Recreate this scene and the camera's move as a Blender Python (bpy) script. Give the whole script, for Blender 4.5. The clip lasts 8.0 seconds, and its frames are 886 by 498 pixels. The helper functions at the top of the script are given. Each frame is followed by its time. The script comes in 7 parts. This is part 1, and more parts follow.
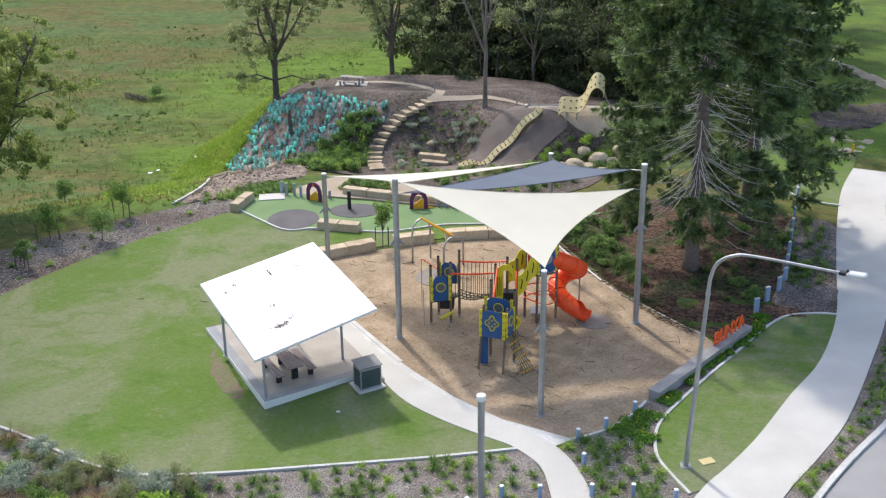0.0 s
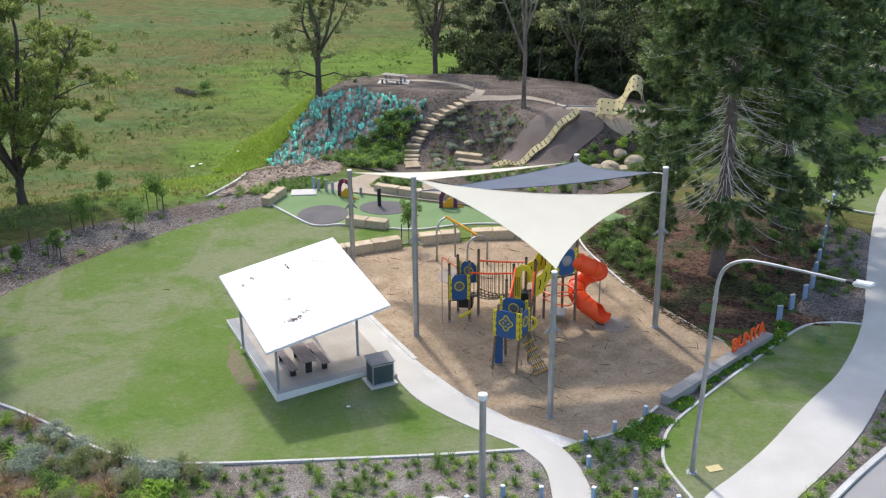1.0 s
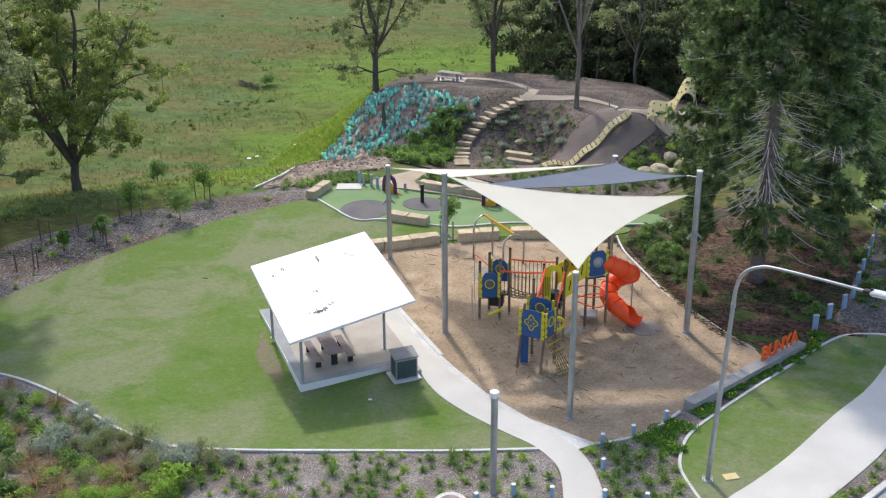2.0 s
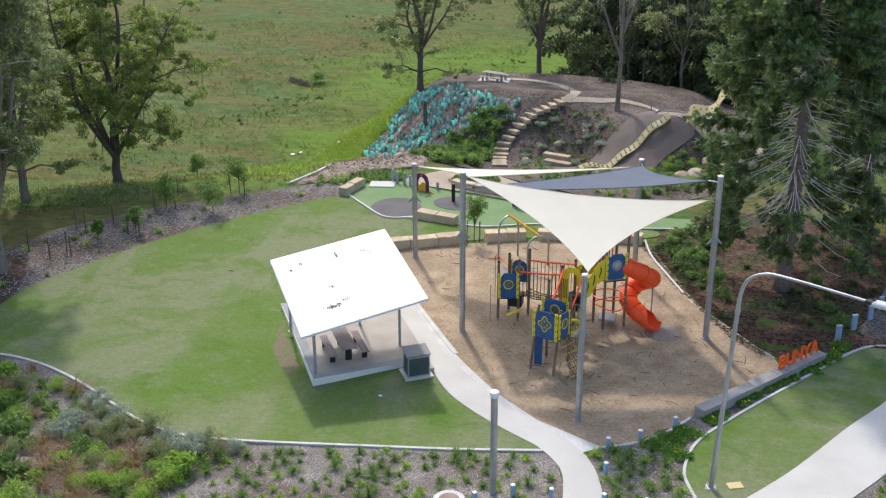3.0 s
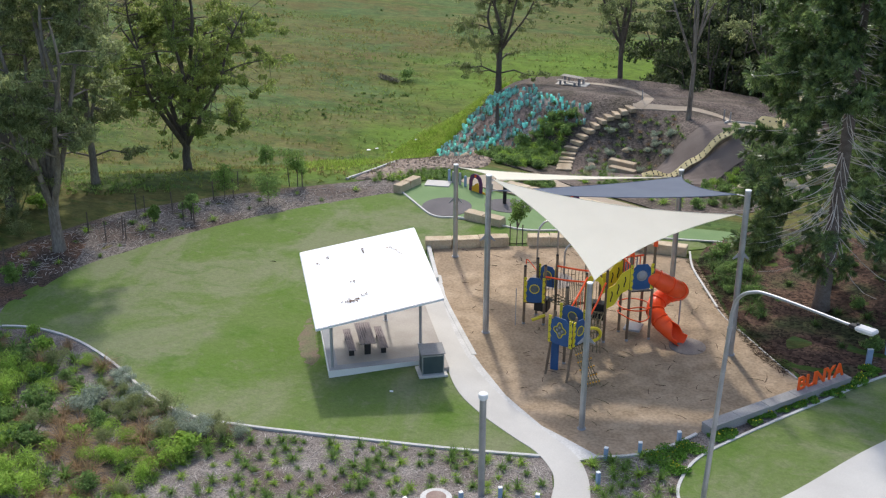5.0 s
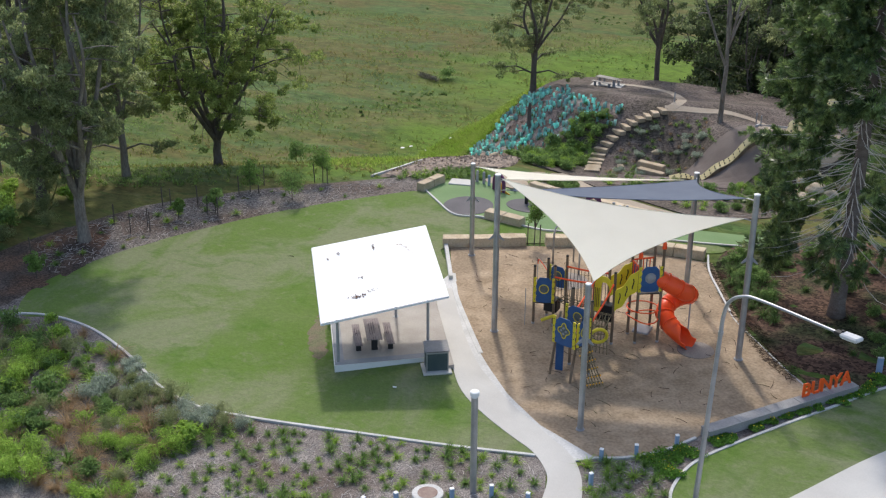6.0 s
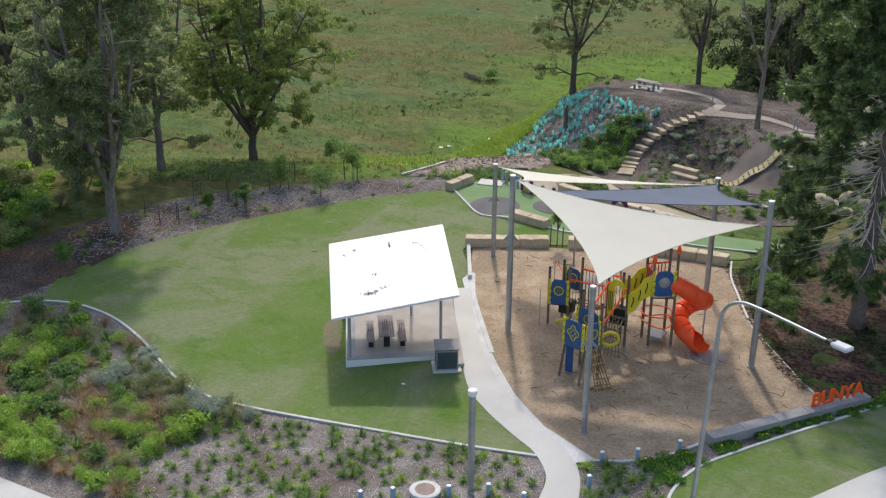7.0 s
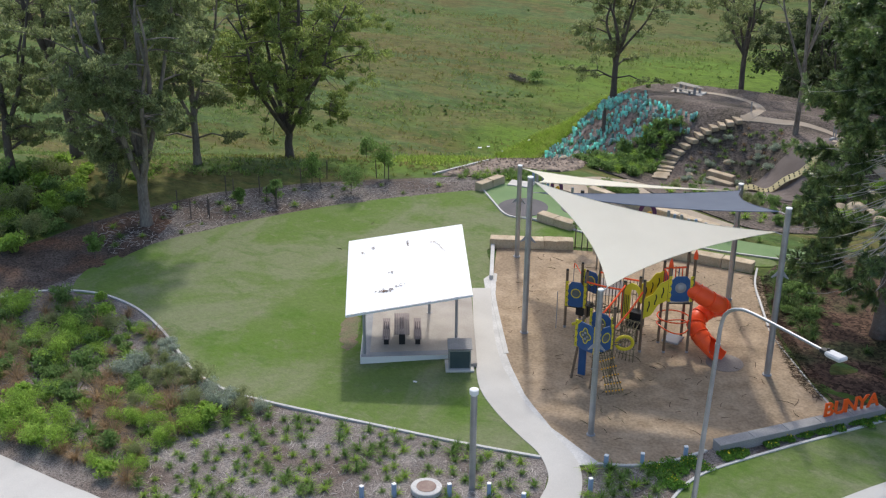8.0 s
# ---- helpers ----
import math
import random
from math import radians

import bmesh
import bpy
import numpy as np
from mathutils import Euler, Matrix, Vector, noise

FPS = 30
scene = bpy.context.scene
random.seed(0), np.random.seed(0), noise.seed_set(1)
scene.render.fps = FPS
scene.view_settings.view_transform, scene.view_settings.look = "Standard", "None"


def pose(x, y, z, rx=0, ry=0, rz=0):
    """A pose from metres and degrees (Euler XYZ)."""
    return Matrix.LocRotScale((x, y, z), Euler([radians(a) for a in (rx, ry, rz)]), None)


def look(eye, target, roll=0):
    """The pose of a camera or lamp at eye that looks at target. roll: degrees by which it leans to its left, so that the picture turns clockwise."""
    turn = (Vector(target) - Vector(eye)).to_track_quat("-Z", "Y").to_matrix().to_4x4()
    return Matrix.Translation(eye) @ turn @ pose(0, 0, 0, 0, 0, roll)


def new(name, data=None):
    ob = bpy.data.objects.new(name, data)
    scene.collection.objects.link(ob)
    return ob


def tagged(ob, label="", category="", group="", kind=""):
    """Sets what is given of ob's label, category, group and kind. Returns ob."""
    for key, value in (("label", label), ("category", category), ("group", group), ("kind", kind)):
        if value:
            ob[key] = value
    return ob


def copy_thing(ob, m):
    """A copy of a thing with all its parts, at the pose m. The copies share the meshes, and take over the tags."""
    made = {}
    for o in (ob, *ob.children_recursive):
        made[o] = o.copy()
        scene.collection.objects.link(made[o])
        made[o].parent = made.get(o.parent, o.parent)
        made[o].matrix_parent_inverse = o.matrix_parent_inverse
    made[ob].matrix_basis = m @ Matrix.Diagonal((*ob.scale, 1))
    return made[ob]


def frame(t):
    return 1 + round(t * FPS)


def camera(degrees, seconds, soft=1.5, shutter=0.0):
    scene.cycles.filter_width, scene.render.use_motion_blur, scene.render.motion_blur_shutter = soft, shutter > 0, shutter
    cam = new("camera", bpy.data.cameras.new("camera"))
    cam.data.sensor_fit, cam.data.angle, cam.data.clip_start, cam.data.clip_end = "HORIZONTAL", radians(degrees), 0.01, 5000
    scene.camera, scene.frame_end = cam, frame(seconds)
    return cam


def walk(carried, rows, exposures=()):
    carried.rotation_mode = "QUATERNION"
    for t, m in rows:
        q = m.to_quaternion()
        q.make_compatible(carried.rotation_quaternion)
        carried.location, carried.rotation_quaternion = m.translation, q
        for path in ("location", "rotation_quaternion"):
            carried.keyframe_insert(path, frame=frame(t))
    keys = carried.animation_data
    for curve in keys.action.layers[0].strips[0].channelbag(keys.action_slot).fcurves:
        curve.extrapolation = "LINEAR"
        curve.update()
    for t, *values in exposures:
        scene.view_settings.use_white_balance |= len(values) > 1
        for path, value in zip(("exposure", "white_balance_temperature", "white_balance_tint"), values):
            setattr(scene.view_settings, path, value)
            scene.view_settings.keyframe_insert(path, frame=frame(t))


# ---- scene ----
cam = camera(42.0, 8.0, soft=1.25)
PATH = [
    (0, (8.071, -0.082, 27.73), (7.911, 1.756, 26.959), -0.7),
    (0.5, (9.187, 0.012, 27.699), (8.979, 1.846, 26.929), -0.6),
    (1, (10.242, 0.061, 27.659), (9.978, 1.888, 26.889), -0.5),
    (1.5, (11.392, 0.169, 27.623), (11.062, 1.985, 26.852), -0.4),
    (3, (14.965, 0.746, 27.583), (14.463, 2.522, 26.813), -0.1),
    (3.5, (16.195, 1.042, 27.628), (15.643, 2.802, 26.857), -0.1),
    (4, (17.457, 1.29, 27.729), (16.854, 3.033, 26.956), 0.0),
    (4.5, (18.61, 1.578, 27.813), (17.957, 3.304, 27.041), 0.2),
    (6, (22.204, 2.582, 28.004), (21.415, 4.248, 27.23), 0.3),
    (6.5, (23.337, 2.97, 28.036), (22.501, 4.614, 27.262), 0.4),
    (7, (24.437, 3.33, 28.081), (23.556, 4.95, 27.307), 0.5),
    (7.5, (25.477, 3.732, 28.17), (24.551, 5.326, 27.394), 0.6),
    (8, (26.477, 4.168, 28.216), (25.508, 5.736, 27.441), 0.6),
]
walk(cam, [(t, look(eye, target, roll)) for t, eye, target, roll in PATH], [(0.0, 0.89), (1.5, 0.85), (3.5, 0.78), (4.5, 0.7), (6.0, 0.59), (8.0, 0.53)])

# ---- world, sun, exposure ----
world = bpy.data.worlds.new("world")
scene.world = world
world.use_nodes = True
sky = world.node_tree.nodes.new("ShaderNodeTexSky")
sky.sky_type = "NISHITA"
sky.sun_disc = False
SUN_EL, SUN_AZ = radians(47), radians(-30)
sky.sun_elevation, sky.sun_rotation = SUN_EL, SUN_AZ
sky.air_density, sky.dust_density = 1.0, 2.5
world.node_tree.links.new(sky.outputs[0], world.node_tree.nodes["Background"].inputs[0])
world.node_tree.nodes["Background"].inputs[1].default_value = 0.15
sun_data = bpy.data.lights.new("sun", "SUN")
sun_data.energy, sun_data.angle, sun_data.color = 1.55, radians(3.0), (1.0, 0.95, 0.87)
sun = new("sun", sun_data)
sun.matrix_world = look((-30 * math.sin(radians(30)) * 2, 52, 60), (-30 * math.sin(radians(30)) * 2 + math.sin(radians(30)) * math.cos(SUN_EL), 52 - math.cos(radians(30)) * math.cos(SUN_EL), 60 - math.sin(SUN_EL)))


# ---- materials ----
def mat(name, c1, c2, scale=1.0, rough=0.85, metal=0.0, bump=0.3, fine=30.0, amount=0.35, rand=0.0, spec=0.3, stretch=None, c3=None, s3=0.15, lo=0.35, hi=0.65, trans=0.0, island=0.0, chips=0.0):
    """Two-tone surface: broad patches of c1 and c2 (and c3 at a third, larger scale), fine grain, relief."""
    m = bpy.data.materials.new(name)
    m.use_nodes = True
    n, l = m.node_tree.nodes, m.node_tree.links
    b = n["Principled BSDF"]
    tc = n.new("ShaderNodeTexCoord")
    co = tc.outputs["Object"]
    if stretch:
        mp = n.new("ShaderNodeMapping")
        mp.inputs["Scale"].default_value = stretch
        l.new(co, mp.inputs[0])
        co = mp.outputs[0]

    def noise_at(s, detail=4.0):
        t = n.new("ShaderNodeTexNoise")
        t.inputs["Scale"].default_value, t.inputs["Detail"].default_value = s, detail
        l.new(co, t.inputs["Vector"])
        return t.outputs["Fac"]

    def ramp(fac, a, z):
        r = n.new("ShaderNodeMapRange")
        r.inputs["From Min"].default_value, r.inputs["From Max"].default_value = a, z
        l.new(fac, r.inputs["Value"])
        return r.outputs[0]

    def mix(fac, a, z, blend="MIX"):
        x = n.new("ShaderNodeMix")
        x.data_type, x.blend_type = "RGBA", blend
        for k, v in ((0, fac), (6, a), (7, z)):
            if isinstance(v, (tuple, float, int)):
                x.inputs[k].default_value = (*v, 1) if isinstance(v, tuple) else v
            else:
                l.new(v, x.inputs[k])
        return x.outputs[2]

    col = mix(ramp(noise_at(scale), lo, hi), c1, c2)
    if c3:
        col = mix(ramp(noise_at(s3, 5.0), 0.48, 0.62), col, c3)
    grain = noise_at(fine, 3.0)
    if chips:
        v = n.new("ShaderNodeTexVoronoi")
        v.inputs["Scale"].default_value = chips
        l.new(co, v.inputs["Vector"])
        sep = n.new("ShaderNodeSeparateColor")
        l.new(v.outputs["Color"], sep.inputs[0])
        grain = sep.outputs[0]
    g = n.new("ShaderNodeMapRange")
    g.inputs["From Min"].default_value, g.inputs["From Max"].default_value = (0.0, 1.0) if chips else (0.25, 0.75)
    g.inputs["To Min"].default_value, g.inputs["To Max"].default_value = 1 - amount, 1 + amount
    l.new(grain, g.inputs["Value"])
    gc = n.new("ShaderNodeCombineColor")
    for k in range(3):
        l.new(g.outputs[0], gc.inputs[k])
    col = mix(1.0, col, gc.outputs[0], "MULTIPLY")
    if rand or island:
        if island:
            src, rand = n.new("ShaderNodeNewGeometry").outputs["Random Per Island"], island
        else:
            src = n.new("ShaderNodeObjectInfo").outputs["Random"]
        r = n.new("ShaderNodeMapRange")
        r.inputs["To Min"].default_value, r.inputs["To Max"].default_value = 1 - rand, 1 + rand
        l.new(src, r.inputs["Value"])
        rc = n.new("ShaderNodeCombineColor")
        for k in range(3):
            l.new(r.outputs[0], rc.inputs[k])
        col = mix(1.0, col, rc.outputs[0], "MULTIPLY")
    l.new(col, b.inputs["Base Color"])
    b.inputs["Roughness"].default_value, b.inputs["Metallic"].default_value = rough, metal
    b.inputs["Specular IOR Level"].default_value = spec
    if bump:
        bp = n.new("ShaderNodeBump")
        bp.inputs["Strength"].default_value, bp.inputs["Distance"].default_value = bump, 0.03
        l.new(grain, bp.inputs["Height"])
        l.new(bp.outputs[0], b.inputs["Normal"])
    if trans:
        tr = n.new("ShaderNodeBsdfTranslucent")
        l.new(col, tr.inputs[0])
        ms = n.new("ShaderNodeMixShader")
        ms.inputs[0].default_value = trans
        l.new(b.outputs[0], ms.inputs[1])
        l.new(tr.outputs[0], ms.inputs[2])
        l.new(ms.outputs[0], n["Material Output"].inputs[0])
    return m


def sward(name, base, patches, grain=(2.5, 9.0), contrast=0.35, bump=0.6, trans=0.0, lush=None, centres=(), streak=(1.0, 1.0, 1.0), island=0.0):
    """Grass: ragged patches of several tints laid over one another, long blade-like streaks, two grains."""
    m = bpy.data.materials.new(name)
    m.use_nodes = True
    n, l = m.node_tree.nodes, m.node_tree.links
    b = n["Principled BSDF"]
    co = n.new("ShaderNodeTexCoord").outputs["Object"]

    def put(sock, v):
        if isinstance(v, tuple):
            sock.default_value = (*v, 1)
        elif isinstance(v, (float, int)):
            sock.default_value = v
        else:
            l.new(v, sock)

    def ragged(scale, shift, stretch, rough=0.68, detail=9.0):
        mp = n.new("ShaderNodeMapping")
        mp.inputs["Scale"].default_value = stretch
        mp.inputs["Location"].default_value = (shift, shift * 0.37, 0)
        l.new(co, mp.inputs[0])
        t = n.new("ShaderNodeTexNoise")
        for k, v in (("Scale", scale), ("Detail", detail), ("Roughness", rough), ("Distortion", 0.6)):
            t.inputs[k].default_value = v
        l.new(mp.outputs[0], t.inputs["Vector"])
        return t.outputs["Fac"]

    def span(v, a, z, lo=0.0, hi=1.0):
        r = n.new("ShaderNodeMapRange")
        for k, q in (("From Min", a), ("From Max", z), ("To Min", lo), ("To Max", hi)):
            r.inputs[k].default_value = q
        l.new(v, r.inputs["Value"])
        return r.outputs[0]

    def blend(fac, a, z, kind="MIX"):
        x = n.new("ShaderNodeMix")
        x.data_type, x.blend_type = "RGBA", kind
        put(x.inputs[0], fac)
        put(x.inputs[6], a)
        put(x.inputs[7], z)
        return x.outputs[2]

    def calc(op, a, z):
        x = n.new("ShaderNodeMath")
        x.operation = op
        put(x.inputs[0], a)
        put(x.inputs[1], z)
        return x.outputs[0]

    col = base
    for k, (tint, scale, lo, hi, stretch, most) in enumerate(patches):
        col = blend(span(ragged(scale, 7.3 * k + 1.7, stretch), lo, hi, 0.0, most), col, tint)
    if lush:
        for cx, cy, r0, r1 in centres:
            d = n.new("ShaderNodeVectorMath")
            d.operation = "DISTANCE"
            sep = n.new("ShaderNodeSeparateXYZ")
            l.new(co, sep.inputs[0])
            com = n.new("ShaderNodeCombineXYZ")
            l.new(sep.outputs[0], com.inputs[0])
            l.new(sep.outputs[1], com.inputs[1])
            l.new(com.outputs[0], d.inputs[0])
            d.inputs[1].default_value = (cx, cy, 0)
            dist = calc("ADD", d.outputs["Value"], calc("MULTIPLY", calc("SUBTRACT", ragged(0.12, 31.0, (0.6, 1, 1)), 0.5), 1.6 * (r1 - r0) + 6))
            col = blend(span(dist, r1, r0, 0.0, 0.85), col, lush)
    g1, g2 = ragged(grain[0], 3.0, streak, 0.75), ragged(grain[1], 5.0, streak, 0.7, 4.0)
    both = calc("ADD", calc("MULTIPLY", g1, 0.6), calc("MULTIPLY", g2, 0.4))
    val = span(both, 0.3, 0.7, 1 - contrast, 1 + contrast)
    if island:
        val = calc("MULTIPLY", val, span(n.new("ShaderNodeNewGeometry").outputs["Random Per Island"], 0, 1, 1 - island, 1 + island))
    gc = n.new("ShaderNodeCombineColor")
    for k in range(3):
        l.new(val, gc.inputs[k])
    col = blend(1.0, col, gc.outputs[0], "MULTIPLY")
    l.new(col, b.inputs["Base Color"])
    b.inputs["Roughness"].default_value, b.inputs["Specular IOR Level"].default_value = 0.9, 0.08
    if bump:
        bp = n.new("ShaderNodeBump")
        bp.inputs["Strength"].default_value, bp.inputs["Distance"].default_value = bump, 0.08
        l.new(both, bp.inputs["Height"])
        l.new(bp.outputs[0], b.inputs["Normal"])
    if trans:
        tr = n.new("ShaderNodeBsdfTranslucent")
        l.new(col, tr.inputs[0])
        ms = n.new("ShaderNodeMixShader")
        ms.inputs[0].default_value = trans
        l.new(b.outputs[0], ms.inputs[1])
        l.new(tr.outputs[0], ms.inputs[2])
        l.new(ms.outputs[0], n["Material Output"].inputs[0])
    return m


PADDOCK = dict(base=(0.092, 0.126, 0.031), patches=[((0.062, 0.104, 0.024), 0.25, 0.45, 0.56, (0.5, 1, 1), 0.9), ((0.125, 0.122, 0.042), 0.11, 0.46, 0.53, (0.35, 1, 1), 0.85), ((0.124, 0.1, 0.036), 0.1, 0.51, 0.58, (0.28, 1, 1), 0.7), ((0.076, 0.13, 0.042), 0.15, 0.5, 0.57, (0.3, 1, 1), 0.8), ((0.046, 0.082, 0.02), 0.8, 0.53, 0.62, (0.6, 1, 1), 0.75), ((0.16, 0.15, 0.07), 1.3, 0.57, 0.66, (0.5, 1, 1), 0.7)],
               lush=(0.108, 0.182, 0.022), centres=[(-22, 103, 5.0, 11.0), (-14, 132, 14.0, 28.0), (-22, 80, 5.0, 11.0)])
M_FIELD = sward("rough_grass", **PADDOCK, grain=(1.0, 4.0), contrast=0.75, bump=1.0, streak=(0.55, 1, 1))
M_LAWN = sward("mown_grass", (0.112, 0.182, 0.036), [((0.142, 0.192, 0.062), 0.16, 0.42, 0.6, (1, 1, 1), 0.9), ((0.205, 0.22, 0.125), 0.13, 0.44, 0.58, (1, 0.8, 1), 0.85), ((0.225, 0.225, 0.14), 0.9, 0.55, 0.68, (0.7, 1, 1), 0.55), ((0.082, 0.155, 0.024), 0.35, 0.55, 0.66, (0.6, 1, 1), 0.7)], grain=(4.5, 15.0), contrast=0.3, bump=0.6, streak=(0.75, 1, 1))
M_TURF = mat("synthetic_turf", (0.165, 0.255, 0.115), (0.19, 0.28, 0.13), 0.6, fine=60.0, amount=0.15, bump=0.2, spec=0.1)
M_SAND = mat("playground_sand", (0.29, 0.214, 0.14), (0.41, 0.312, 0.215), 0.9, fine=7.0, amount=0.25, bump=1.0, c3=(0.285, 0.215, 0.145), s3=0.3, spec=0.15)
M_MULCH = mat("bark_mulch", (0.175, 0.15, 0.135), (0.275, 0.245, 0.222), 0.7, bump=0.7, amount=0.6, chips=26.0, c3=(0.15, 0.118, 0.1), s3=0.25, spec=0.15)
M_MULCHF = mat("weathered_mulch", (0.135, 0.115, 0.104), (0.205, 0.18, 0.164), 0.5, bump=0.7, amount=0.7, chips=13.0, c3=(0.11, 0.085, 0.072), s3=0.25, spec=0.15)
M_LITTER = mat("leaf_litter", (0.072, 0.043, 0.032), (0.115, 0.07, 0.05), 0.6, bump=1.0, amount=0.7, chips=7.0, c3=(0.05, 0.055, 0.026), s3=0.3, spec=0.1)
M_CONC = mat("pale_concrete", (0.5, 0.48, 0.445), (0.575, 0.555, 0.515), 0.35, fine=25.0, amount=0.06, bump=0.1, rough=0.85)
M_EDGE = mat("edging_concrete", (0.60, 0.59, 0.57), (0.50, 0.49, 0.47), 0.8, fine=12.0, amount=0.15, bump=0.2)
M_DARKC = mat("grey_concrete", (0.27, 0.26, 0.255), (0.34, 0.33, 0.32), 0.9, fine=15.0, amount=0.15, bump=0.2)
M_RUBBER = mat("dark_rubber", (0.10, 0.095, 0.10), (0.13, 0.12, 0.125), 0.6, fine=40.0, amount=0.2, bump=0.3)
M_TAN = mat("decomposed_granite", (0.33, 0.265, 0.195), (0.4, 0.335, 0.26), 0.5, fine=12.0, amount=0.15, bump=0.4)
M_ROCKS = mat("rubble", (0.22, 0.165, 0.125), (0.31, 0.245, 0.195), 1.5, fine=14.0, amount=0.35, bump=0.8, island=0.4)
M_STONE = mat("sandstone", (0.46, 0.355, 0.235), (0.58, 0.48, 0.345), 1.2, fine=14.0, amount=0.2, bump=0.6, rand=0.12)
M_STEPS = mat("worn_sandstone", (0.36, 0.275, 0.18), (0.46, 0.37, 0.26), 1.2, fine=14.0, amount=0.25, bump=0.6, rand=0.2)
M_ROOF = mat("white_steel", (0.86, 0.87, 0.88), (0.82, 0.83, 0.84), 0.7, fine=10.0, amount=0.02, bump=0.0, rough=0.45)
M_STEEL = mat("galvanised_steel", (0.36, 0.37, 0.39), (0.45, 0.46, 0.48), 2.0, fine=30.0, amount=0.1, bump=0.05, rough=0.45, metal=0.7)
M_GREYP = mat("grey_paint", (0.30, 0.305, 0.32), (0.34, 0.345, 0.36), 1.5, fine=30.0, amount=0.08, bump=0.05, rough=0.5)
M_LUM = mat("luminaire_paint", (0.52, 0.53, 0.54), (0.58, 0.585, 0.59), 2.0, amount=0.05, bump=0.0, rough=0.4)
M_WHITE = mat("white_cap", (0.85, 0.85, 0.84), (0.8, 0.8, 0.8), 2.0, amount=0.03, bump=0.0, rough=0.4)
M_CREAM = mat("cream_shade_cloth", (0.91, 0.88, 0.76), (0.88, 0.85, 0.73), 0.6, fine=60.0, amount=0.03, bump=0.05, trans=0.4)
M_BLUEC = mat("slate_blue_shade_cloth", (0.17, 0.205, 0.28), (0.19, 0.23, 0.305), 0.6, fine=60.0, amount=0.06, bump=0.05, trans=0.4)
M_TIMBER = mat("brown_post", (0.15, 0.105, 0.07), (0.23, 0.17, 0.12), 3.0, fine=20.0, amount=0.25, bump=0.2, stretch=(1, 1, 0.15))
M_BLUE = mat("blue_panel", (0.03, 0.09, 0.235), (0.038, 0.11, 0.27), 2.0, amount=0.06, bump=0.0, rough=0.4)
M_EMBLEM = mat("smoky_disc", (0.1, 0.115, 0.12), (0.15, 0.165, 0.165), 4.0, amount=0.1, bump=0.0, rough=0.35)
M_YELL = mat("yellow_plastic", (0.68, 0.55, 0.03), (0.72, 0.6, 0.05), 2.0, amount=0.06, bump=0.0, rough=0.4)
M_RED = mat("red_plastic", (0.93, 0.095, 0.022), (0.95, 0.11, 0.03), 2.0, amount=0.05, bump=0.0, rough=0.35)
M_BLACK = mat("black_plastic", (0.02, 0.02, 0.022), (0.03, 0.03, 0.03), 2.0, amount=0.1, bump=0.0, rough=0.5)
M_ROPE = mat("rope", (0.10, 0.085, 0.06), (0.3, 0.25, 0.14), 9.0, amount=0.3, bump=0.2)
M_SLAT = mat("composite_slat", (0.24, 0.2, 0.205), (0.29, 0.245, 0.25), 2.0, fine=30.0, amount=0.15, bump=0.1)
M_BIN = mat("bin_panel", (0.045, 0.07, 0.075), (0.06, 0.085, 0.09), 2.0, amount=0.1, bump=0.05, rough=0.5)
M_MARK = mat("blue_grey_marker", (0.26, 0.35, 0.5), (0.31, 0.4, 0.54), 2.0, amount=0.1, bump=0.1)
M_ORANGE = mat("orange_letter", (0.93, 0.115, 0.016), (0.93, 0.13, 0.022), 2.0, amount=0.04, bump=0.0, rough=0.4)
M_YBAR = mat("orange_yellow_bar", (0.8, 0.38, 0.03), (0.8, 0.42, 0.04), 2.0, amount=0.05, bump=0.0, rough=0.4)
M_PURPLE = mat("purple_panel", (0.12, 0.03, 0.10), (0.14, 0.035, 0.12), 2.0, amount=0.06, bump=0.0, rough=0.4)
M_WAVE = mat("pale_yellow_plywood", (0.56, 0.46, 0.22), (0.62, 0.52, 0.27), 1.5, amount=0.08, bump=0.05, rough=0.55)
M_CYAN = mat("turquoise_sleeve", (0.5, 0.9, 0.84), (0.76, 0.95, 0.92), 4.0, amount=0.1, bump=0.0, rough=0.5, rand=0.2, trans=0.6)
M_BARK = mat("gum_bark", (0.16, 0.13, 0.105), (0.27, 0.235, 0.2), 2.5, fine=14.0, amount=0.35, bump=0.6, stretch=(1, 1, 0.3))
M_BARKD = mat("dark_bark", (0.09, 0.072, 0.062), (0.16, 0.132, 0.112), 2.5, fine=14.0, amount=0.3, bump=0.6, stretch=(1, 1, 0.3))
M_BARKB = mat("bunya_bark", (0.15, 0.115, 0.10), (0.21, 0.17, 0.15), 2.5, fine=14.0, amount=0.3, bump=0.6, stretch=(1, 1, 2.0))
M_TWIG = mat("dead_twig", (0.64, 0.59, 0.54), (0.5, 0.45, 0.41), 2.0, fine=14.0, amount=0.2, bump=0.0)
M_MOUND = mat("dark_bark_mulch", (0.115, 0.09, 0.077), (0.155, 0.127, 0.11), 0.5, bump=1.0, amount=0.55, chips=8.0, c3=(0.085, 0.07, 0.055), s3=0.22, spec=0.15)
M_LEAF = mat("gum_leaf", (0.19, 0.262, 0.07), (0.335, 0.395, 0.12), 1.1, amount=0.25, bump=0.0, island=0.4, trans=0.55, rough=0.5)
M_LEAFD = mat("dull_gum_leaf", (0.21, 0.26, 0.115), (0.37, 0.41, 0.19), 1.1, amount=0.25, bump=0.0, island=0.4, trans=0.55, rough=0.5)
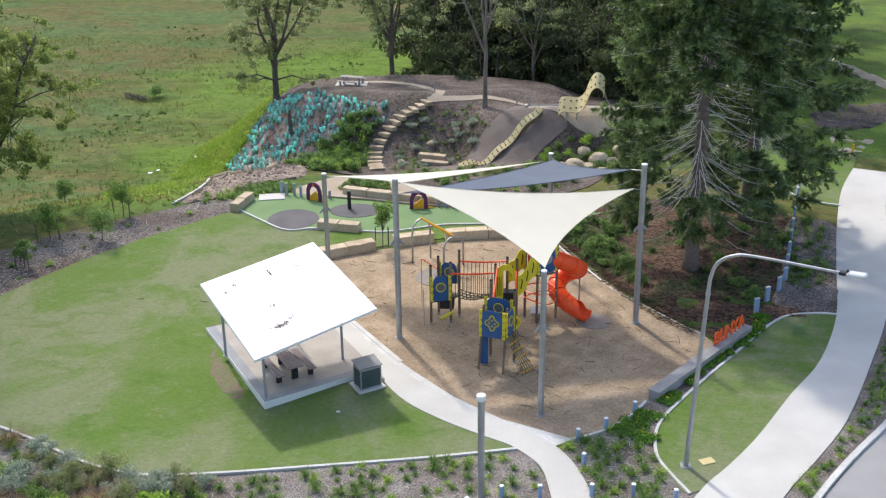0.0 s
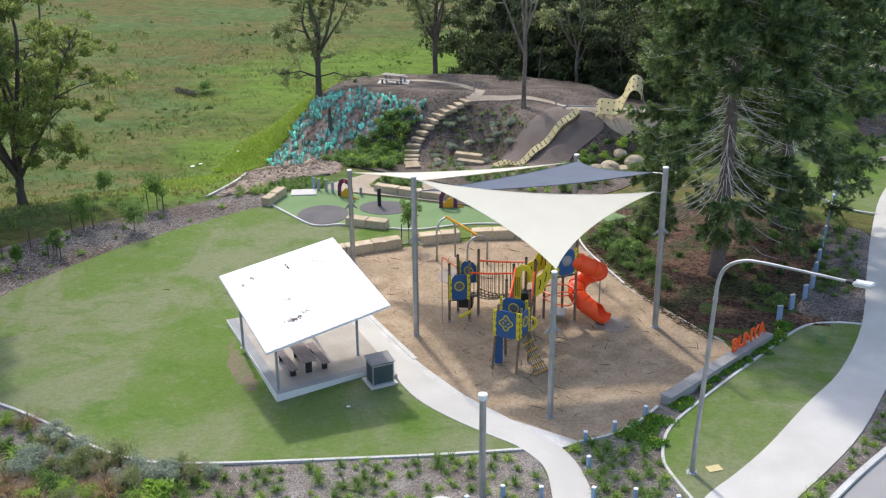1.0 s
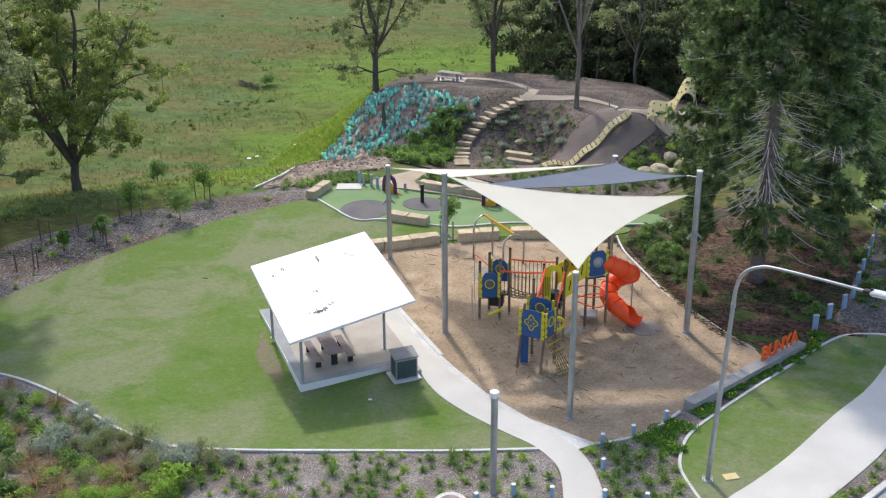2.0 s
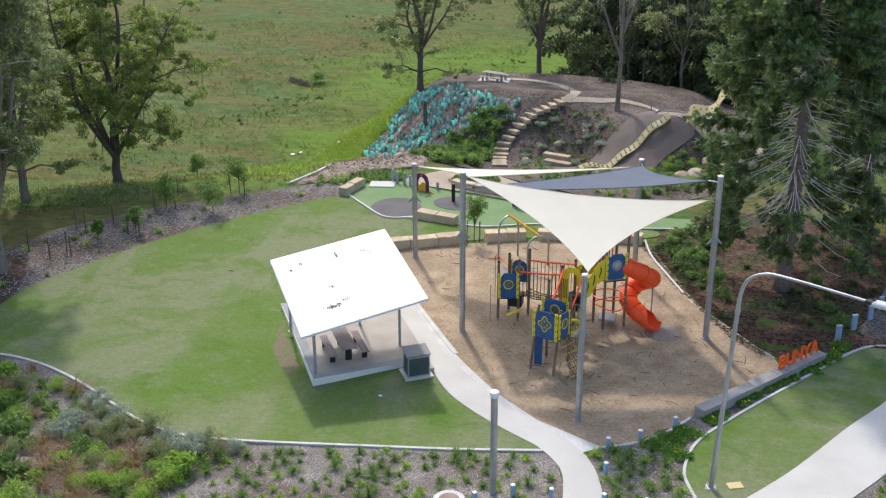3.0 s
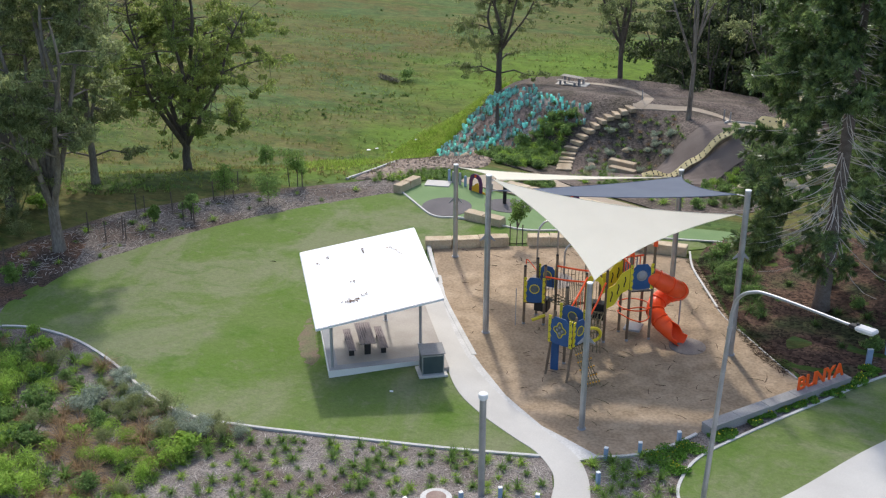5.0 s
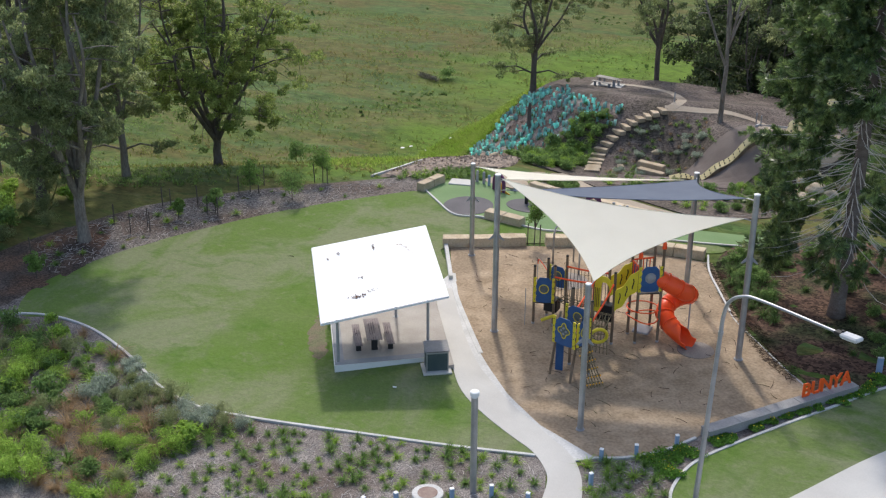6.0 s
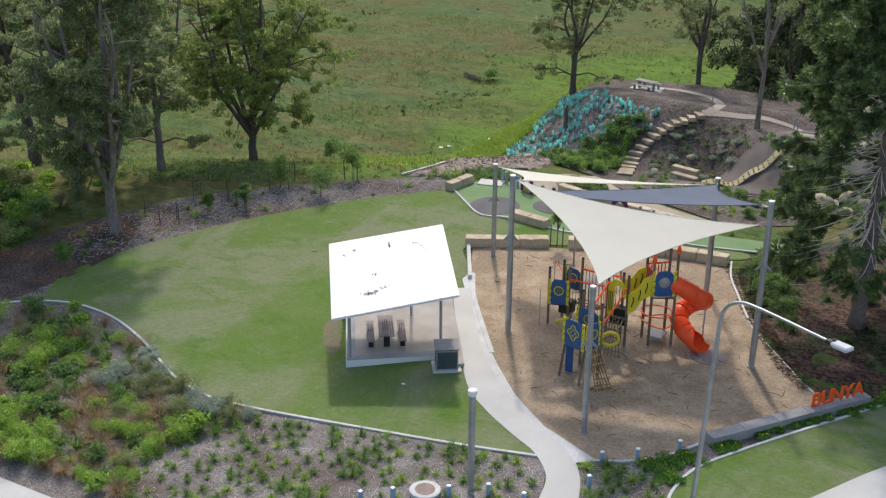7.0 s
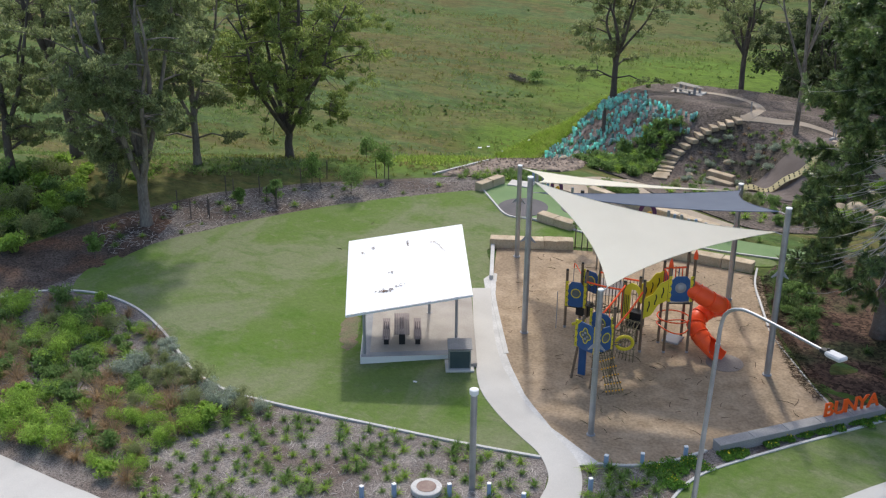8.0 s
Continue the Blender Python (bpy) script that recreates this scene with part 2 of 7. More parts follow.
M_LEAFF = mat("forest_leaf", (0.055, 0.08, 0.036), (0.115, 0.145, 0.062), 0.7, amount=0.25, bump=0.0, island=0.45, trans=0.5, rough=0.6)
M_LEAFB = mat("bunya_needle", (0.09, 0.142, 0.056), (0.27, 0.36, 0.128), 1.5, lo=0.42, hi=0.62, amount=0.2, bump=0.0, island=0.4, trans=0.4, rough=0.35, spec=0.5)
M_LIME = mat("bright_leaf", (0.3, 0.45, 0.075), (0.37, 0.52, 0.12), 0.8, amount=0.25, bump=0.0, island=0.35, trans=0.55)
M_STRAP = mat("strappy_leaf", (0.17, 0.29, 0.07), (0.24, 0.35, 0.1), 0.8, amount=0.25, bump=0.0, island=0.4, trans=0.55)
M_SILVER = mat("silver_leaf", (0.34, 0.4, 0.31), (0.42, 0.47, 0.37), 0.8, amount=0.2, bump=0.0, island=0.3, trans=0.5)
M_DRY = mat("dry_grass", (0.36, 0.25, 0.14), (0.43, 0.31, 0.18), 0.8, amount=0.25, bump=0.0, island=0.3, trans=0.45)
M_SHRUB = mat("shrub_leaf", (0.165, 0.27, 0.085), (0.235, 0.34, 0.11), 0.8, amount=0.25, bump=0.0, island=0.4, trans=0.55)
M_SLAB = mat("shelter_concrete", (0.345, 0.31, 0.275), (0.43, 0.395, 0.355), 0.7, fine=12.0, amount=0.1, bump=0.1)
M_BANK = mat("lush_bank_grass", (0.09, 0.155, 0.024), (0.125, 0.18, 0.034), 0.3, fine=6.0, amount=0.35, bump=0.8, c3=(0.085, 0.12, 0.028), s3=0.2, spec=0.1)
M_ROAD = mat("asphalt_road", (0.30, 0.29, 0.285), (0.34, 0.33, 0.325), 0.5, fine=30.0, amount=0.12, bump=0.2)


# ---- mesh helpers ----
def mesh_of(name, verts, faces):
    me = bpy.data.meshes.new(name)
    me.from_pydata([tuple(v) for v in verts], [], [tuple(f) for f in faces])
    me.update()
    return me


def part(name, data, material, parent=None, label="", smooth=False, at=None):
    """Links a bmesh or mesh as ONE object, under a thing or a part."""
    if isinstance(data, bmesh.types.BMesh):
        bmesh.ops.recalc_face_normals(data, faces=data.faces)
        me = bpy.data.meshes.new(name)
        data.to_mesh(me)
        data.free()
    else:
        me = data
    if material and not me.materials:
        me.materials.append(material)
    if smooth:
        for p in me.polygons:
            p.use_smooth = True
    ob = new(name, me)
    if parent:
        ob.parent = parent
    if at is not None:
        ob.matrix_basis = at
    if label:
        ob["label"] = label
    return ob


def empty(name, m, label, category, group=""):
    ob = new(name)
    ob.empty_display_size = 0.2
    ob.matrix_basis = m
    return tagged(ob, label, category, group)


def box(bm, lo, hi, m=None, bevel=0.0):
    """A box between two corners, moved by m, with its edges rounded."""
    c = [(a + b) / 2 for a, b in zip(lo, hi)]
    s = [abs(b - a) for a, b in zip(lo, hi)]
    mm = (m or Matrix()) @ Matrix.Translation(c) @ Matrix.Diagonal((*s, 1))
    r = bmesh.ops.create_cube(bm, size=1.0, matrix=mm)
    if bevel:
        es = list({e for v in r["verts"] for e in v.link_edges})
        bmesh.ops.bevel(bm, geom=es, offset=bevel, segments=1, affect="EDGES", profile=0.5)
    return r["verts"]


def boxed(lo, hi, m=None, bevel=0.0):
    bm = bmesh.new()
    box(bm, lo, hi, m, bevel)
    return bm


def tube_arrays(pts, radii, sides=8, caps=True):
    pts = [Vector(p) for p in pts]
    if isinstance(radii, (int, float)):
        radii = [radii] * len(pts)
    vs, fs = [], []
    n = len(pts)
    up = None
    for i, p in enumerate(pts):
        d = (pts[min(i + 1, n - 1)] - pts[max(i - 1, 0)]).normalized()
        if up is None:
            up = Vector((1, 0, 0)) if abs(d.x) < 0.9 else Vector((0, 1, 0))
        side = d.cross(up).normalized()
        up = side.cross(d).normalized()
        for k in range(sides):
            a = 2 * math.pi * k / sides
            vs.append(p + (side * math.cos(a) + up * math.sin(a)) * radii[i])
    for i in range(n - 1):
        for k in range(sides):
            a, b = i * sides + k, i * sides + (k + 1) % sides
            fs.append((a, b, b + sides, a + sides))
    if caps:
        fs.append(tuple(range(sides - 1, -1, -1)))
        fs.append(tuple((n - 1) * sides + k for k in range(sides)))
    return vs, fs


def tube(bm, pts, radii, sides=8, caps=True):
    vs, fs = tube_arrays(pts, radii, sides, caps)
    bv = [bm.verts.new(v) for v in vs]
    for f in fs:
        bm.faces.new([bv[i] for i in f])


def tubed(pts, radii, sides=8):
    bm = bmesh.new()
    tube(bm, pts, radii, sides)
    return bm


def curve_pts(pts, closed=False, per=6):
    """A smooth line through the points (Catmull-Rom)."""
    p = [Vector(q) for q in pts]
    n = len(p)
    out = []
    for i in range(n if closed else n - 1):
        a, b, c, d = (p[(i - 1) % n], p[i], p[(i + 1) % n], p[(i + 2) % n]) if closed else (p[max(i - 1, 0)], p[i], p[i + 1], p[min(i + 2, n - 1)])
        for k in range(per):
            t = k / per
            out.append(0.5 * ((2 * b) + (c - a) * t + (2 * a - 5 * b + 4 * c - d) * t * t + (3 * b - a - 3 * c + d) * t ** 3))
    if not closed:
        out.append(p[-1])
    return out


# ---- ground form ----
def step(a, b, x):
    t = min(1.0, max(0.0, (x - a) / (b - a)))
    return t * t * (3 - 2 * t)


def height(x, y):
    """The level park, the fall to the paddock behind it, and the mound."""
    d = y - 73 - 0.6 * min(0.0, x + 11)
    fall = 6.8 * step(3, 36, d)
    r1, r2 = math.hypot((x + 3) / 24, (y - 107) / (19 if y < 107 else 8.4)), math.hypot((x - 12) / 16, (y - 100) / (16 if y < 100 else 13))
    a, b = 6.4 * step(0.95, 0.45, r1), 5.0 * step(0.95, 0.55, r2)
    s = 1.5 * min(1.0, (a + b) / 4)
    m = (a + b + math.sqrt((a - b) ** 2 + s * s)) / 2
    dip = 0.2 * math.exp(-((x + 5.2) ** 2 + (y - 45.6) ** 2) / 14) + 0.8 * math.exp(-((x + 4.6) ** 2 + (y - 84.5) ** 2) / 14)
    return (1 - step(14, 28, x)) * (m - fall) - dip


def on(x, y, dz=0.0):
    return Vector((x, y, height(x, y) + dz))


from mathutils.geometry import delaunay_2d_cdt


def inside(p, poly):
    x, y = p[0], p[1]
    r = False
    j = len(poly) - 1
    for i in range(len(poly)):
        xi, yi, xj, yj = poly[i][0], poly[i][1], poly[j][0], poly[j][1]
        if (yi > y) != (yj > y) and x < (xj - xi) * (y - yi) / (yj - yi) + xi:
            r = not r
        j = i
    return r


def drape(name, outline, dz, material, label, category="ground", cell=1.0, lumps=0.0, smooth_line=True, skirt=0.12, melt=0.0):
    """A sheet laid over the ground inside an outline, with its edge turned down."""
    line = [Vector((p[0], p[1])) for p in (curve_pts([(*q, 0) for q in outline], True, 4) if smooth_line else outline)]
    n = len(line)
    pts = list(line)
    xs, ys = [p.x for p in line], [p.y for p in line]
    rnd = random.Random(len(name))
    y = min(ys) + cell / 2
    while y < max(ys):
        x = min(xs) + cell / 2
        while x < max(xs):
            q = Vector((x + rnd.uniform(-0.2, 0.2) * cell, y + rnd.uniform(-0.2, 0.2) * cell))
            if inside(q, line):
                pts.append(q)
            x += cell
        y += cell
    vs, _, fs, *_ = delaunay_2d_cdt(pts, [(i, (i + 1) % n) for i in range(n)], [], 1, 1e-5)
    verts = []
    for v in vs:
        z = height(v.x, v.y) + dz
        if lumps:
            z += lumps * noise.noise((v.x * 0.7, v.y * 0.7, 3.0))
        verts.append((v.x, v.y, z))
    faces = [tuple(f) for f in fs]

    counts = {}
    for f in faces:
        for a, b in zip(f, f[1:] + f[:1]):
            key = (min(a, b), max(a, b))
            counts[key] = (counts[key][0] + 1, (a, b)) if key in counts else (1, (a, b))
    low = {}
    for c, (a, b) in list(counts.values()):
        if c == 1:
            for i in (a, b):
                if i not in low:
                    if melt:
                        verts[i] = (verts[i][0], verts[i][1], verts[i][2] - melt)
                    low[i] = len(verts)
                    verts.append((verts[i][0], verts[i][1], verts[i][2] - skirt - dz))
            faces.append((b, a, low[a], low[b]))
    ob = part(name, mesh_of(name, verts, faces), material)
    return tagged(ob, label, category, kind="structure")


def ribbon(name, line, width, rise, material, label, category="kerb", sink=0.1, per=5):
    """A low edging strip that follows a line over the ground."""
    p = curve_pts([(*q, 0) for q in line], False, per)
    verts, faces = [], []
    for i, a in enumerate(p):
        d = (p[min(i + 1, len(p) - 1)] - p[max(i - 1, 0)]).normalized()
        s = Vector((-d.y, d.x, 0)) * width / 2
        for q, z in ((a - s, -sink), (a - s * 0.9, rise), (a + s * 0.9, rise), (a + s, -sink)):
            verts.append((q.x, q.y, height(q.x, q.y) + z))
    for i in range(len(p) - 1):
        k = i * 4
        faces += [(k + j, k + j + 4, k + j + 5, k + j + 1) for j in range(3)]
    faces += [(0, 1, 2, 3), tuple(len(verts) - 1 - j for j in range(4))]
    return tagged(part(name, mesh_of(name, verts, faces), material), label, category, kind="structure")


# ---- ground ----
def build_ground():
    def axis(lo, hi, mid_lo, mid_hi, fine):
        a = []
        x, st = mid_lo, fine
        while x > lo:
            st *= 1.25
            x -= st
            a.append(x)
        a.reverse()
        k = int(round((mid_hi - mid_lo) / fine))
        a += [mid_lo + (mid_hi - mid_lo) * i / k for i in range(k + 1)]
        x, st = mid_hi, fine
        while x < hi:
            st *= 1.25
            x += st
            a.append(x)
        return a
    xs, ys = axis(-1500, 1500, -60, 45, 0.9), axis(-900, 2500, 20, 150, 0.9)
    verts = []
    for y in ys:
        for x in xs:
            z = height(x, y)
            far = step(73, 84, y - 0.6 * min(0.0, x + 11))
            z += far * (0.25 * noise.noise((x * 0.12, y * 0.12, 0.0)) + 0.2 * noise.noise((x * 0.45, y * 0.45, 5.0))) * (1 - step(0, 1.0, height(x, y) + 6.2)) - 0.02
            verts.append((x, y, z))
    w = len(xs)
    faces = [(j * w + i, j * w + i + 1, (j + 1) * w + i + 1, (j + 1) * w + i) for j in range(len(ys) - 1) for i in range(w - 1)]
    ob = part("ground", mesh_of("ground", verts, faces), M_FIELD, smooth=True)
    tagged(ob, "rough green and brown paddock grass falling away behind the park", "ground", kind="structure")


build_ground()
KERB = [(-30.0, 34.5), (-27.5, 39.0), (-26.0, 41.3), (-25.0, 42.9), (-23.3, 44.2), (-21.2, 44.8), (-18.4, 44.5), (-15.1, 43.2), (-11.2, 41.1), (-8.7, 40.4), (-6.6, 40.5), (-2.2, 41.3), (3.4, 42.4), (7.4, 43.4)]
LAWN = [(-23.3, 44.2), (-21.2, 44.8), (-18.4, 44.5), (-15.1, 43.2), (-11.2, 41.1), (-8.7, 40.4), (-6.6, 40.5), (-2.2, 41.3), (3.4, 42.4), (7.4, 43.4), (6.3, 44.6), (4.3, 45.8), (2.4, 47.4), (0.8, 49.4), (-3.4, 57.3), (-4.6, 60.2), (-6.4, 63.3), (-2.2, 65.9), (2.4, 67.8), (9.0, 69.5), (8.8, 71.0), (2.1, 70.2), (-1.3, 68.8), (-7.6, 68.7), (-10.2, 70.4), (-12.2, 71.8), (-14.9, 69.2), (-18.8, 64.3), (-22.2, 58.2), (-24.3, 52.9), (-25.1, 47.5)]
drape("lawn", LAWN, 0.03, M_LAWN, "mown green lawn with pale worn patches beside the shelter", cell=1.5)
drape("mulch_bed_far", [(-23.4, 44.4), (-25.1, 43.1), (-26.2, 41.5), (-27.8, 39.0), (-33.0, 38.0), (-31.0, 47.2), (-30.2, 53.2), (-28.4, 59.6), (-26.2, 63.2), (-23.2, 66.6), (-19.0, 70.4), (-14.3, 74.0), (-12.6, 73.4), (-12.2, 71.6), (-14.8, 69.1), (-18.7, 64.2), (-22.1, 58.2), (-24.2, 52.9), (-24.9, 47.5)], 0.02, M_MULCHF, "grey bark mulch bed along the lawn's far edge", cell=0.7, lumps=0.08)
# browner mulch at this end, with the gums' shade also painted into its colour
drape("dark_mulch", [(-32.6, 38.6), (-28.0, 39.4), (-26.3, 42.0), (-24.9, 43.6), (-24.6, 47.2), (-24.5, 51.0), (-25.6, 54.0), (-27.2, 56.6), (-29.4, 56.2), (-30.6, 52.6), (-31.2, 47.2)], 0.05, mat("shade_darkened_mulch", (0.06, 0.046, 0.04), (0.1, 0.08, 0.068), 0.5, bump=1.0, amount=0.6, chips=12.0, c3=(0.13, 0.075, 0.05), s3=0.3, spec=0.15), "dark brown bark mulch below the gums, partly darkened with painted tree shade", cell=0.6, lumps=0.06, melt=0.05)
drape("mulch_bed_near", [(-36, 29.6), (-8, 29.8), (2, 28.6), (10.0, 28), (10.0, 38.5), (8.9, 40.7), (8.1, 42.8), (7.3, 43.5), (3.4, 42.4), (-2.2, 41.3), (-6.6, 40.5), (-8.7, 40.4), (-11.2, 41.1), (-15.1, 43.2), (-18.4, 44.5), (-21.2, 44.8), (-23.3, 44.2), (-25.0, 42.9), (-27.5, 39.0)], 0.015, M_MULCH, "bark mulch garden bed planted with grasses and shrubs", cell=0.8, lumps=0.06)
drape("mulch_bed_right", [(9.4, 43.8), (10.1, 41.6), (10.9, 38.5), (12, 30), (16, 36), (15.1, 40.2), (13.9, 42.2), (13.5, 43.4), (13.6, 45.0), (14.0, 46.3), (14.9, 47.9), (16.5, 50.4), (18.6, 53.5), (20.2, 55.9), (21.6, 57.5), (20.4, 58.4), (19.2, 55.6), (13.5, 48.3), (12.4, 46.4), (11.1, 45.2)], 0.016, M_MULCH, "bark mulch bed with strappy plants beside the footpath", cell=0.8, lumps=0.05)
drape("sandpit", [(-6.1, 63.4), (-4.4, 60.0), (-1.2, 54.7), (1.3, 51.1), (4.2, 47.8), (6.7, 45.8), (9.7, 44.4), (11.1, 45.0), (12.4, 46.3), (13.6, 48.3), (17.6, 53.6), (16.8, 55.4), (15.2, 56.9), (13.6, 59.3), (12.4, 61.2), (11.2, 64.0), (9.4, 68.0), (5.6, 67.9), (2.4, 67.1), (-1.0, 65.9), (-4.0, 64.6)], 0.035, M_SAND, "raked brown playground softfall sand with twigs and scuff marks", "sandpit", cell=0.8, lumps=0.05, smooth_line=False)
drape("garden_bed", [(17.8, 54.0), (19.4, 55.6), (21.6, 57.5), (24.3, 58.0), (25.9, 64.9), (27.4, 71.4), (24.5, 73.0), (21.0, 75.0), (14, 75.5), (10.5, 72.0), (9.6, 68.2), (11.4, 64.2), (12.6, 61.4), (13.8, 59.5), (15.4, 57.1), (17.0, 55.6)], 0.02, M_LITTER, "dark garden bed of fallen needles under the bunya pine", cell=0.7, lumps=0.12)
drape("lawn_strip", [(14.6, 40.5), (13.8, 42.3), (13.5, 43.4), (13.6, 45.0), (14.0, 46.3), (14.9, 47.9), (16.5, 50.4), (18.6, 53.5), (20.2, 55.9), (21.6, 57.5), (23.2, 58.0), (24.6, 57.9), (22.5, 52.5), (20.4, 49.0), (18.2, 45.1), (16.6, 42.7)], 0.03, M_LAWN, "mown green lawn strip beside the street lamp", cell=1.2)
BIG_L = [(11.5, 34.0), (14.8, 40.3), (16.5, 42.7), (18.1, 45.1), (20.3, 49.0), (22.4, 52.5), (24.4, 57.8), (26.0, 64.9), (27.5, 71.4), (29.3, 78.0), (31.3, 83.0)]
BIG_R = [(14.8, 34.0), (18.4, 40.5), (20.2, 43.2), (22.4, 46.8), (25.0, 52.7), (27.1, 58.0), (28.9, 64.2), (30.4, 70.4), (32.0, 76.6), (34.0, 82.0)]
drape("footpath_wide", [tuple(v.xy) for v in curve_pts([(*q, 0) for q in BIG_L], False, 4)] + [tuple(v.xy) for v in curve_pts([(*q, 0) for q in BIG_R[::-1]], False, 4)], 0.06, M_CONC, "wide pale concrete footpath curving past the park", "footpath", cell=1.0, smooth_line=False)
WALK_L = [(9.2, 32.0), (9.1, 38.0), (8.8, 40.7), (8.5, 42.0), (8.0, 42.8), (7.1, 43.7), (5.9, 44.4), (4.0, 45.6), (2.1, 47.2), (0.5, 49.5), (-2.3, 54.0), (-4.2, 57.1)]
WALK_R = [(11.4, 32.0), (10.9, 38.5), (10.2, 41.6), (9.5, 43.2), (8.8, 44.1), (7.9, 44.8), (6.2, 46.0), (4.6, 47.2), (3.0, 48.7), (1.5, 50.3), (-0.7, 53.4), (-3.3, 57.7)]
drape("footpath", [tuple(v.xy) for v in curve_pts([(*q, 0) for q in WALK_L], False, 4)] + [tuple(v.xy) for v in curve_pts([(*q, 0) for q in WALK_R[::-1]], False, 4)], 0.06, M_CONC, "pale concrete footpath winding from the shelter past the sandpit", "footpath", cell=1.0, smooth_line=False)
drape("footpath_apron", [(-4.3, 59.7), (-4.3, 58.6), (-3.5, 57.4), (-1.0, 53.2), (1.2, 50.2), (2.7, 48.55), (4.4, 47.05), (6.0, 45.85), (7.7, 44.6), (8.6, 43.9), (8.9, 43.6), (9.9, 44.35), (7.6, 45.45), (6.7, 45.85), (4.9, 47.3), (4.2, 47.9), (2.3, 50.0), (1.3, 51.2), (-1.2, 54.8), (-2.6, 57.0), (-4.0, 59.7)], 0.05, M_EDGE, "grey concrete margin between footpath and sand", "footpath", cell=1.0, smooth_line=False)
drape("footpath_front", [(-45, 31.0), (-12.5, 30.7), (-6.7, 30.8), (-2, 30.6), (4, 29.6), (14, 28), (14, 24.5), (4, 26.2), (-6, 27.6), (-45, 28)], 0.06, M_CONC, "pale concrete footpath along the garden bed", "footpath", cell=1.5)
drape("street_bed", [(18.4, 40.5), (20.2, 43.2), (22.4, 46.8), (25.0, 52.7), (27.1, 58.0), (28.9, 64.0), (30.2, 64.0), (28.4, 56.0), (26.8, 51.6), (24.3, 47.2), (21.7, 43.7), (19.6, 40.6), (16.0, 34.5), (15.0, 34.5)], 0.02, M_MULCH, "narrow mulch bed with small tufts beside the road", cell=0.8, lumps=0.05, smooth_line=False)
drape("road", [(20.0, 40.6), (22.1, 43.7), (24.7, 47.2), (27.2, 51.6), (28.8, 56.0), (30.8, 64.0), (60, 64), (60, 20), (8, 20), (16.3, 34.5)], 0.0, M_ROAD, "pale grey asphalt road", "road", cell=3.0, smooth_line=False)
ribbon("road_kerb", [(16.1, 34.5), (19.8, 40.6), (21.9, 43.7), (24.5, 47.2), (27.0, 51.6), (28.6, 56.0), (30.5, 64.0)], 0.3, 0.12, M_EDGE, "pale concrete road kerb")
ribbon("lawn_kerb", KERB, 0.16, 0.1, M_EDGE, "white concrete edging between lawn and garden bed")
ribbon("strip_kerb", [(14.6, 40.5), (13.8, 42.3), (13.5, 43.4), (13.6, 45.0), (14.0, 46.3), (14.9, 47.9), (16.5, 50.4), (18.6, 53.5), (20.2, 55.9), (21.6, 57.5), (23.2, 58.0), (24.5, 57.95)], 0.15, 0.08, M_EDGE, "white concrete edging round the lawn strip")
ribbon("sand_kerb", [(9.8, 44.3), (11.1, 45.0), (12.4, 46.25), (13.4, 47.9)], 0.15, 0.1, M_EDGE, "white concrete edging along the sand")
ribbon("sand_kerb_left", [(-6.3, 63.2), (-4.6, 60.1), (-3.9, 58.8)], 0.25, 0.3, M_EDGE, "low white concrete upstand between lawn and sand")
ribbon("sand_kerb_low", [(-4.1, 59.3), (-2.6, 56.8), (-1.1, 54.6), (1.4, 51.1)], 0.28, 0.075, M_EDGE, "white concrete kerb between path and sand")
ribbon("garden_edge", [(8.9, 69.0), (9.55, 66.6), (10.7, 64.1), (11.9, 61.6)], 0.13, 0.12, M_EDGE, "white concrete edging between sand and garden")
ribbon("garden_edge_worn", [(11.9, 61.6), (12.6, 60.4), (14.5, 58.0), (16.0, 56.1), (17.0, 55.0)], 0.09, 0.055, M_EDGE, "white edging half buried in needle litter")

drape("mulch_bed_pine", [(22.2, 58.5), (24.55, 58.3), (26.0, 64.9), (27.4, 71.2), (24.8, 72.4), (23.4, 67.5), (22.3, 62.5), (21.3, 59.5)], 0.07, M_MULCHF, "grey bark mulch between the bollards and the footpath", cell=0.7, lumps=0.08, melt=0.05)
drape("bare_soil", [(-8.6, 51.9), (-8.25, 50.4), (-7.95, 49.2), (-7.15, 48.1), (-6.35, 47.1), (-5.7, 46.6), (-5.2, 46.6), (-5.4, 47.4), (-6.7, 49.4), (-8.1, 51.6)], 0.04, mat("trodden_soil", (0.18, 0.135, 0.092), (0.145, 0.155, 0.072), 1.2, fine=12.0, amount=0.3, bump=0.5), "bare trodden soil beside the shelter slab", cell=0.5, melt=0.02)
drape("turf_area", [(-12.1, 72.0), (-10.2, 70.2), (-8.6, 68.7), (-7.6, 68.5), (-6.3, 68.9), (-3.3, 68.6), (-1.3, 68.6), (2.1, 70.0), (6.0, 70.4), (10.5, 71.4), (12.5, 73.5), (6.0, 72.8), (3.4, 73.0), (-0.1, 73.4), (-3.6, 74.2), (-6.1, 74.6), (-8.9, 75.6), (-11.4, 74.4)], 0.05, M_TURF, "pale green synthetic turf play area", "turf", cell=1.0)
ribbon("turf_kerb", [(-12.1, 72.0), (-10.2, 70.2), (-8.6, 68.75), (-7.6, 68.5), (-6.3, 68.9), (-3.3, 68.6), (-1.3, 68.6), (2.1, 70.0), (6.0, 70.4), (10.5, 71.4)], 0.14, 0.12, M_EDGE, "curving white concrete edging of the turf")
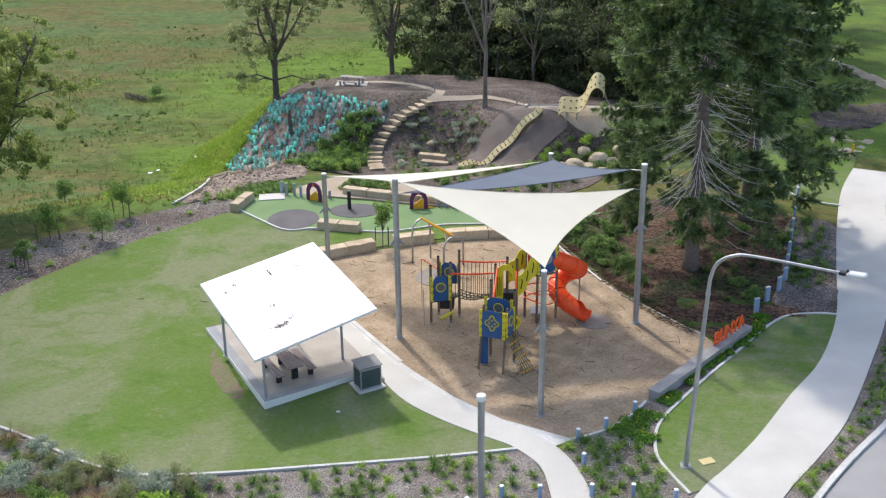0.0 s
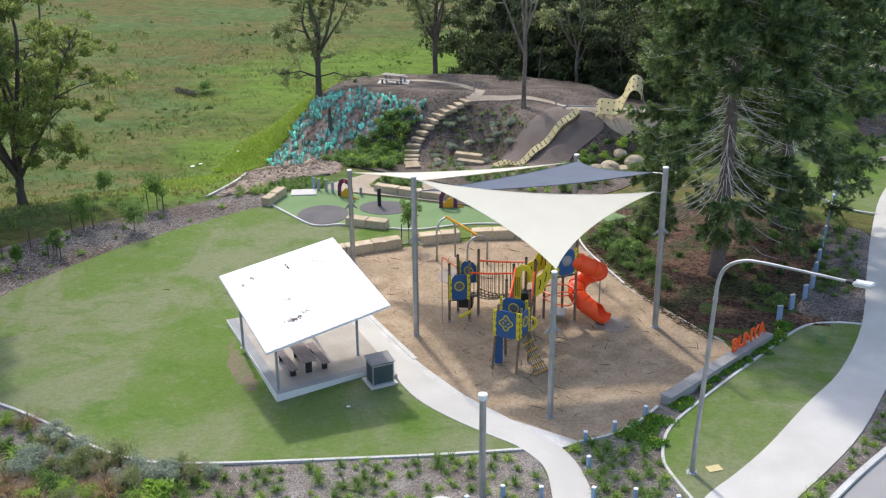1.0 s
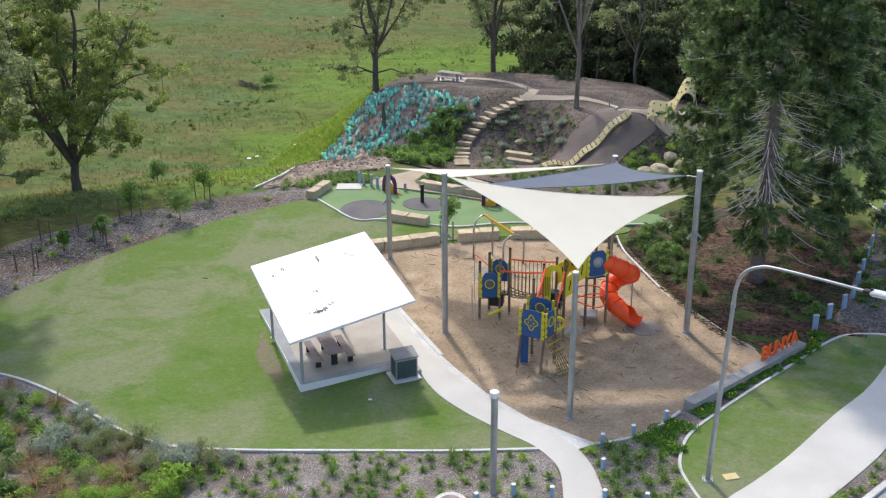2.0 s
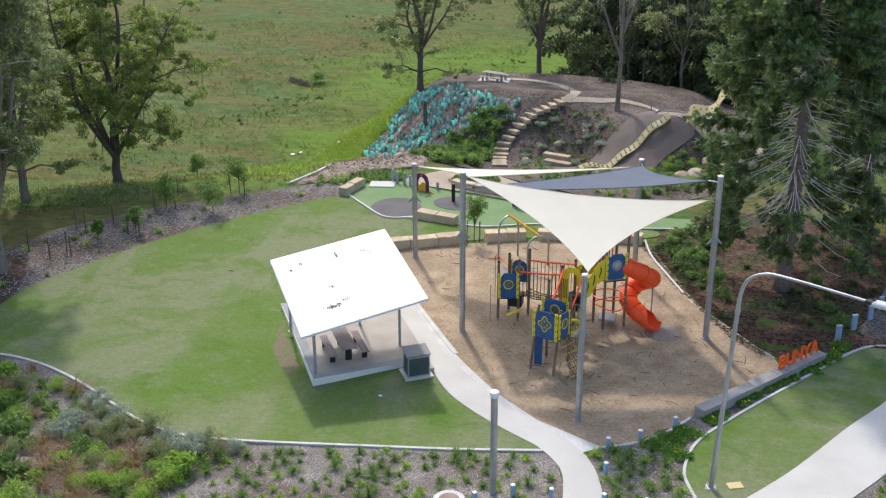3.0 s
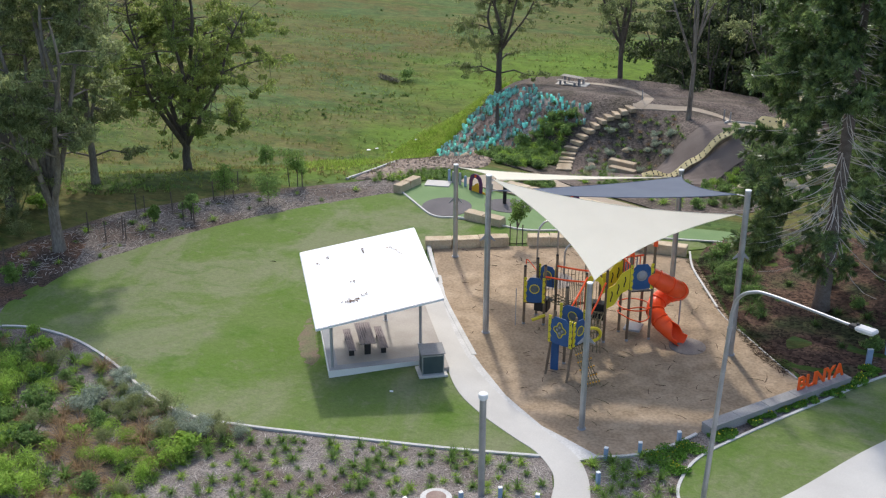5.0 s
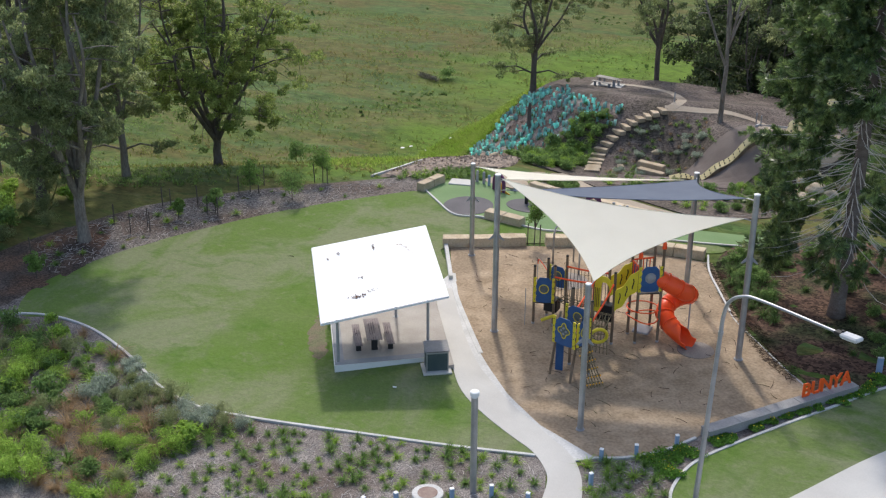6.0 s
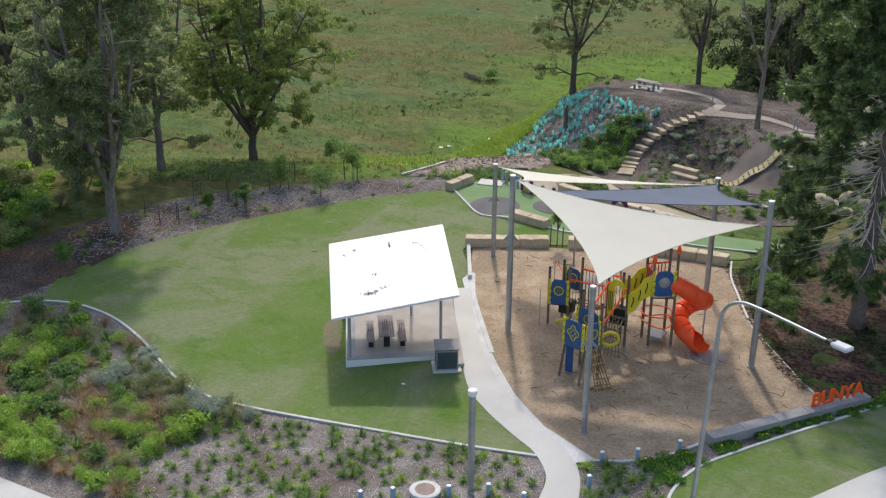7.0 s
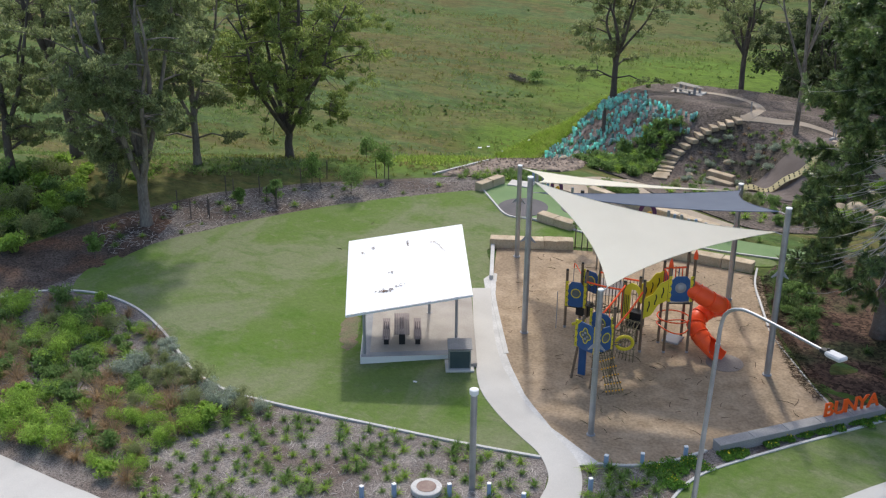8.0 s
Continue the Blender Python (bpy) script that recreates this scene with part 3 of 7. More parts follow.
drape("rubber_circle", [(-8.05 + 1.7 * math.cos(a * 0.45), 70.5 + 1.8 * math.sin(a * 0.45)) for a in range(14)], 0.075, M_RUBBER, "dark grey rubber circle set in the turf", "rubber surface", cell=0.8)
drape("rubber_circle_back", [(-4.2 + 1.7 * math.cos(a * 0.45), 72.3 + 1.3 * math.sin(a * 0.45)) for a in range(14)], 0.075, M_RUBBER, "dark grey rubber patch in the turf", "rubber surface", cell=0.8)
drape("granite_path", [(-9.2, 75.9), (-6.1, 75.0), (-3.6, 74.6), (-0.1, 73.8), (3.4, 73.4), (6.5, 73.6), (6.6, 74.8), (3.0, 76.0), (-0.5, 77.4), (-3.2, 80.0), (-4.4, 84.0), (-4.6, 87.6), (-5.9, 87.6), (-6.6, 83.0), (-7.6, 79.0)], 0.06, M_TAN, "tan gravel path behind the play area", "path", cell=0.8)
drape("mound_mulch", [(-19.6, 97.3), (-18.2, 101), (-17.0, 105.2), (-14.2, 108.4), (-10, 111.4), (-5, 112.9), (1, 112.9), (7, 111.0), (12, 108.6), (17, 105.0), (18, 97), (14.2, 89), (10, 85.6), (4, 83.6), (-1, 84.2), (-4.5, 85.2), (-9, 84.5), (-12, 87.5), (-16, 92.0)], 0.09, M_MOUND, "grey-brown mulch over the planted mound", cell=0.6, lumps=0.06)
# planted slope between the gravel path and the mound
drape("mound_foot", [(-3.4, 80.2), (-0.6, 77.9), (3.0, 76.5), (6.8, 75.4), (10.5, 77.0), (12.5, 80.0), (13.0, 85.0), (9.0, 85.4), (4.0, 84.4), (0.0, 84.8), (-4.0, 86.0), (-4.1, 83.5)], 0.05, M_MOUND, "dark mulch at the foot of the mound", cell=0.8, lumps=0.06)
drape("rubble_bank", [(-16.6, 73.4), (-16.1, 77), (-16.6, 81), (-20.8, 94.0), (-20.8, 96.8), (-17.0, 95.0), (-13.0, 91.0), (-9.8, 84.0), (-9.6, 79.5), (-12.5, 77.5), (-13.4, 75.2), (-14.6, 74.0)], 0.14, mat("brown_rubble", (0.18, 0.135, 0.105), (0.25, 0.195, 0.155), 1.0, bump=1.0, amount=0.5, chips=5.0), "bank of loose brown rubble", cell=0.6, lumps=0.1, melt=0.14)
ribbon("bank_kerb", [(-17.0, 73.0), (-16.5, 75.0), (-16.3, 77.5), (-16.8, 81.0), (-18.6, 87.0), (-20.9, 93.5)], 0.2, 0.12, M_EDGE, "pale concrete edge of the rubble bank")
drape("planted_slope", [(-19.4, 96.6), (-18.4, 99.4), (-17.6, 102.4), (-16.4, 104.4), (-13.4, 102.4), (-10.6, 98.6), (-7.2, 96.9), (-4.8, 95.9), (-5.4, 94.4), (-7.2, 93.6), (-10.2, 92.4), (-12.2, 90.2), (-14.6, 91.2), (-17.4, 94.4)], 0.12, mat("straw_and_soil", (0.3, 0.235, 0.2), (0.2, 0.13, 0.095), 0.45, bump=1.0, amount=0.5, chips=9.0, c3=(0.36, 0.31, 0.28), s3=0.35, spec=0.1), "slope of grey straw and red-brown soil round the sleeves", cell=0.5, lumps=0.12, melt=0.1)
drape("rubber_slope", [(-0.6, 84.2), (0.6, 87.0), (1.8, 89.4), (3.2, 91.3), (5.2, 92.6), (6.9, 92.9), (7.9, 91.5), (9.5, 90.0), (10.4, 88.9), (9.5, 88.2), (8.2, 87.4), (6.8, 85.8), (4.0, 83.4)], 0.15, mat("slope_rubber", (0.142, 0.112, 0.097), (0.178, 0.144, 0.126), 0.5, fine=30.0, amount=0.15, bump=0.3), "dark grey rubber climbing slope on the mound", "rubber surface", cell=0.5)
drape("mound_platform", [(7.2, 92.0), (8.3, 95.5), (10.0, 97.0), (13.6, 96.5), (15.4, 91.5), (13.2, 88.2), (11.5, 88.4), (10.4, 89.2), (9.4, 90.3), (7.9, 91.3)], 0.16, M_TAN, "tan gravel platform on top of the mound", "path", cell=0.6)
ribbon("mound_path", [(-9.0, 107.2), (-7.3, 107.6), (-5.2, 107.1), (-3.2, 105.8), (-1.8, 103.0), (-0.9, 100.0), (-0.55, 97.8), (-1.1, 96.3)], 0.95, 0.13, M_TAN, "tan gravel path over the mound", "path", sink=0.05)
ribbon("mound_path_ridge", [(-1.5, 96.4), (0.3, 96.8), (2.2, 97.1), (4.2, 97.5), (6.0, 97.4), (7.6, 96.0)], 0.8, 0.125, M_TAN, "tan gravel path along the mound's ridge", "path", sink=0.05)
ribbon("platform_kerb", [(7.0, 92.0), (7.9, 95.6), (9.8, 97.3), (13.6, 96.8)], 0.18, 0.3, M_EDGE, "pale edging of the mound platform")
drape("lawn_back", [(25.6, 77.4), (26.9, 75.7), (28.6, 75.0), (29.4, 78.0), (31.4, 83.3), (33, 90), (27, 88), (25, 82)], 0.03, M_LAWN, "green lawn beyond the garden bed", cell=1.5)
ribbon("lawn_back_kerb", [(24.9, 80.0), (25.6, 77.4), (26.9, 75.7), (28.6, 75.0)], 0.15, 0.1, M_EDGE, "white edging of the far lawn")


# ---- shade sails and their posts ----
def facing(p, q, z=0.0):
    """Local x runs from p to q."""
    return pose(p[0], p[1], z, 0, 0, math.degrees(math.atan2(q[1] - p[1], q[0] - p[0])))


def plate(bm, outline, thick, m):
    """An upright cut board: outline in x and z, thickness along y."""
    a = [bm.verts.new(m @ Vector((x, -thick / 2, z))) for x, z in outline]
    b = [bm.verts.new(m @ Vector((x, thick / 2, z))) for x, z in outline]
    n = len(a)
    bm.faces.new(a)
    bm.faces.new(b[::-1])
    for i in range(n):
        bm.faces.new((a[i], b[i], b[(i + 1) % n], a[(i + 1) % n]))


def sail_post(x, y, top, r, label, cap=True, grp="shade sail posts"):
    e = empty("shade_sail_post", pose(x, y, 0), label, "post", grp)
    part("shaft", tubed([(0, 0, -0.1), (0, 0, top)], [r, r * 0.92], 20), M_STEEL, e, smooth=False)
    bm = bmesh.new()
    tube(bm, [(0, 0, top), (0, 0, top + 0.05), (0, 0, top + 0.07)], [r * 0.98, r * 0.98, r * 0.6], 20)
    part("cap", bm, M_WHITE if cap else M_STEEL, e, "pale end cap")
    bm = bmesh.new()
    bmesh.ops.create_cone(bm, cap_ends=True, segments=20, radius1=r * 1.5, radius2=r * 1.4, depth=0.05, matrix=Matrix.Translation((0, 0, 0.06)))
    part("base_collar", bm, M_GREYP, e)
    for k in range(4):
        bm = bmesh.new()
        plate(bm, [(r * 0.9, top * 0.60 + 0.34), (r + 0.26, top * 0.60), (r + 0.22, top * 0.60 - 0.03), (r * 0.9, top * 0.60 + 0.1)], 0.03, pose(0, 0, 0, 0, 0, 90 * k + 20))
        part("fin", bm, M_GREYP, e, "flared anti-climb fin")
    return e


POSTS = {"A": (8.46, 46.33, 7.3, 0.14), "B": (1.03, 53.75, 8.85, 0.16), "C": (-4.3, 62.7, 5.95, 0.15), "D": (13.5, 56.3, 8.95, 0.16), "E": (8.85, 63.9, 7.0, 0.16)}
for x, y, h, r in POSTS.values():
    sail_post(x, y, h, r, "tall round grey steel shade sail post standing in the sand")


def shade_sail(a, b, c, pull, drop, material, label):
    """A stretched three-cornered cloth with hollow edges, a hem and corner cables."""
    e = empty("shade_sail", pose(*((Vector(a) + Vector(b) + Vector(c)) / 3)), label, "shade sail", "shade sails")
    o = (Vector(a) + Vector(b) + Vector(c)) / 3
    a, b, c = Vector(a) - o, Vector(b) - o, Vector(c) - o
    mid = {}
    for k, (p, q) in {"ab": (a, b), "bc": (b, c), "ca": (c, a)}.items():
        m = (p + q) / 2
        mid[k] = m * (1 - pull[k]) - Vector((0, 0, drop[k]))
    n = 18
    verts, idx = [], {}
    for i in range(n + 1):
        for j in range(n + 1 - i):
            u, v = i / n, j / n
            w = 1 - u - v
            idx[i, j] = len(verts)
            verts.append(u * u * a + v * v * b + w * w * c + 2 * u * v * mid["ab"] + 2 * v * w * mid["bc"] + 2 * w * u * mid["ca"])
    faces = []
    for i in range(n):
        for j in range(n - i):
            faces.append((idx[i, j], idx[i + 1, j], idx[i, j + 1]))
            if j < n - i - 1:
                faces.append((idx[i + 1, j], idx[i + 1, j + 1], idx[i, j + 1]))
    part("cloth", mesh_of("cloth", verts, faces), material, e, smooth=True)
    for line in ([idx[n - k, k] for k in range(n + 1)], [idx[0, n - k] for k in range(n + 1)], [idx[k, 0] for k in range(n + 1)]):
        part("hem", tubed([verts[i] for i in line], 0.022, 6), material, e)
    return e


SAIL_TIPS = [((8.5, 46.95, 7.22), (1.3, 53.7, 8.7), (13.0, 56.3, 7.65)), ((9.0, 63.3, 6.85), (12.9, 57.0, 8.45), (1.4, 54.1, 8.0)), ((-3.95, 62.5, 5.9), (1.25, 54.25, 8.5), (8.2, 63.6, 6.6))]
shade_sail(*SAIL_TIPS[0], dict(ab=0.45, bc=0.4, ca=0.48), dict(ab=0.25, bc=0.27, ca=0.25), M_CREAM, "cream triangular shade sail stretched between steel posts over the playground")
shade_sail(*SAIL_TIPS[1], dict(ab=0.38, bc=0.2, ca=0.38), dict(ab=0.12, bc=0.6, ca=0.1), M_BLUEC, "slate blue triangular shade sail stretched behind the cream one")
shade_sail(*SAIL_TIPS[2], dict(ab=0.38, bc=0.38, ca=0.38), dict(ab=0.15, bc=0.2, ca=0.3), M_CREAM, "cream triangular shade sail strung low at the back")
for tip, post in (((8.5, 46.95, 7.22), (8.46, 46.45, 7.15)), ((1.3, 53.7, 8.7), (1.15, 53.75, 8.7)), ((13.0, 56.3, 7.65), (13.36, 56.3, 7.6)), ((9.0, 63.3, 6.85), (8.87, 63.75, 6.8)), ((12.9, 57.0, 8.45), (13.4, 56.45, 8.6)), ((-3.95, 62.5, 5.9), (-4.18, 62.62, 5.85)), ((8.2, 63.6, 6.6), (8.7, 63.85, 6.5)), ((1.4, 54.1, 8.0), (1.1, 53.9, 8.0)), ((1.25, 54.25, 8.5), (1.08, 53.9, 8.5))):
    tagged(part("sail_shackle", tubed([tip, post], 0.025, 6), M_STEEL), "short galvanised turnbuckle tying a sail to its post", "shackle", "sail shackles")

# a lone pole in the garden bed
lone = empty("light_pole", pose(6.05, 39.75, 0), "round grey steel pole with a white cap in the garden bed", "pole")
part("shaft", tubed([(0, 0, -0.1), (0, 0, 4.53)], 0.14, 20), M_STEEL, lone)
bm = bmesh.new()
tube(bm, [(0, 0, 4.53), (0, 0, 4.6), (0, 0, 4.61), (0, 0, 4.8), (0, 0, 4.83)], [0.12, 0.12, 0.19, 0.19, 0.12], 20)
part("lamp_cap", bm, M_WHITE, lone, "white round cap")


# ---- street lamp ----
def street_lamp():
    e = empty("street_lamp", pose(14.66, 42.58, 0), "tall galvanised street lamp with a long curved outreach arm", "street lamp")
    part("base_plate", boxed((-0.22, -0.22, 0), (0.22, 0.22, 0.05), None, 0.01), M_STEEL, e)
    for sx in (-1, 1):
        for sy in (-1, 1):
            part("bolt", tubed([(0.16 * sx, 0.16 * sy, 0.04), (0.16 * sx, 0.16 * sy, 0.13)], 0.022, 6), M_STEEL, e)
    part("lower_shaft", tubed([(0, 0, 0.04), (0.32, -0.08, 8.2)], [0.115, 0.085], 16), M_STEEL, e)
    dx, dy = 5.3, -3.08
    arm = curve_pts([(0.32, -0.08, 8.15), (0.36, -0.12, 8.9), (0.55, -0.3, 9.6), (1.06, -0.66, 10.08), (1.9, -1.12, 10.25), (0.93 * dx, 0.93 * dy, 10.36)], False, 8)
    part("joint_collar", tubed([(0.315, -0.078, 8.08), (0.325, -0.082, 8.24)], 0.1, 14), M_STEEL, e)
    part("outreach_arm", tubed(arm, [0.085 - 0.035 * i / len(arm) for i in range(len(arm))], 12), M_STEEL, e, smooth=True)
    a = math.degrees(math.atan2(dy, dx))
    m = pose(0.9 * dx, 0.9 * dy, 10.36, 0, -4, a)
    bm = bmesh.new()
    box(bm, (0.08, -0.2, -0.07), (0.8, 0.2, 0.09), m, 0.05)
    head = part("lamp_head", bm, M_LUM, e, "pale grey luminaire")
    part("neck", boxed((-0.2, -0.12, -0.06), (0.1, 0.12, 0.07), m, 0.02), M_BLACK, head, "dark hinged neck")
    part("diffuser", boxed((0.15, -0.13, -0.10), (0.68, 0.13, -0.06), m, 0.01), M_WHITE, head)
    part("photo_cell", tubed([m @ Vector((0.1, 0, 0.05)), m @ Vector((0.1, 0, 0.16))], 0.05, 10), M_BLACK, head)


street_lamp()
tagged(part("pit_lid", boxed((-0.32, -0.22, 0), (0.32, 0.22, 0.05), pose(15.62, 42.95, 0.02, 0, 0, 25), 0.01), M_WAVE), "cream concrete service pit lid in the grass", "pit lid")


# ---- shelter, its slab, table and bin ----
def shelter():
    nl, nr, fr, fl = Vector((-4.45, 45.15, 3.08)), Vector((0.65, 48.75, 4.1)), Vector((-3.42, 54.45, 5.06)), Vector((-8.5, 51.0, 4.1))
    o = (nl + nr + fr + fl) / 4
    e = empty("picnic_shelter", pose(o.x, o.y, 0.25), "picnic shelter with a sloping white ribbed steel roof on grey posts", "shelter")
    sh = Vector((o.x, o.y, 0.25))
    n = 72
    nrm = (nr - nl).cross(fl - nl).normalized()
    verts, faces = [], []
    for i in range(n * 2 + 1):
        u = i / (n * 2)
        z = 0.008 if (i // 1) % 2 else 0.0
        for v in (0.0, 1.0):
            p = (nl * (1 - u) + nr * u) * (1 - v) + (fl * (1 - u) + fr * u) * v
            verts.append(p + nrm * (z + 0.04) - sh)
    for i in range(n * 2):
        faces.append((2 * i, 2 * i + 2, 2 * i + 3, 2 * i + 1))
    part("roof_sheet", mesh_of("roof_sheet", verts, faces), M_ROOF, e, "white ribbed steel sheeting")

    def beam(p, q, w, h, name="fascia", mt=M_ROOF):
        d = (q - p)
        m = Matrix.Translation((p + q) / 2 - sh) @ d.to_track_quat("X", "Z").to_matrix().to_4x4()
        return part(name, boxed((-d.length / 2, -w / 2, -h / 2), (d.length / 2, w / 2, h / 2), m, 0.01), mt, e)
    dn = -nrm * 0.075
    for p, q in ((nl, nr), (nr, fr), (fr, fl), (fl, nl)):
        beam(p + dn * 0.55, q + dn * 0.55, 0.05, 0.09)

    def roof_z(x, y):
        return nl.z - (nrm.x * (x - nl.x) + nrm.y * (y - nl.y)) / nrm.z
    feet = [(-4.5, 46.75), (-1.5, 50.85), (-7.5, 50.85), (-4.3, 52.6)]
    for x, y in feet:
        part("post", boxed((x - sh.x - 0.06, y - sh.y - 0.06, 0.0), (x - sh.x + 0.06, y - sh.y + 0.06, roof_z(x, y) - 0.4), None, 0.01), M_GREYP, e)
        part("post_foot", boxed((x - sh.x - 0.13, y - sh.y - 0.13, 0.0), (x - sh.x + 0.13, y - sh.y + 0.13, 0.02)), M_GREYP, e)
    for i, j in ((0, 1), (2, 3), (0, 2), (1, 3)):
        p, q = [Vector((x, y, roof_z(x, y) - 0.3)) for x, y in (feet[i], feet[j])]
        beam(p, q, 0.1, 0.2, "roof_beam", M_GREYP)
    for k in range(1, 6):
        p, q = nl.lerp(fl, k / 6), nr.lerp(fr, k / 6)
        beam(p - nrm * 0.1, q - nrm * 0.1, 0.06, 0.1, "purlin", M_STEEL)
    # leaf litter and bird marks lying on the roof
    rnd = random.Random(4)

    def blot(u, v, su, sv, k, own=True, bm=None):
        bm = bm or bmesh.new()
        for _ in range(k):
            uu, vv = u + rnd.gauss(0, su), v + rnd.gauss(0, sv)
            p = (nl * (1 - uu) + nr * uu) * (1 - vv) + (fl * (1 - uu) + fr * uu) * vv + nrm * 0.075 - sh
            a = rnd.uniform(0, 6.28)
            t1 = (nr - nl).normalized() * math.cos(a) + (fl - nl).normalized() * math.sin(a)
            t2 = nrm.cross(t1) * 0.025
            t1 = t1 * rnd.uniform(0.04, 0.1)
            bm.faces.new([bm.verts.new(p + q) for q in (t1, t2, -t1, -t2)])
        if own:
            tagged(part("leaf_debris", bm, M_LITTER, e), "fallen twigs and leaf debris on the roof", kind="stuff")
        return bm
    blot(0.30, 0.22, 0.03, 0.01, 34)
    blot(0.36, 0.24, 0.01, 0.01, 10)
    blot(0.43, 0.27, 0.025, 0.018, 9)
    blot(0.37, 0.45, 0.012, 0.012, 6)
    blot(0.52, 0.83, 0.004, 0.025, 12)
    blot(0.22, 0.85, 0.01, 0.01, 5)
    blot(0.13, 0.78, 0.01, 0.01, 5)
    streak = bmesh.new()
    for k in range(14):
        blot(0.72 + 0.008 * k, 0.80 - 0.0009 * k * k, 0.003, 0.003, 1, False, streak)
    tagged(part("leaf_debris", streak, M_SAND, e), "faint curved scuff of dirt on the roof", kind="stuff")


shelter()
bm = bmesh.new()
ring = [(-4.48, 46.38), (-0.55, 49.3), (0.35, 48.5), (0.85, 49.05), (-4.2, 56.9), (-9.35, 53.9)]
lo, hi = [bm.verts.new((x, y, -0.35)) for x, y in ring], [bm.verts.new((x, y, 0.25)) for x, y in ring]
bm.faces.new(hi)
for i in range(6):
    bm.faces.new((lo[i], lo[(i + 1) % 6], hi[(i + 1) % 6], hi[i]))
bmesh.ops.bevel(bm, geom=[e for e in bm.edges if all(v.co.z > 0.2 for v in e.verts)], offset=0.015, segments=1, affect="EDGES")
tagged(part("shelter_slab", bm, M_SLAB), "raised pale concrete slab under the picnic shelter", "slab", kind="structure")
bm = bmesh.new()
for i in (0, 5):
    p, q = Vector((*ring[i], 0)), Vector((*ring[(i + 1) % 6], 0))
    d = q - p
    box(bm, (-0.03, -0.03, -0.35), (d.length, 0.0, 0.235), facing(p, q))
tagged(part("slab_edge", bm, mat("white_concrete", (0.76, 0.75, 0.73), (0.8, 0.79, 0.77), 0.8, amount=0.04, bump=0.05)), "smooth pale edge band of the slab", "trim", kind="structure")


for i in (5, 0):
    p, q = Vector((*ring[i], 0)), Vector((*ring[(i + 1) % 6], 0))
    d = q - p
    lo_x, hi_x = (0.05, d.length - 0.03) if i == 5 else (0.46, d.length - 0.03)
    tagged(part("slab_border", boxed((lo_x, 0.02, 0.2), (hi_x, 0.46, 0.256), facing(p, q), 0.002), mat("trowelled_concrete", (0.27, 0.28, 0.3), (0.33, 0.34, 0.355), 0.9, fine=15.0, amount=0.1, bump=0.1)), "smooth blue-grey trowelled border of the slab", "trim", kind="structure")


def picnic_table(m, label, long=2.15, board=M_SLAT, leg=M_BLACK):
    e = empty("picnic_table", m, label, "picnic table")
    for k in range(7):
        part("table_slat", boxed((-0.4 + k * 0.115, -long / 2, 0.72), (-0.4 + k * 0.115 + 0.1, long / 2, 0.76), None, 0.006), board, e)
    for s in (-1, 1):
        x0 = s * 0.82 - 0.19
        for k in range(4):
            part("bench_slat", boxed((x0 + k * 0.1, -long / 2, 0.43), (x0 + k * 0.1 + 0.085, long / 2, 0.47), None, 0.006), board, e)
        for y in (-long * 0.36, long * 0.36):
            part("bench_leg", boxed((s * 0.82 - 0.13, y - 0.06, 0.0), (s * 0.82 + 0.13, y + 0.06, 0.43), None, 0.01), leg, e, "steel leg")
    for y in (-long * 0.36, long * 0.36):
        part("table_leg", boxed((-0.16, y - 0.06, 0.0), (0.16, y + 0.06, 0.72), None, 0.01), leg, e, "steel leg")
    return e


picnic_table(pose(-4.0, 49.45, 0.25, 0, 0, 34), "brown slatted picnic table with two benches on the slab", 2.45)


def bin_enclosure(m):
    e = empty("bin_enclosure", m, "steel litter bin enclosure with dark green panels and sloping lid", "litter bin")
    part("plinth", boxed((-0.72, -0.58, 0.0), (0.72, 0.66, 0.09), None, 0.01), M_CONC, e, "concrete pad")
    for sx in (-1, 1):
        for sy in (-1, 1):
            part("corner_post", boxed((sx * 0.53 - 0.03, sy * 0.38 - 0.03, 0.09), (sx * 0.53 + 0.03, sy * 0.38 + 0.03, 1.16), None, 0.006), M_STEEL, e)
    for sy in (-1, 1):
        part("panel", boxed((-0.495, sy * 0.38 - 0.012, 0.15), (0.495, sy * 0.38 + 0.012, 1.08), None, 0.004), M_BIN, e)
    for sx in (-1, 1):
        part("panel", boxed((sx * 0.53 - 0.012, -0.345, 0.15), (sx * 0.53 + 0.012, 0.345, 1.08), None, 0.004), M_BIN, e)
    for z in (0.12, 1.12):
        for sy in (-1, 1):
            part("rail", boxed((-0.5, sy * 0.38 - 0.025, z - 0.03), (0.5, sy * 0.38 + 0.025, z + 0.03), None, 0.004), M_STEEL, e)
        for sx in (-1, 1):
            part("rail", boxed((sx * 0.53 - 0.025, -0.35, z - 0.03), (sx * 0.53 + 0.025, 0.35, z + 0.03), None, 0.004), M_STEEL, e)
    part("bin_inside", boxed((-0.3, -0.3, 0.1), (0.3, 0.3, 1.02), None, 0.03), M_BLACK, e)
    part("lid", boxed((-0.62, -0.44, -0.02), (0.62, 0.52, 0.02), pose(0, 0, 1.29, 9, 0, 0), 0.008), M_DARKC, e, "sloping grey lid")
    for sx in (-1, 1):
        part("lid_bracket", boxed((sx * 0.53 - 0.02, 0.28, 1.14), (sx * 0.53 + 0.02, 0.34, 1.32)), M_STEEL, e)


bin_enclosure(pose(0.1, 48.55, 0.03, 0, 0, 34))
tagged(part("litter_paper", boxed((-0.09, -0.06, 0.0), (0.09, 0.06, 0.03), pose(-0.95, 46.05, 0.035, 4, 8, 30), 0.01), M_WHITE), "scrap of crumpled white paper on the lawn", "litter")


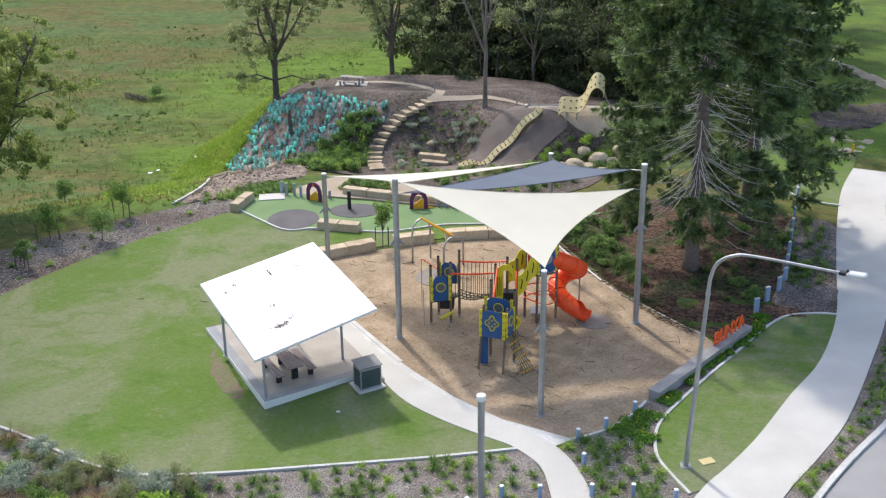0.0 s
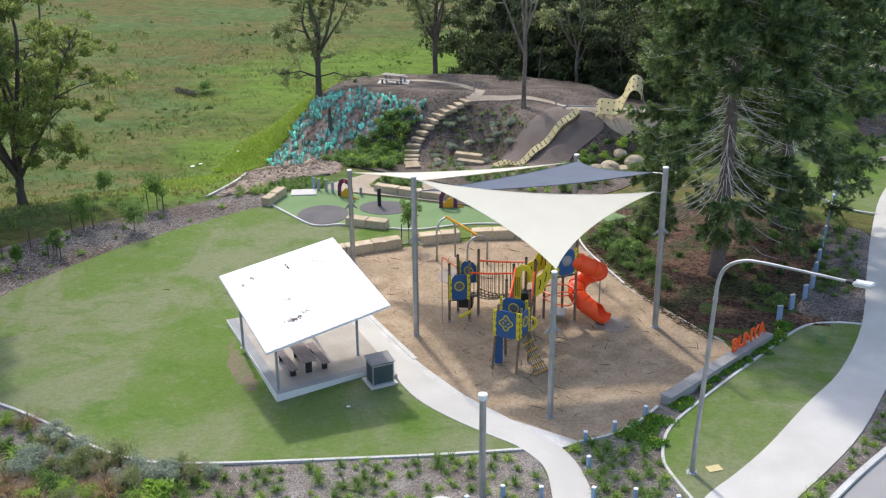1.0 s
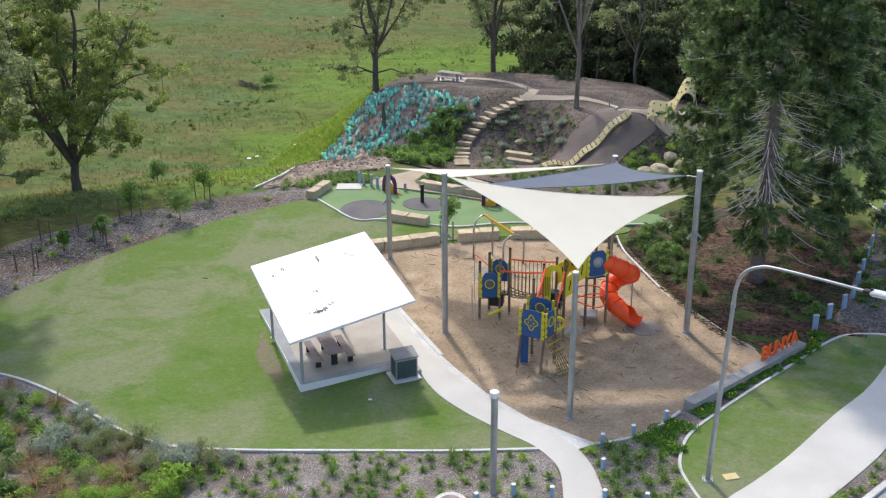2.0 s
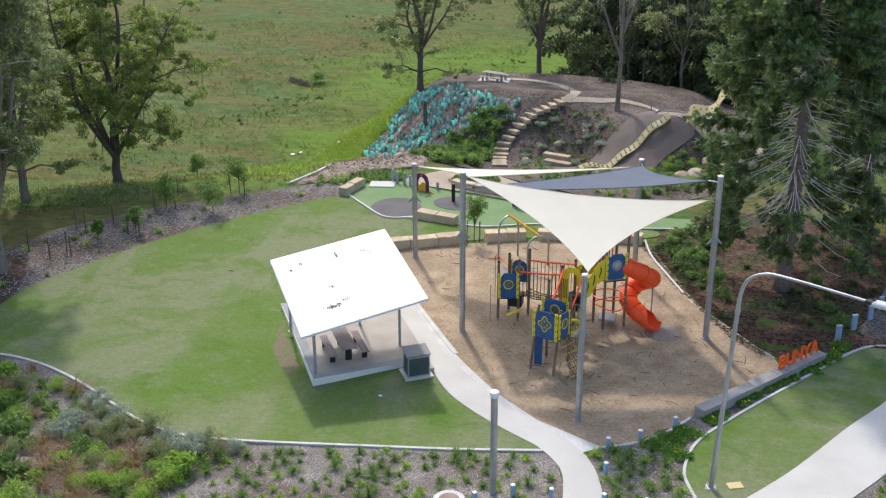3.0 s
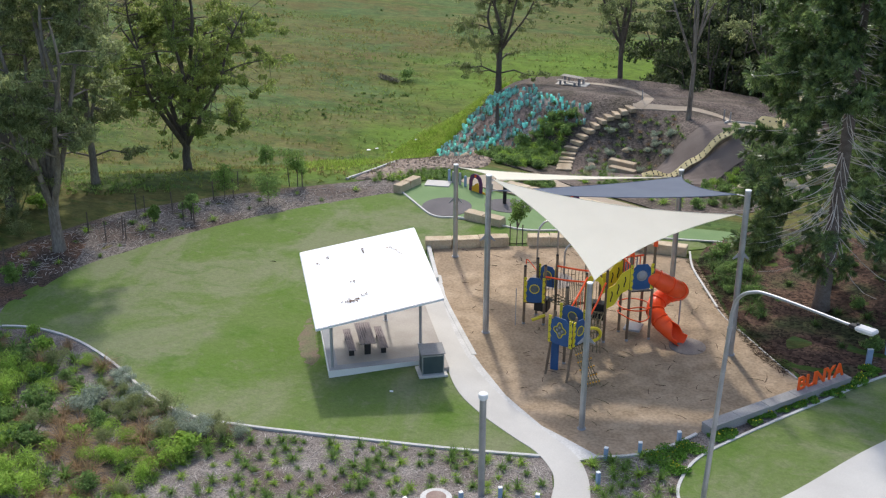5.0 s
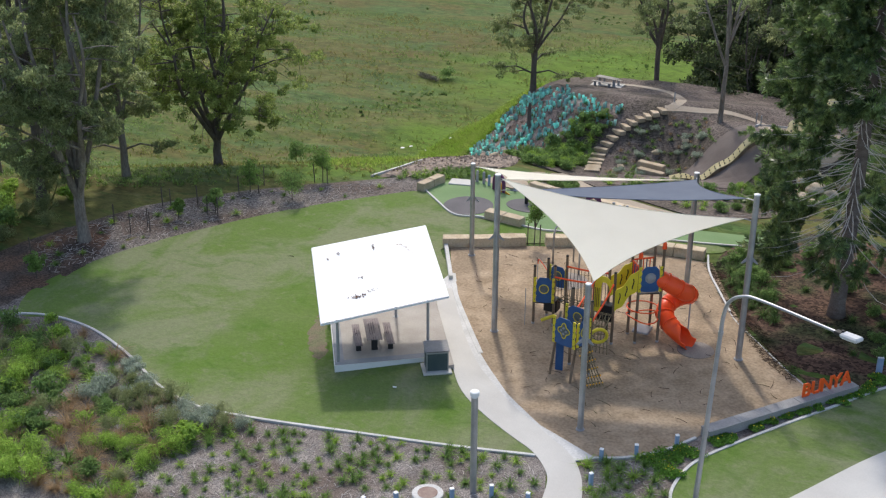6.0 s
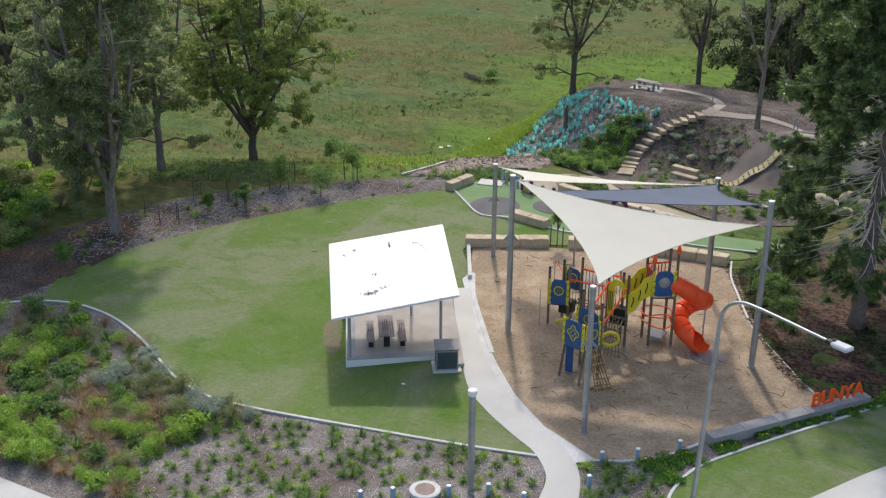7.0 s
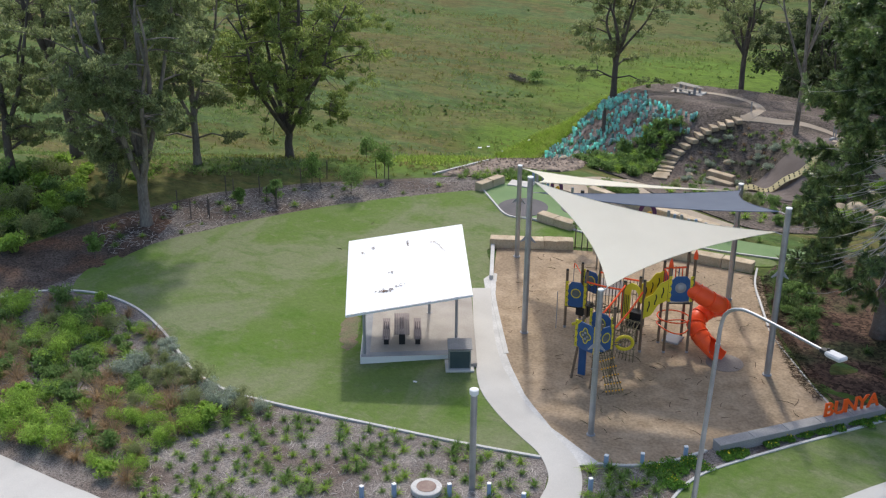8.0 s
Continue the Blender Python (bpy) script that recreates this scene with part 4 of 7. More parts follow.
# ---- low wall with standing letters ----
def sign_wall():
    p, q = Vector((13.75, 48.1, 0)), Vector((19.25, 55.45, 0))
    d = q - p
    a = math.degrees(math.atan2(d.y, d.x))
    e = empty("sign_wall", pose(p.x, p.y, 0, 0, 0, a), "long low grey concrete seat wall carrying orange letters", "wall")
    part("wall_body", boxed((0, -0.27, -0.05), (d.length, 0.27, 0.42), None, 0.012), M_DARKC, e)
    n = 5
    for k in range(n):
        part("coping", boxed((d.length * k / n + 0.008, -0.31, 0.42), (d.length * (k + 1) / n - 0.008, 0.31, 0.5), None, 0.012), M_DARKC, e, "smooth concrete coping")
    fonts = "BUNYA"
    x = d.length - 3.35
    for ch in fonts:
        cu = bpy.data.curves.new("letter", "FONT")
        cu.body, cu.size, cu.extrude, cu.offset, cu.align_x = ch, 1.0, 0.03, 0.022, "CENTER"
        tmp = bpy.data.objects.new("letter", cu)
        scene.collection.objects.link(tmp)
        dg = bpy.context.evaluated_depsgraph_get()
        me = bpy.data.meshes.new_from_object(tmp.evaluated_get(dg))
        bpy.data.objects.remove(tmp)
        ob = part("letter", me, M_ORANGE)
        ob.matrix_basis = pose(p.x, p.y, 0, 0, 0, a) @ pose(x + 0.3, 0.12, 0.505, 90, 0, 0)
        tagged(ob, "orange painted steel letter %s standing on the wall" % ch, "letter", "orange letters")
        x += 0.64


sign_wall()


# ---- short markers ----
def marker_post(x, y, h, tilt, label="short blue-grey square bollard in the garden bed"):
    e = empty("bollard", pose(x, y, 0.0, 0, 0, tilt), label, "bollard", "short bollards")
    part("post", boxed((-0.085, -0.085, -0.05), (0.085, 0.085, h), None, 0.02), M_MARK, e)
    part("cap", boxed((-0.09, -0.09, h - 0.02), (0.09, 0.09, h + 0.025), None, 0.02), M_WHITE, e)


for i, (x, y) in enumerate(((10.13, 44.3), (11.4, 45.3), (12.8, 46.85), (10.32, 42.33), (10.58, 40.06), (12.27, 40.17), (13.96, 39.89), (6.9, 39.7), (5.53, 38.77), (3.59, 37.52), (2.55, 36.66), (8.46, 39.84), (7.9, 40.4 - 1.9))):
    marker_post(x, y, 0.62, i * 17)
row = [(20.15, 58.0), (21.0, 59.55), (21.9, 60.95), (22.5, 62.3)] + [(22.5 + 0.49 * k, 62.3 + 2.0 * k) for k in range(1, 10)]
for i, (x, y) in enumerate(row):
    e = empty("bollard", pose(x, y, 0.0, 0, 0, 25 + i * 7), "wide flat blue-grey bollard in a row along the garden", "bollard", "bollards along the garden")
    part("post", boxed((-0.15, -0.07, -0.05), (0.15, 0.07, 0.85), None, 0.02), M_MARK, e)
    part("cap", boxed((-0.155, -0.075, 0.84), (0.155, 0.075, 0.87), None, 0.01), M_EDGE, e)
tap = empty("valve_box", pose(22.0, 55.7, 0.0, 0, 0, 30), "small green irrigation valve box in the lawn strip", "valve box")
part("body", boxed((-0.16, -0.12, -0.05), (0.16, 0.12, 0.38), None, 0.03), M_TURF, tap)
part("lid", boxed((-0.18, -0.14, 0.37), (0.18, 0.14, 0.42), None, 0.02), M_TURF, tap)

# round concrete pit lid in the bed
bm = bmesh.new()
tube(bm, [(0, 0, -0.05), (0, 0, 0.2), (0, 0, 0.22)], [0.66, 0.66, 0.62], 32)
mh = empty("manhole", pose(4.5, 38.6, 0.0), "round concrete manhole surround with a rusty lid in the garden bed", "manhole")
part("surround", bm, M_EDGE, mh)
part("lid", tubed([(0, 0, 0.2), (0, 0, 0.235)], 0.42, 32), mat("rusty_lid", (0.26, 0.18, 0.15), (0.33, 0.25, 0.21), 3.0, amount=0.2, bump=0.2), mh, "rusty brown lid")


# ---- sandstone blocks ----
def sandstone(p, q, depth, h, seed, z=0.0, label="squared sandstone log block edging the play area", grp="sandstone blocks"):
    p, q = Vector((*p, 0)), Vector((*q, 0))
    d = q - p
    rnd = random.Random(seed)
    bm = bmesh.new()
    box(bm, (0.015, -depth / 2, -0.15), (d.length - 0.015, depth / 2, h), None)
    bmesh.ops.subdivide_edges(bm, edges=bm.edges[:], cuts=4, use_grid_fill=True)
    for v in bm.verts:
        s = Vector((seed * 3.1, 0, 0))
        v.co += Vector((noise.noise(v.co * 1.7 + s), noise.noise(v.co * 1.9 - s), 0.6 * noise.noise(v.co * 1.5 + s * 2))) * 0.055
    bmesh.ops.bevel(bm, geom=[e for e in bm.edges if len(e.link_faces) == 2 and e.calc_face_angle() > 0.9], offset=0.03, segments=1, affect="EDGES")
    ob = part("sandstone_block", bm, M_STONE)
    ob.matrix_basis = pose(p.x, p.y, z + height((p.x + q.x) / 2, (p.y + q.y) / 2), 0, rnd.uniform(-0.5, 0.5), math.degrees(math.atan2(d.y, d.x)))
    return tagged(ob, label, "stone block", grp)


row = [(-6.6, 63.35), (-5.1, 64.1), (-3.6, 64.95), (-1.95, 65.85)]
for i in range(3):
    sandstone(row[i], row[i + 1], 0.75, 0.62, i + 1)
row = [(-0.85, 66.35), (0.4, 66.95), (1.55, 67.4)]
for i in range(2):
    sandstone(row[i], row[i + 1], 0.75, 0.62, i + 5)
row = [(2.3, 67.65), (3.6, 67.95), (5.0, 68.2), (6.9, 68.45), (8.8, 68.6)]
for i in range(4):
    sandstone(row[i], row[i + 1], 0.75, 0.6, i + 8)
sandstone((-6.1, 69.2), (-4.7, 68.95), 0.75, 0.55, 13, 0.0, "squared sandstone log block on the turf")
sandstone((-4.7, 68.95), (-3.3, 68.7), 0.75, 0.55, 14, 0.0, "squared sandstone log block on the turf")
sandstone((-12.35, 71.7), (-12.12, 72.95), 0.66, 0.6, 15, 0.0, "squared sandstone block beside the mulch bed")
sandstone((-12.12, 72.95), (-11.88, 74.2), 0.66, 0.6, 16, 0.0, "squared sandstone block beside the mulch bed")
row = [(-5.5, 75.9), (-3.7, 75.3), (-2.0, 74.9), (0.0, 74.5), (1.9, 74.1), (3.6, 73.8), (4.9, 73.6)]
for i in range(6):
    sandstone(row[i], row[i + 1], 0.6, 0.5, i + 18, 0.0, "squared sandstone block behind the play area")
sandstone((-1.7, 90.2), (0.6, 89.6), 0.6, 0.9, 30, 0.0, "squared sandstone block set in the mound").data.materials[0] = M_STEPS
sandstone((-1.4, 89.2), (0.9, 88.5), 0.6, 0.5, 31, 0.0, "squared sandstone block set in the mound").data.materials[0] = M_STEPS
tagged(part("stepping_slab", boxed((-0.9, -0.6, 0), (0.9, 0.6, 0.1), pose(-10.4, 74.6, 0.02, 0, 0, 12), 0.02), M_CONC), "pale flat stone slab beside the turf", "slab")

# stone steps up the mound
STEPS = curve_pts([(-4.75, 87.4, 0), (-5.05, 88.7, 0), (-5.3, 89.9, 0), (-5.45, 90.95, 0), (-5.4, 91.8, 0), (-4.95, 92.9, 0), (-4.2, 94.0, 0), (-3.0, 95.0, 0), (-2.2, 95.6, 0), (-1.3, 96.2, 0)], False, 8)
gone, rnd, last = 0.0, random.Random(33), STEPS[0]
for p, q in zip(STEPS, STEPS[1:]):
    gone += (q - p).length
    if gone > 0.56:
        d = (q - last).normalized()
        d.rotate(Euler((0, 0, rnd.uniform(-0.12, 0.12))))
        a, b = last + d * 0.02, last + d * (gone - 0.05)
        ob = sandstone((a.x, a.y), (b.x, b.y), rnd.uniform(1.05, 1.35), 0.2, 40 + int(q.y * 10), 0.06, "rough sandstone step climbing the mound", "mound steps")
        ob.name = "stone_step"
        ob.data.materials[0] = M_STEPS
        last, gone = q, 0.0


# ---- playground tower ----
def ring_pts(c, r, n=20, squash=1.0):
    return [(c[0] + r * math.cos(2 * math.pi * k / n), c[1] + r * squash * math.sin(2 * math.pi * k / n)) for k in range(n)]


PG = empty("playground_tower", pose(5.8, 54.5, 0.03), "climbing tower with brown posts, blue and yellow panels, red rails", "play equipment")
PO = Vector((5.8, 54.5, 0.03))


def pg(name, bm, material, label="", smooth=False, parent=None):
    bm.transform(Matrix.Translation(-PO))
    return part(name, bm, material, parent or PG, label, smooth)


PLAY_POSTS = [(2.55, 55.55, 3.4), (2.85, 56.8, 3.4), (3.6, 55.8, 3.5), (4.0, 56.55, 3.87), (5.9, 52.0, 4.25), (7.1, 51.45, 4.0), (6.0, 55.2, 3.7), (6.6, 55.8, 3.86), (7.12, 55.08, 4.07), (7.55, 56.55, 4.7), (8.2, 55.7, 4.87), (9.22, 56.35, 5.35), (8.5, 57.35, 5.15)]
for x, y, h in PLAY_POSTS:
    post = pg("post", tubed([(x, y, -0.1), (x, y, h)], 0.074, 10), M_TIMBER)
    pg("post_cap", tubed([(x, y, h), (x, y, h + 0.06), (x, y, h + 0.08)], [0.075, 0.075, 0.04], 10), M_BLACK, "", False, post)
    pg("post_foot", tubed([(x, y, 0.0), (x, y, 0.14)], 0.085, 10), M_GREYP, "", False, post)
for (x0, y0), (x1, y1), h in (((5.35, 50.6), (5.6, 51.2), 3.3), ((6.58, 50.15), (6.75, 50.85), 3.3)):
    pg("leaning_post", tubed([(x0, y0, -0.1), (x1, y1, h)], 0.065, 10), M_TIMBER)
# decks
for ring, z in (((2.6, 55.6), (3.6, 55.85), (3.95, 56.5), (2.9, 56.75)), 1.3), (((5.6, 51.0), (6.7, 50.7), (7.05, 51.4), (5.95, 51.95)), 1.75), (((6.05, 55.25), (7.05, 55.1), (6.95, 55.9), (6.6, 55.95)), 1.75), (((7.6, 56.5), (8.2, 55.8), (9.15, 56.35), (8.5, 57.25)), 2.85):
    bm = bmesh.new()
    a = [bm.verts.new((x, y, z - 0.06)) for x, y in ring]
    b = [bm.verts.new((x, y, z)) for x, y in ring]
    bm.faces.new(a[::-1])
    bm.faces.new(b)
    for i in range(4):
        bm.faces.new((a[i], a[(i + 1) % 4], b[(i + 1) % 4], b[i]))
    pg("deck", bm, M_BLACK, "dark perforated deck")


def blue_panel(p, q, z0, z1, emblem):
    """A blue board with bulging top, yellow scalloped side strips and a yellow ring emblem."""
    m = facing(p, q)
    w = math.hypot(q[0] - p[0], q[1] - p[1])
    h = z1 - z0
    bm = bmesh.new()
    out = [(0.08, z0 + 0.05), (w * 0.3, z0), (w * 0.7, z0), (w - 0.08, z0 + 0.05), (w - 0.04, z0 + h * 0.5), (w - 0.1, z0 + h * 0.85), (w * 0.75, z1), (w * 0.25, z1), (0.1, z0 + h * 0.85), (0.04, z0 + h * 0.5)]
    plate(bm, out, 0.04, m)
    pan = pg("panel", bm, M_BLUE, "blue moulded panel")
    for s in (0, 1):
        bm = bmesh.new()
        x0 = w * s
        line = [(x0 - 0.07, z0 + h * k / 8) for k in range(9)] + [(x0 + 0.07 + 0.03 * (-1) ** k, z1 - h * k / 8) for k in range(9)]
        plate(bm, line, 0.06, m)
        strip = pg("edge_strip", bm, M_YELL, "yellow edge strip", False, None)
        for k in range(4):
            zz = z0 + h * (k + 0.5) / 4
            c = m @ Vector((x0, -0.05, zz))
            c2 = m @ Vector((x0, 0.05, zz))
            pg("bolt", tubed([c, c2], 0.025, 6), M_BLACK, "", False, strip)
    c = (w / 2, z0 + h * 0.55)
    if emblem == "flower":
        pts = [(c[0] + (0.29 + 0.065 * math.cos(4 * a)) * math.cos(a + 1.57), c[1] + (0.34 + 0.075 * math.cos(4 * a)) * math.sin(a + 1.57)) for a in [2 * math.pi * k / 32 for k in range(32)]]
    elif emblem == "ring":
        pts = ring_pts(c, 0.25)
    else:
        pts = ring_pts(c, 0.27)
    y = -0.03
    bm = bmesh.new()
    tube(bm, [m @ Vector((x, y, z)) for x, z in pts + pts[:1]], 0.026, 6)
    pg("emblem_ring", bm, M_YELL if emblem != "dome" else M_GREYP, "raised ring", False, pan)
    bm = bmesh.new()
    plate(bm, [(c[0] + (x - c[0]) * 0.9, c[1] + (z - c[1]) * 0.9) for x, z in pts], 0.06, m)
    pg("emblem_disc", bm, M_EMBLEM if emblem != "dome" else M_PURPLE, "grey disc", False, pan)
    if emblem == "flower":
        for k in range(4):
            a = 1.571 + k * 1.571
            cc = m @ Vector((c[0] + 0.14 * math.cos(a), -0.05, c[1] + 0.15 * math.sin(a)))
            bm = bmesh.new()
            bmesh.ops.create_icosphere(bm, subdivisions=2, radius=0.06, matrix=Matrix.Translation(cc))
            pg("emblem_knob", bm, M_GREYP, "clear grey bubble", True, pan)
    if emblem == "dome":
        bm = bmesh.new()
        bmesh.ops.create_icosphere(bm, subdivisions=2, radius=0.26, matrix=m @ Matrix.Translation((c[0], -0.02, c[1])) @ Matrix.Diagonal((1, 0.55, 1, 1)))
        pg("bubble_window", bm, M_GREYP, "grey bubble window", True, pan)


blue_panel((2.6, 55.5), (3.55, 55.74), 1.35, 2.8, "ring")
blue_panel((2.95, 56.85), (3.95, 56.6), 1.9, 3.1, "ring")
blue_panel((5.45, 50.75), (6.6, 50.4), 1.8, 3.25, "flower")
blue_panel((5.65, 51.95), (6.95, 51.6), 2.2, 3.4, "ring")
blue_panel((6.75, 50.55), (7.08, 51.35), 1.85, 3.15, "ring")
blue_panel((8.25, 55.65), (9.17, 56.25), 3.0, 4.4, "dome")
# blue step board under the front panel
pg("step_board", boxed((5.42, 51.2, 0.0), (5.82, 51.3, 1.8), None, 0.02), M_BLUE, "blue upright climbing board")


def wave_panel(p, q, zl, zr, h, name="wave_panel"):
    """A yellow wavy guard board with dark slots, climbing from one post to another."""
    m = facing(p, q)
    w = math.hypot(q[0] - p[0], q[1] - p[1])
    n = 14
    top = [(w * k / n, zl + (zr - zl) * step(0, 1, k / n) + h + 0.06 * math.sin(k * 0.9)) for k in range(n + 1)]
    bot = [(x, z - h) for x, z in top]
    bm = bmesh.new()
    for k in range(n):
        plate(bm, [bot[k], bot[k + 1], top[k + 1], top[k]], 0.05, m)
    bmesh.ops.remove_doubles(bm, verts=bm.verts, dist=0.002)
    pan = pg(name, bm, M_YELL, "yellow wavy guard panel")
    for k in range(3):
        x, z = top[3 + 4 * k]
        line = [m @ Vector((x + 0.04 * math.sin(j * 1.3), -0.035, z - h * (0.25 + 0.5 * j / 4))) for j in range(5)]
        pg("slot", tubed(line, 0.03, 6), M_BLACK, "dark slot", False, pan)


wave_panel((7.15, 55.05), (8.15, 55.65), 1.95, 3.05, 1.15)
wave_panel((6.65, 55.85), (7.55, 56.5), 2.35, 3.1, 1.15)
# yellow arched doorway board
m = facing((6.05, 55.1), (7.05, 54.98))
bm = bmesh.new()
arch = [(0.0, 1.75), (0.0, 3.3), (0.12, 3.62), (0.35, 3.8), (0.65, 3.8), (0.88, 3.62), (1.0, 3.3), (1.0, 2.9), (0.88, 2.9), (0.8, 3.3), (0.62, 3.48), (0.4, 3.45), (0.36, 3.2), (0.36, 1.75)]
plate(bm, arch, 0.05, m)
arch_ob = pg("arch_panel", bm, M_YELL, "yellow arched doorway panel")
for k in range(3):
    pg("slot", tubed([m @ Vector((0.08 + 0.09 * k, -0.035, 2.0)), m @ Vector((0.06 + 0.1 * k, -0.035, 3.1))], 0.018, 6), M_BLACK, "dark slot", False, arch_ob)
pg("climbing_box", boxed((6.2, 55.2, 1.2), (7.0, 55.75, 2.1), None, 0.03), M_BLACK, "dark moulded step box")
pg("climbing_box", boxed((3.0, 55.85, 0.75), (3.75, 56.5, 1.45), None, 0.03), M_BLACK, "dark moulded step box")
pg("yellow_step", tubed([(3.1, 55.3, 0.45), (3.75, 55.55, 0.75)], 0.09, 8), M_YELL, "short yellow step beam")


def rail(name, pts, r, material, label="", sides=8):
    return pg(name, tubed(curve_pts(pts, False, 6) if len(pts) > 2 else pts, r, sides), material, label)


# net bridge with red handrails
for p, q in (((3.65, 55.75, 2.9), (6.05, 55.2, 3.25)), ((4.05, 56.5, 3.3), (6.6, 55.85, 3.65))):
    p, q = Vector(p), Vector(q)
    rail("handrail", [p, (p + q) / 2 - Vector((0, 0, 0.05)), q], 0.05, M_RED, "red handrail")
    for k in range(1, 12):
        t = k / 12
        a = p.lerp(q, t)
        rail("bridge_dropper", [a, Vector((a.x, a.y, 1.35 + 0.45 * t + 0.35 * (2 * t - 1) ** 2))], 0.016, M_BLACK, "", 5)
for k in range(11):
    t = (k + 0.5) / 11
    z = 1.35 + 0.45 * t + 0.35 * (2 * t - 1) ** 2 - 0.05
    a, b = Vector((3.65, 55.75, z)).lerp(Vector((6.05, 55.2, z)), t), Vector((4.05, 56.5, z)).lerp(Vector((6.6, 55.85, z)), t)
    rail("bridge_rope", [a, b], 0.028, M_ROPE, "", 6)
for s in (0.0, 0.33, 0.66, 1.0):
    line = []
    for k in range(9):
        t = k / 8
        z = 1.35 + 0.45 * t + 0.35 * (2 * t - 1) ** 2 - 0.03
        a, b = Vector((3.65, 55.75, z)).lerp(Vector((6.05, 55.2, z)), t), Vector((4.05, 56.5, z)).lerp(Vector((6.6, 55.85, z)), t)
        line.append(a.lerp(b, s))
    rail("bridge_rope", line, 0.028, M_ROPE, "", 6)
# red diagonal rails and net between front and middle tower
rail("handrail", [(5.95, 52.2, 2.85), (6.05, 53.6, 3.2), (6.1, 55.0, 3.6)], 0.05, M_RED, "red handrail")
rail("handrail", [(7.05, 51.7, 2.8), (7.1, 53.4, 3.1), (7.1, 54.9, 3.5)], 0.05, M_RED, "red handrail")
for x0 in (6.0, 6.25, 6.5, 6.75, 7.0):
    rail("climbing_rope", [(x0, 52.0, 1.75), (x0 + 0.03, 53.5, 1.35), (x0 + 0.06, 55.0, 1.75)], 0.025, M_ROPE, "", 6)
for k in range(8):
    t = k / 7
    z = 1.75 - 0.4 * (1 - (2 * t - 1) ** 2)
    rail("climbing_rope", [(6.0, 52.0 + 3 * t, z), (7.05, 52.0 + 3 * t, z)], 0.025, M_ROPE, "", 6)
    rail("climbing_rope", [(6.02, 52.2 + 2.7 * t, z), (6.02, 52.2 + 2.7 * t, 2.85 + 0.7 * t)], 0.018, M_RED if k % 2 else M_ROPE, "", 5)
# hanging nets to the sand
for k in range(6):
    t = k / 5
    rail("climbing_rope", [(6.75 + 0.35 * t, 50.6 + 0.75 * t, 1.85), (7.2 + 0.3 * t, 50.35 + 0.7 * t, 0.9), (7.6 + 0.6 * t, 50.0 + 0.6 * t, 0.02)], 0.026, M_ROPE, "", 6)
    u = (k + 1) / 7
    z = 1.85 * (1 - u)
    rail("climbing_rope", [(6.75 + 0.85 * u, 50.6 - 0.6 * u, z), (7.1 + 1.1 * u, 51.35 - 0.75 * u, z)], 0.026, M_ROPE, "", 6)
for k in range(6):
    t = k / 5
    for u in (0.2, 0.38, 0.56, 0.74, 0.9):
        bm = bmesh.new()
        bmesh.ops.create_icosphere(bm, subdivisions=1, radius=0.05, matrix=Matrix.Translation((6.75 + 0.35 * t + (0.85 + 0.25 * t) * u, 50.6 + 0.75 * t - (0.6 + 0.15 * t) * u, 1.85 * (1 - u))))
        pg("rope_bead", bm, M_YBAR)
for k in range(6):
    t = k / 5
    rail("climbing_rope", [(6.15 + 0.8 * t, 54.9, 1.8), (6.3 + 0.8 * t, 54.3, 0.9), (6.3 + 1.0 * t, 53.8, 0.02)], 0.024, M_ROPE, "", 6)
    z = 0.25 + 0.3 * k
    rail("climbing_rope", [(6.3, 53.9 + 0.55 * z, z), (7.2, 53.9 + 0.55 * z, z)], 0.024, M_ROPE, "", 6)
c = Vector((6.95, 53.35, 1.25))
rail("swing_ring", [c + Vector((0.36 * math.cos(a), 0.22 * math.cos(a), 0.36 * math.sin(a))) for a in [2 * math.pi * k / 14 for k in range(15)]], 0.085, M_YELL, "yellow moulded ring", 10)
# tall-tower barrier bars, hoops and flags
for p, q in (((7.6, 56.6), (8.45, 57.3)), ((7.6, 56.45), (8.15, 55.75))):
    for k in range(1, 6):
        t = k / 6
        x, y = p[0] + (q[0] - p[0]) * t, p[1] + (q[1] - p[1]) * t
        rail("barrier_bar", [(x, y, 3.0), (x, y, 4.35)], 0.03, M_RED if k % 2 else M_BLUE, "", 6)
    rail("barrier_rail", [(p[0], p[1], 4.35), (q[0], q[1], 4.35)], 0.05, M_RED, "red top rail")
for z in (1.4, 1.9):
    rail("red_hoop", [(8.35 + 0.85 * math.cos(a), 56.3 + 0.75 * math.sin(a), z + (0.12 * math.sin(2 * a) if z < 1.6 else 0)) for a in [2 * math.pi * k / 18 for k in range(19)]], 0.035, M_RED, "red grab hoop")
pg("grey_platform", boxed((7.85, 56.2, 0.35), (8.75, 57.2, 0.47), None, 0.04), M_GREYP, "grey low platform")
for x, y, h in ((9.22, 56.35, 5.35), (8.2, 55.7, 4.87)):
    pg("flag", tubed([(x, y, h + 0.0), (x, y, h + 0.28), (x, y, h + 0.5)], [0.13, 0.10, 0.01], 8), M_RED, "small red finial")
# ladder pole and red handle by the first tower
rail("grab_pole", [(1.8, 58.0, 0.0), (1.8, 58.0, 2.5)], 0.022, M_GREYP, "thin steel pole")
rail("grab_handle", [(1.8, 58.0, 2.45), (1.86, 57.95, 2.75), (2.3, 57.5, 2.7), (2.85, 56.85, 2.6)], 0.028, M_RED, "bent red grab handle")
rail("grab_pole", [(2.2, 55.2, 0.0), (2.2, 55.2, 2.2)], 0.025, M_GREYP, "thin steel pole")

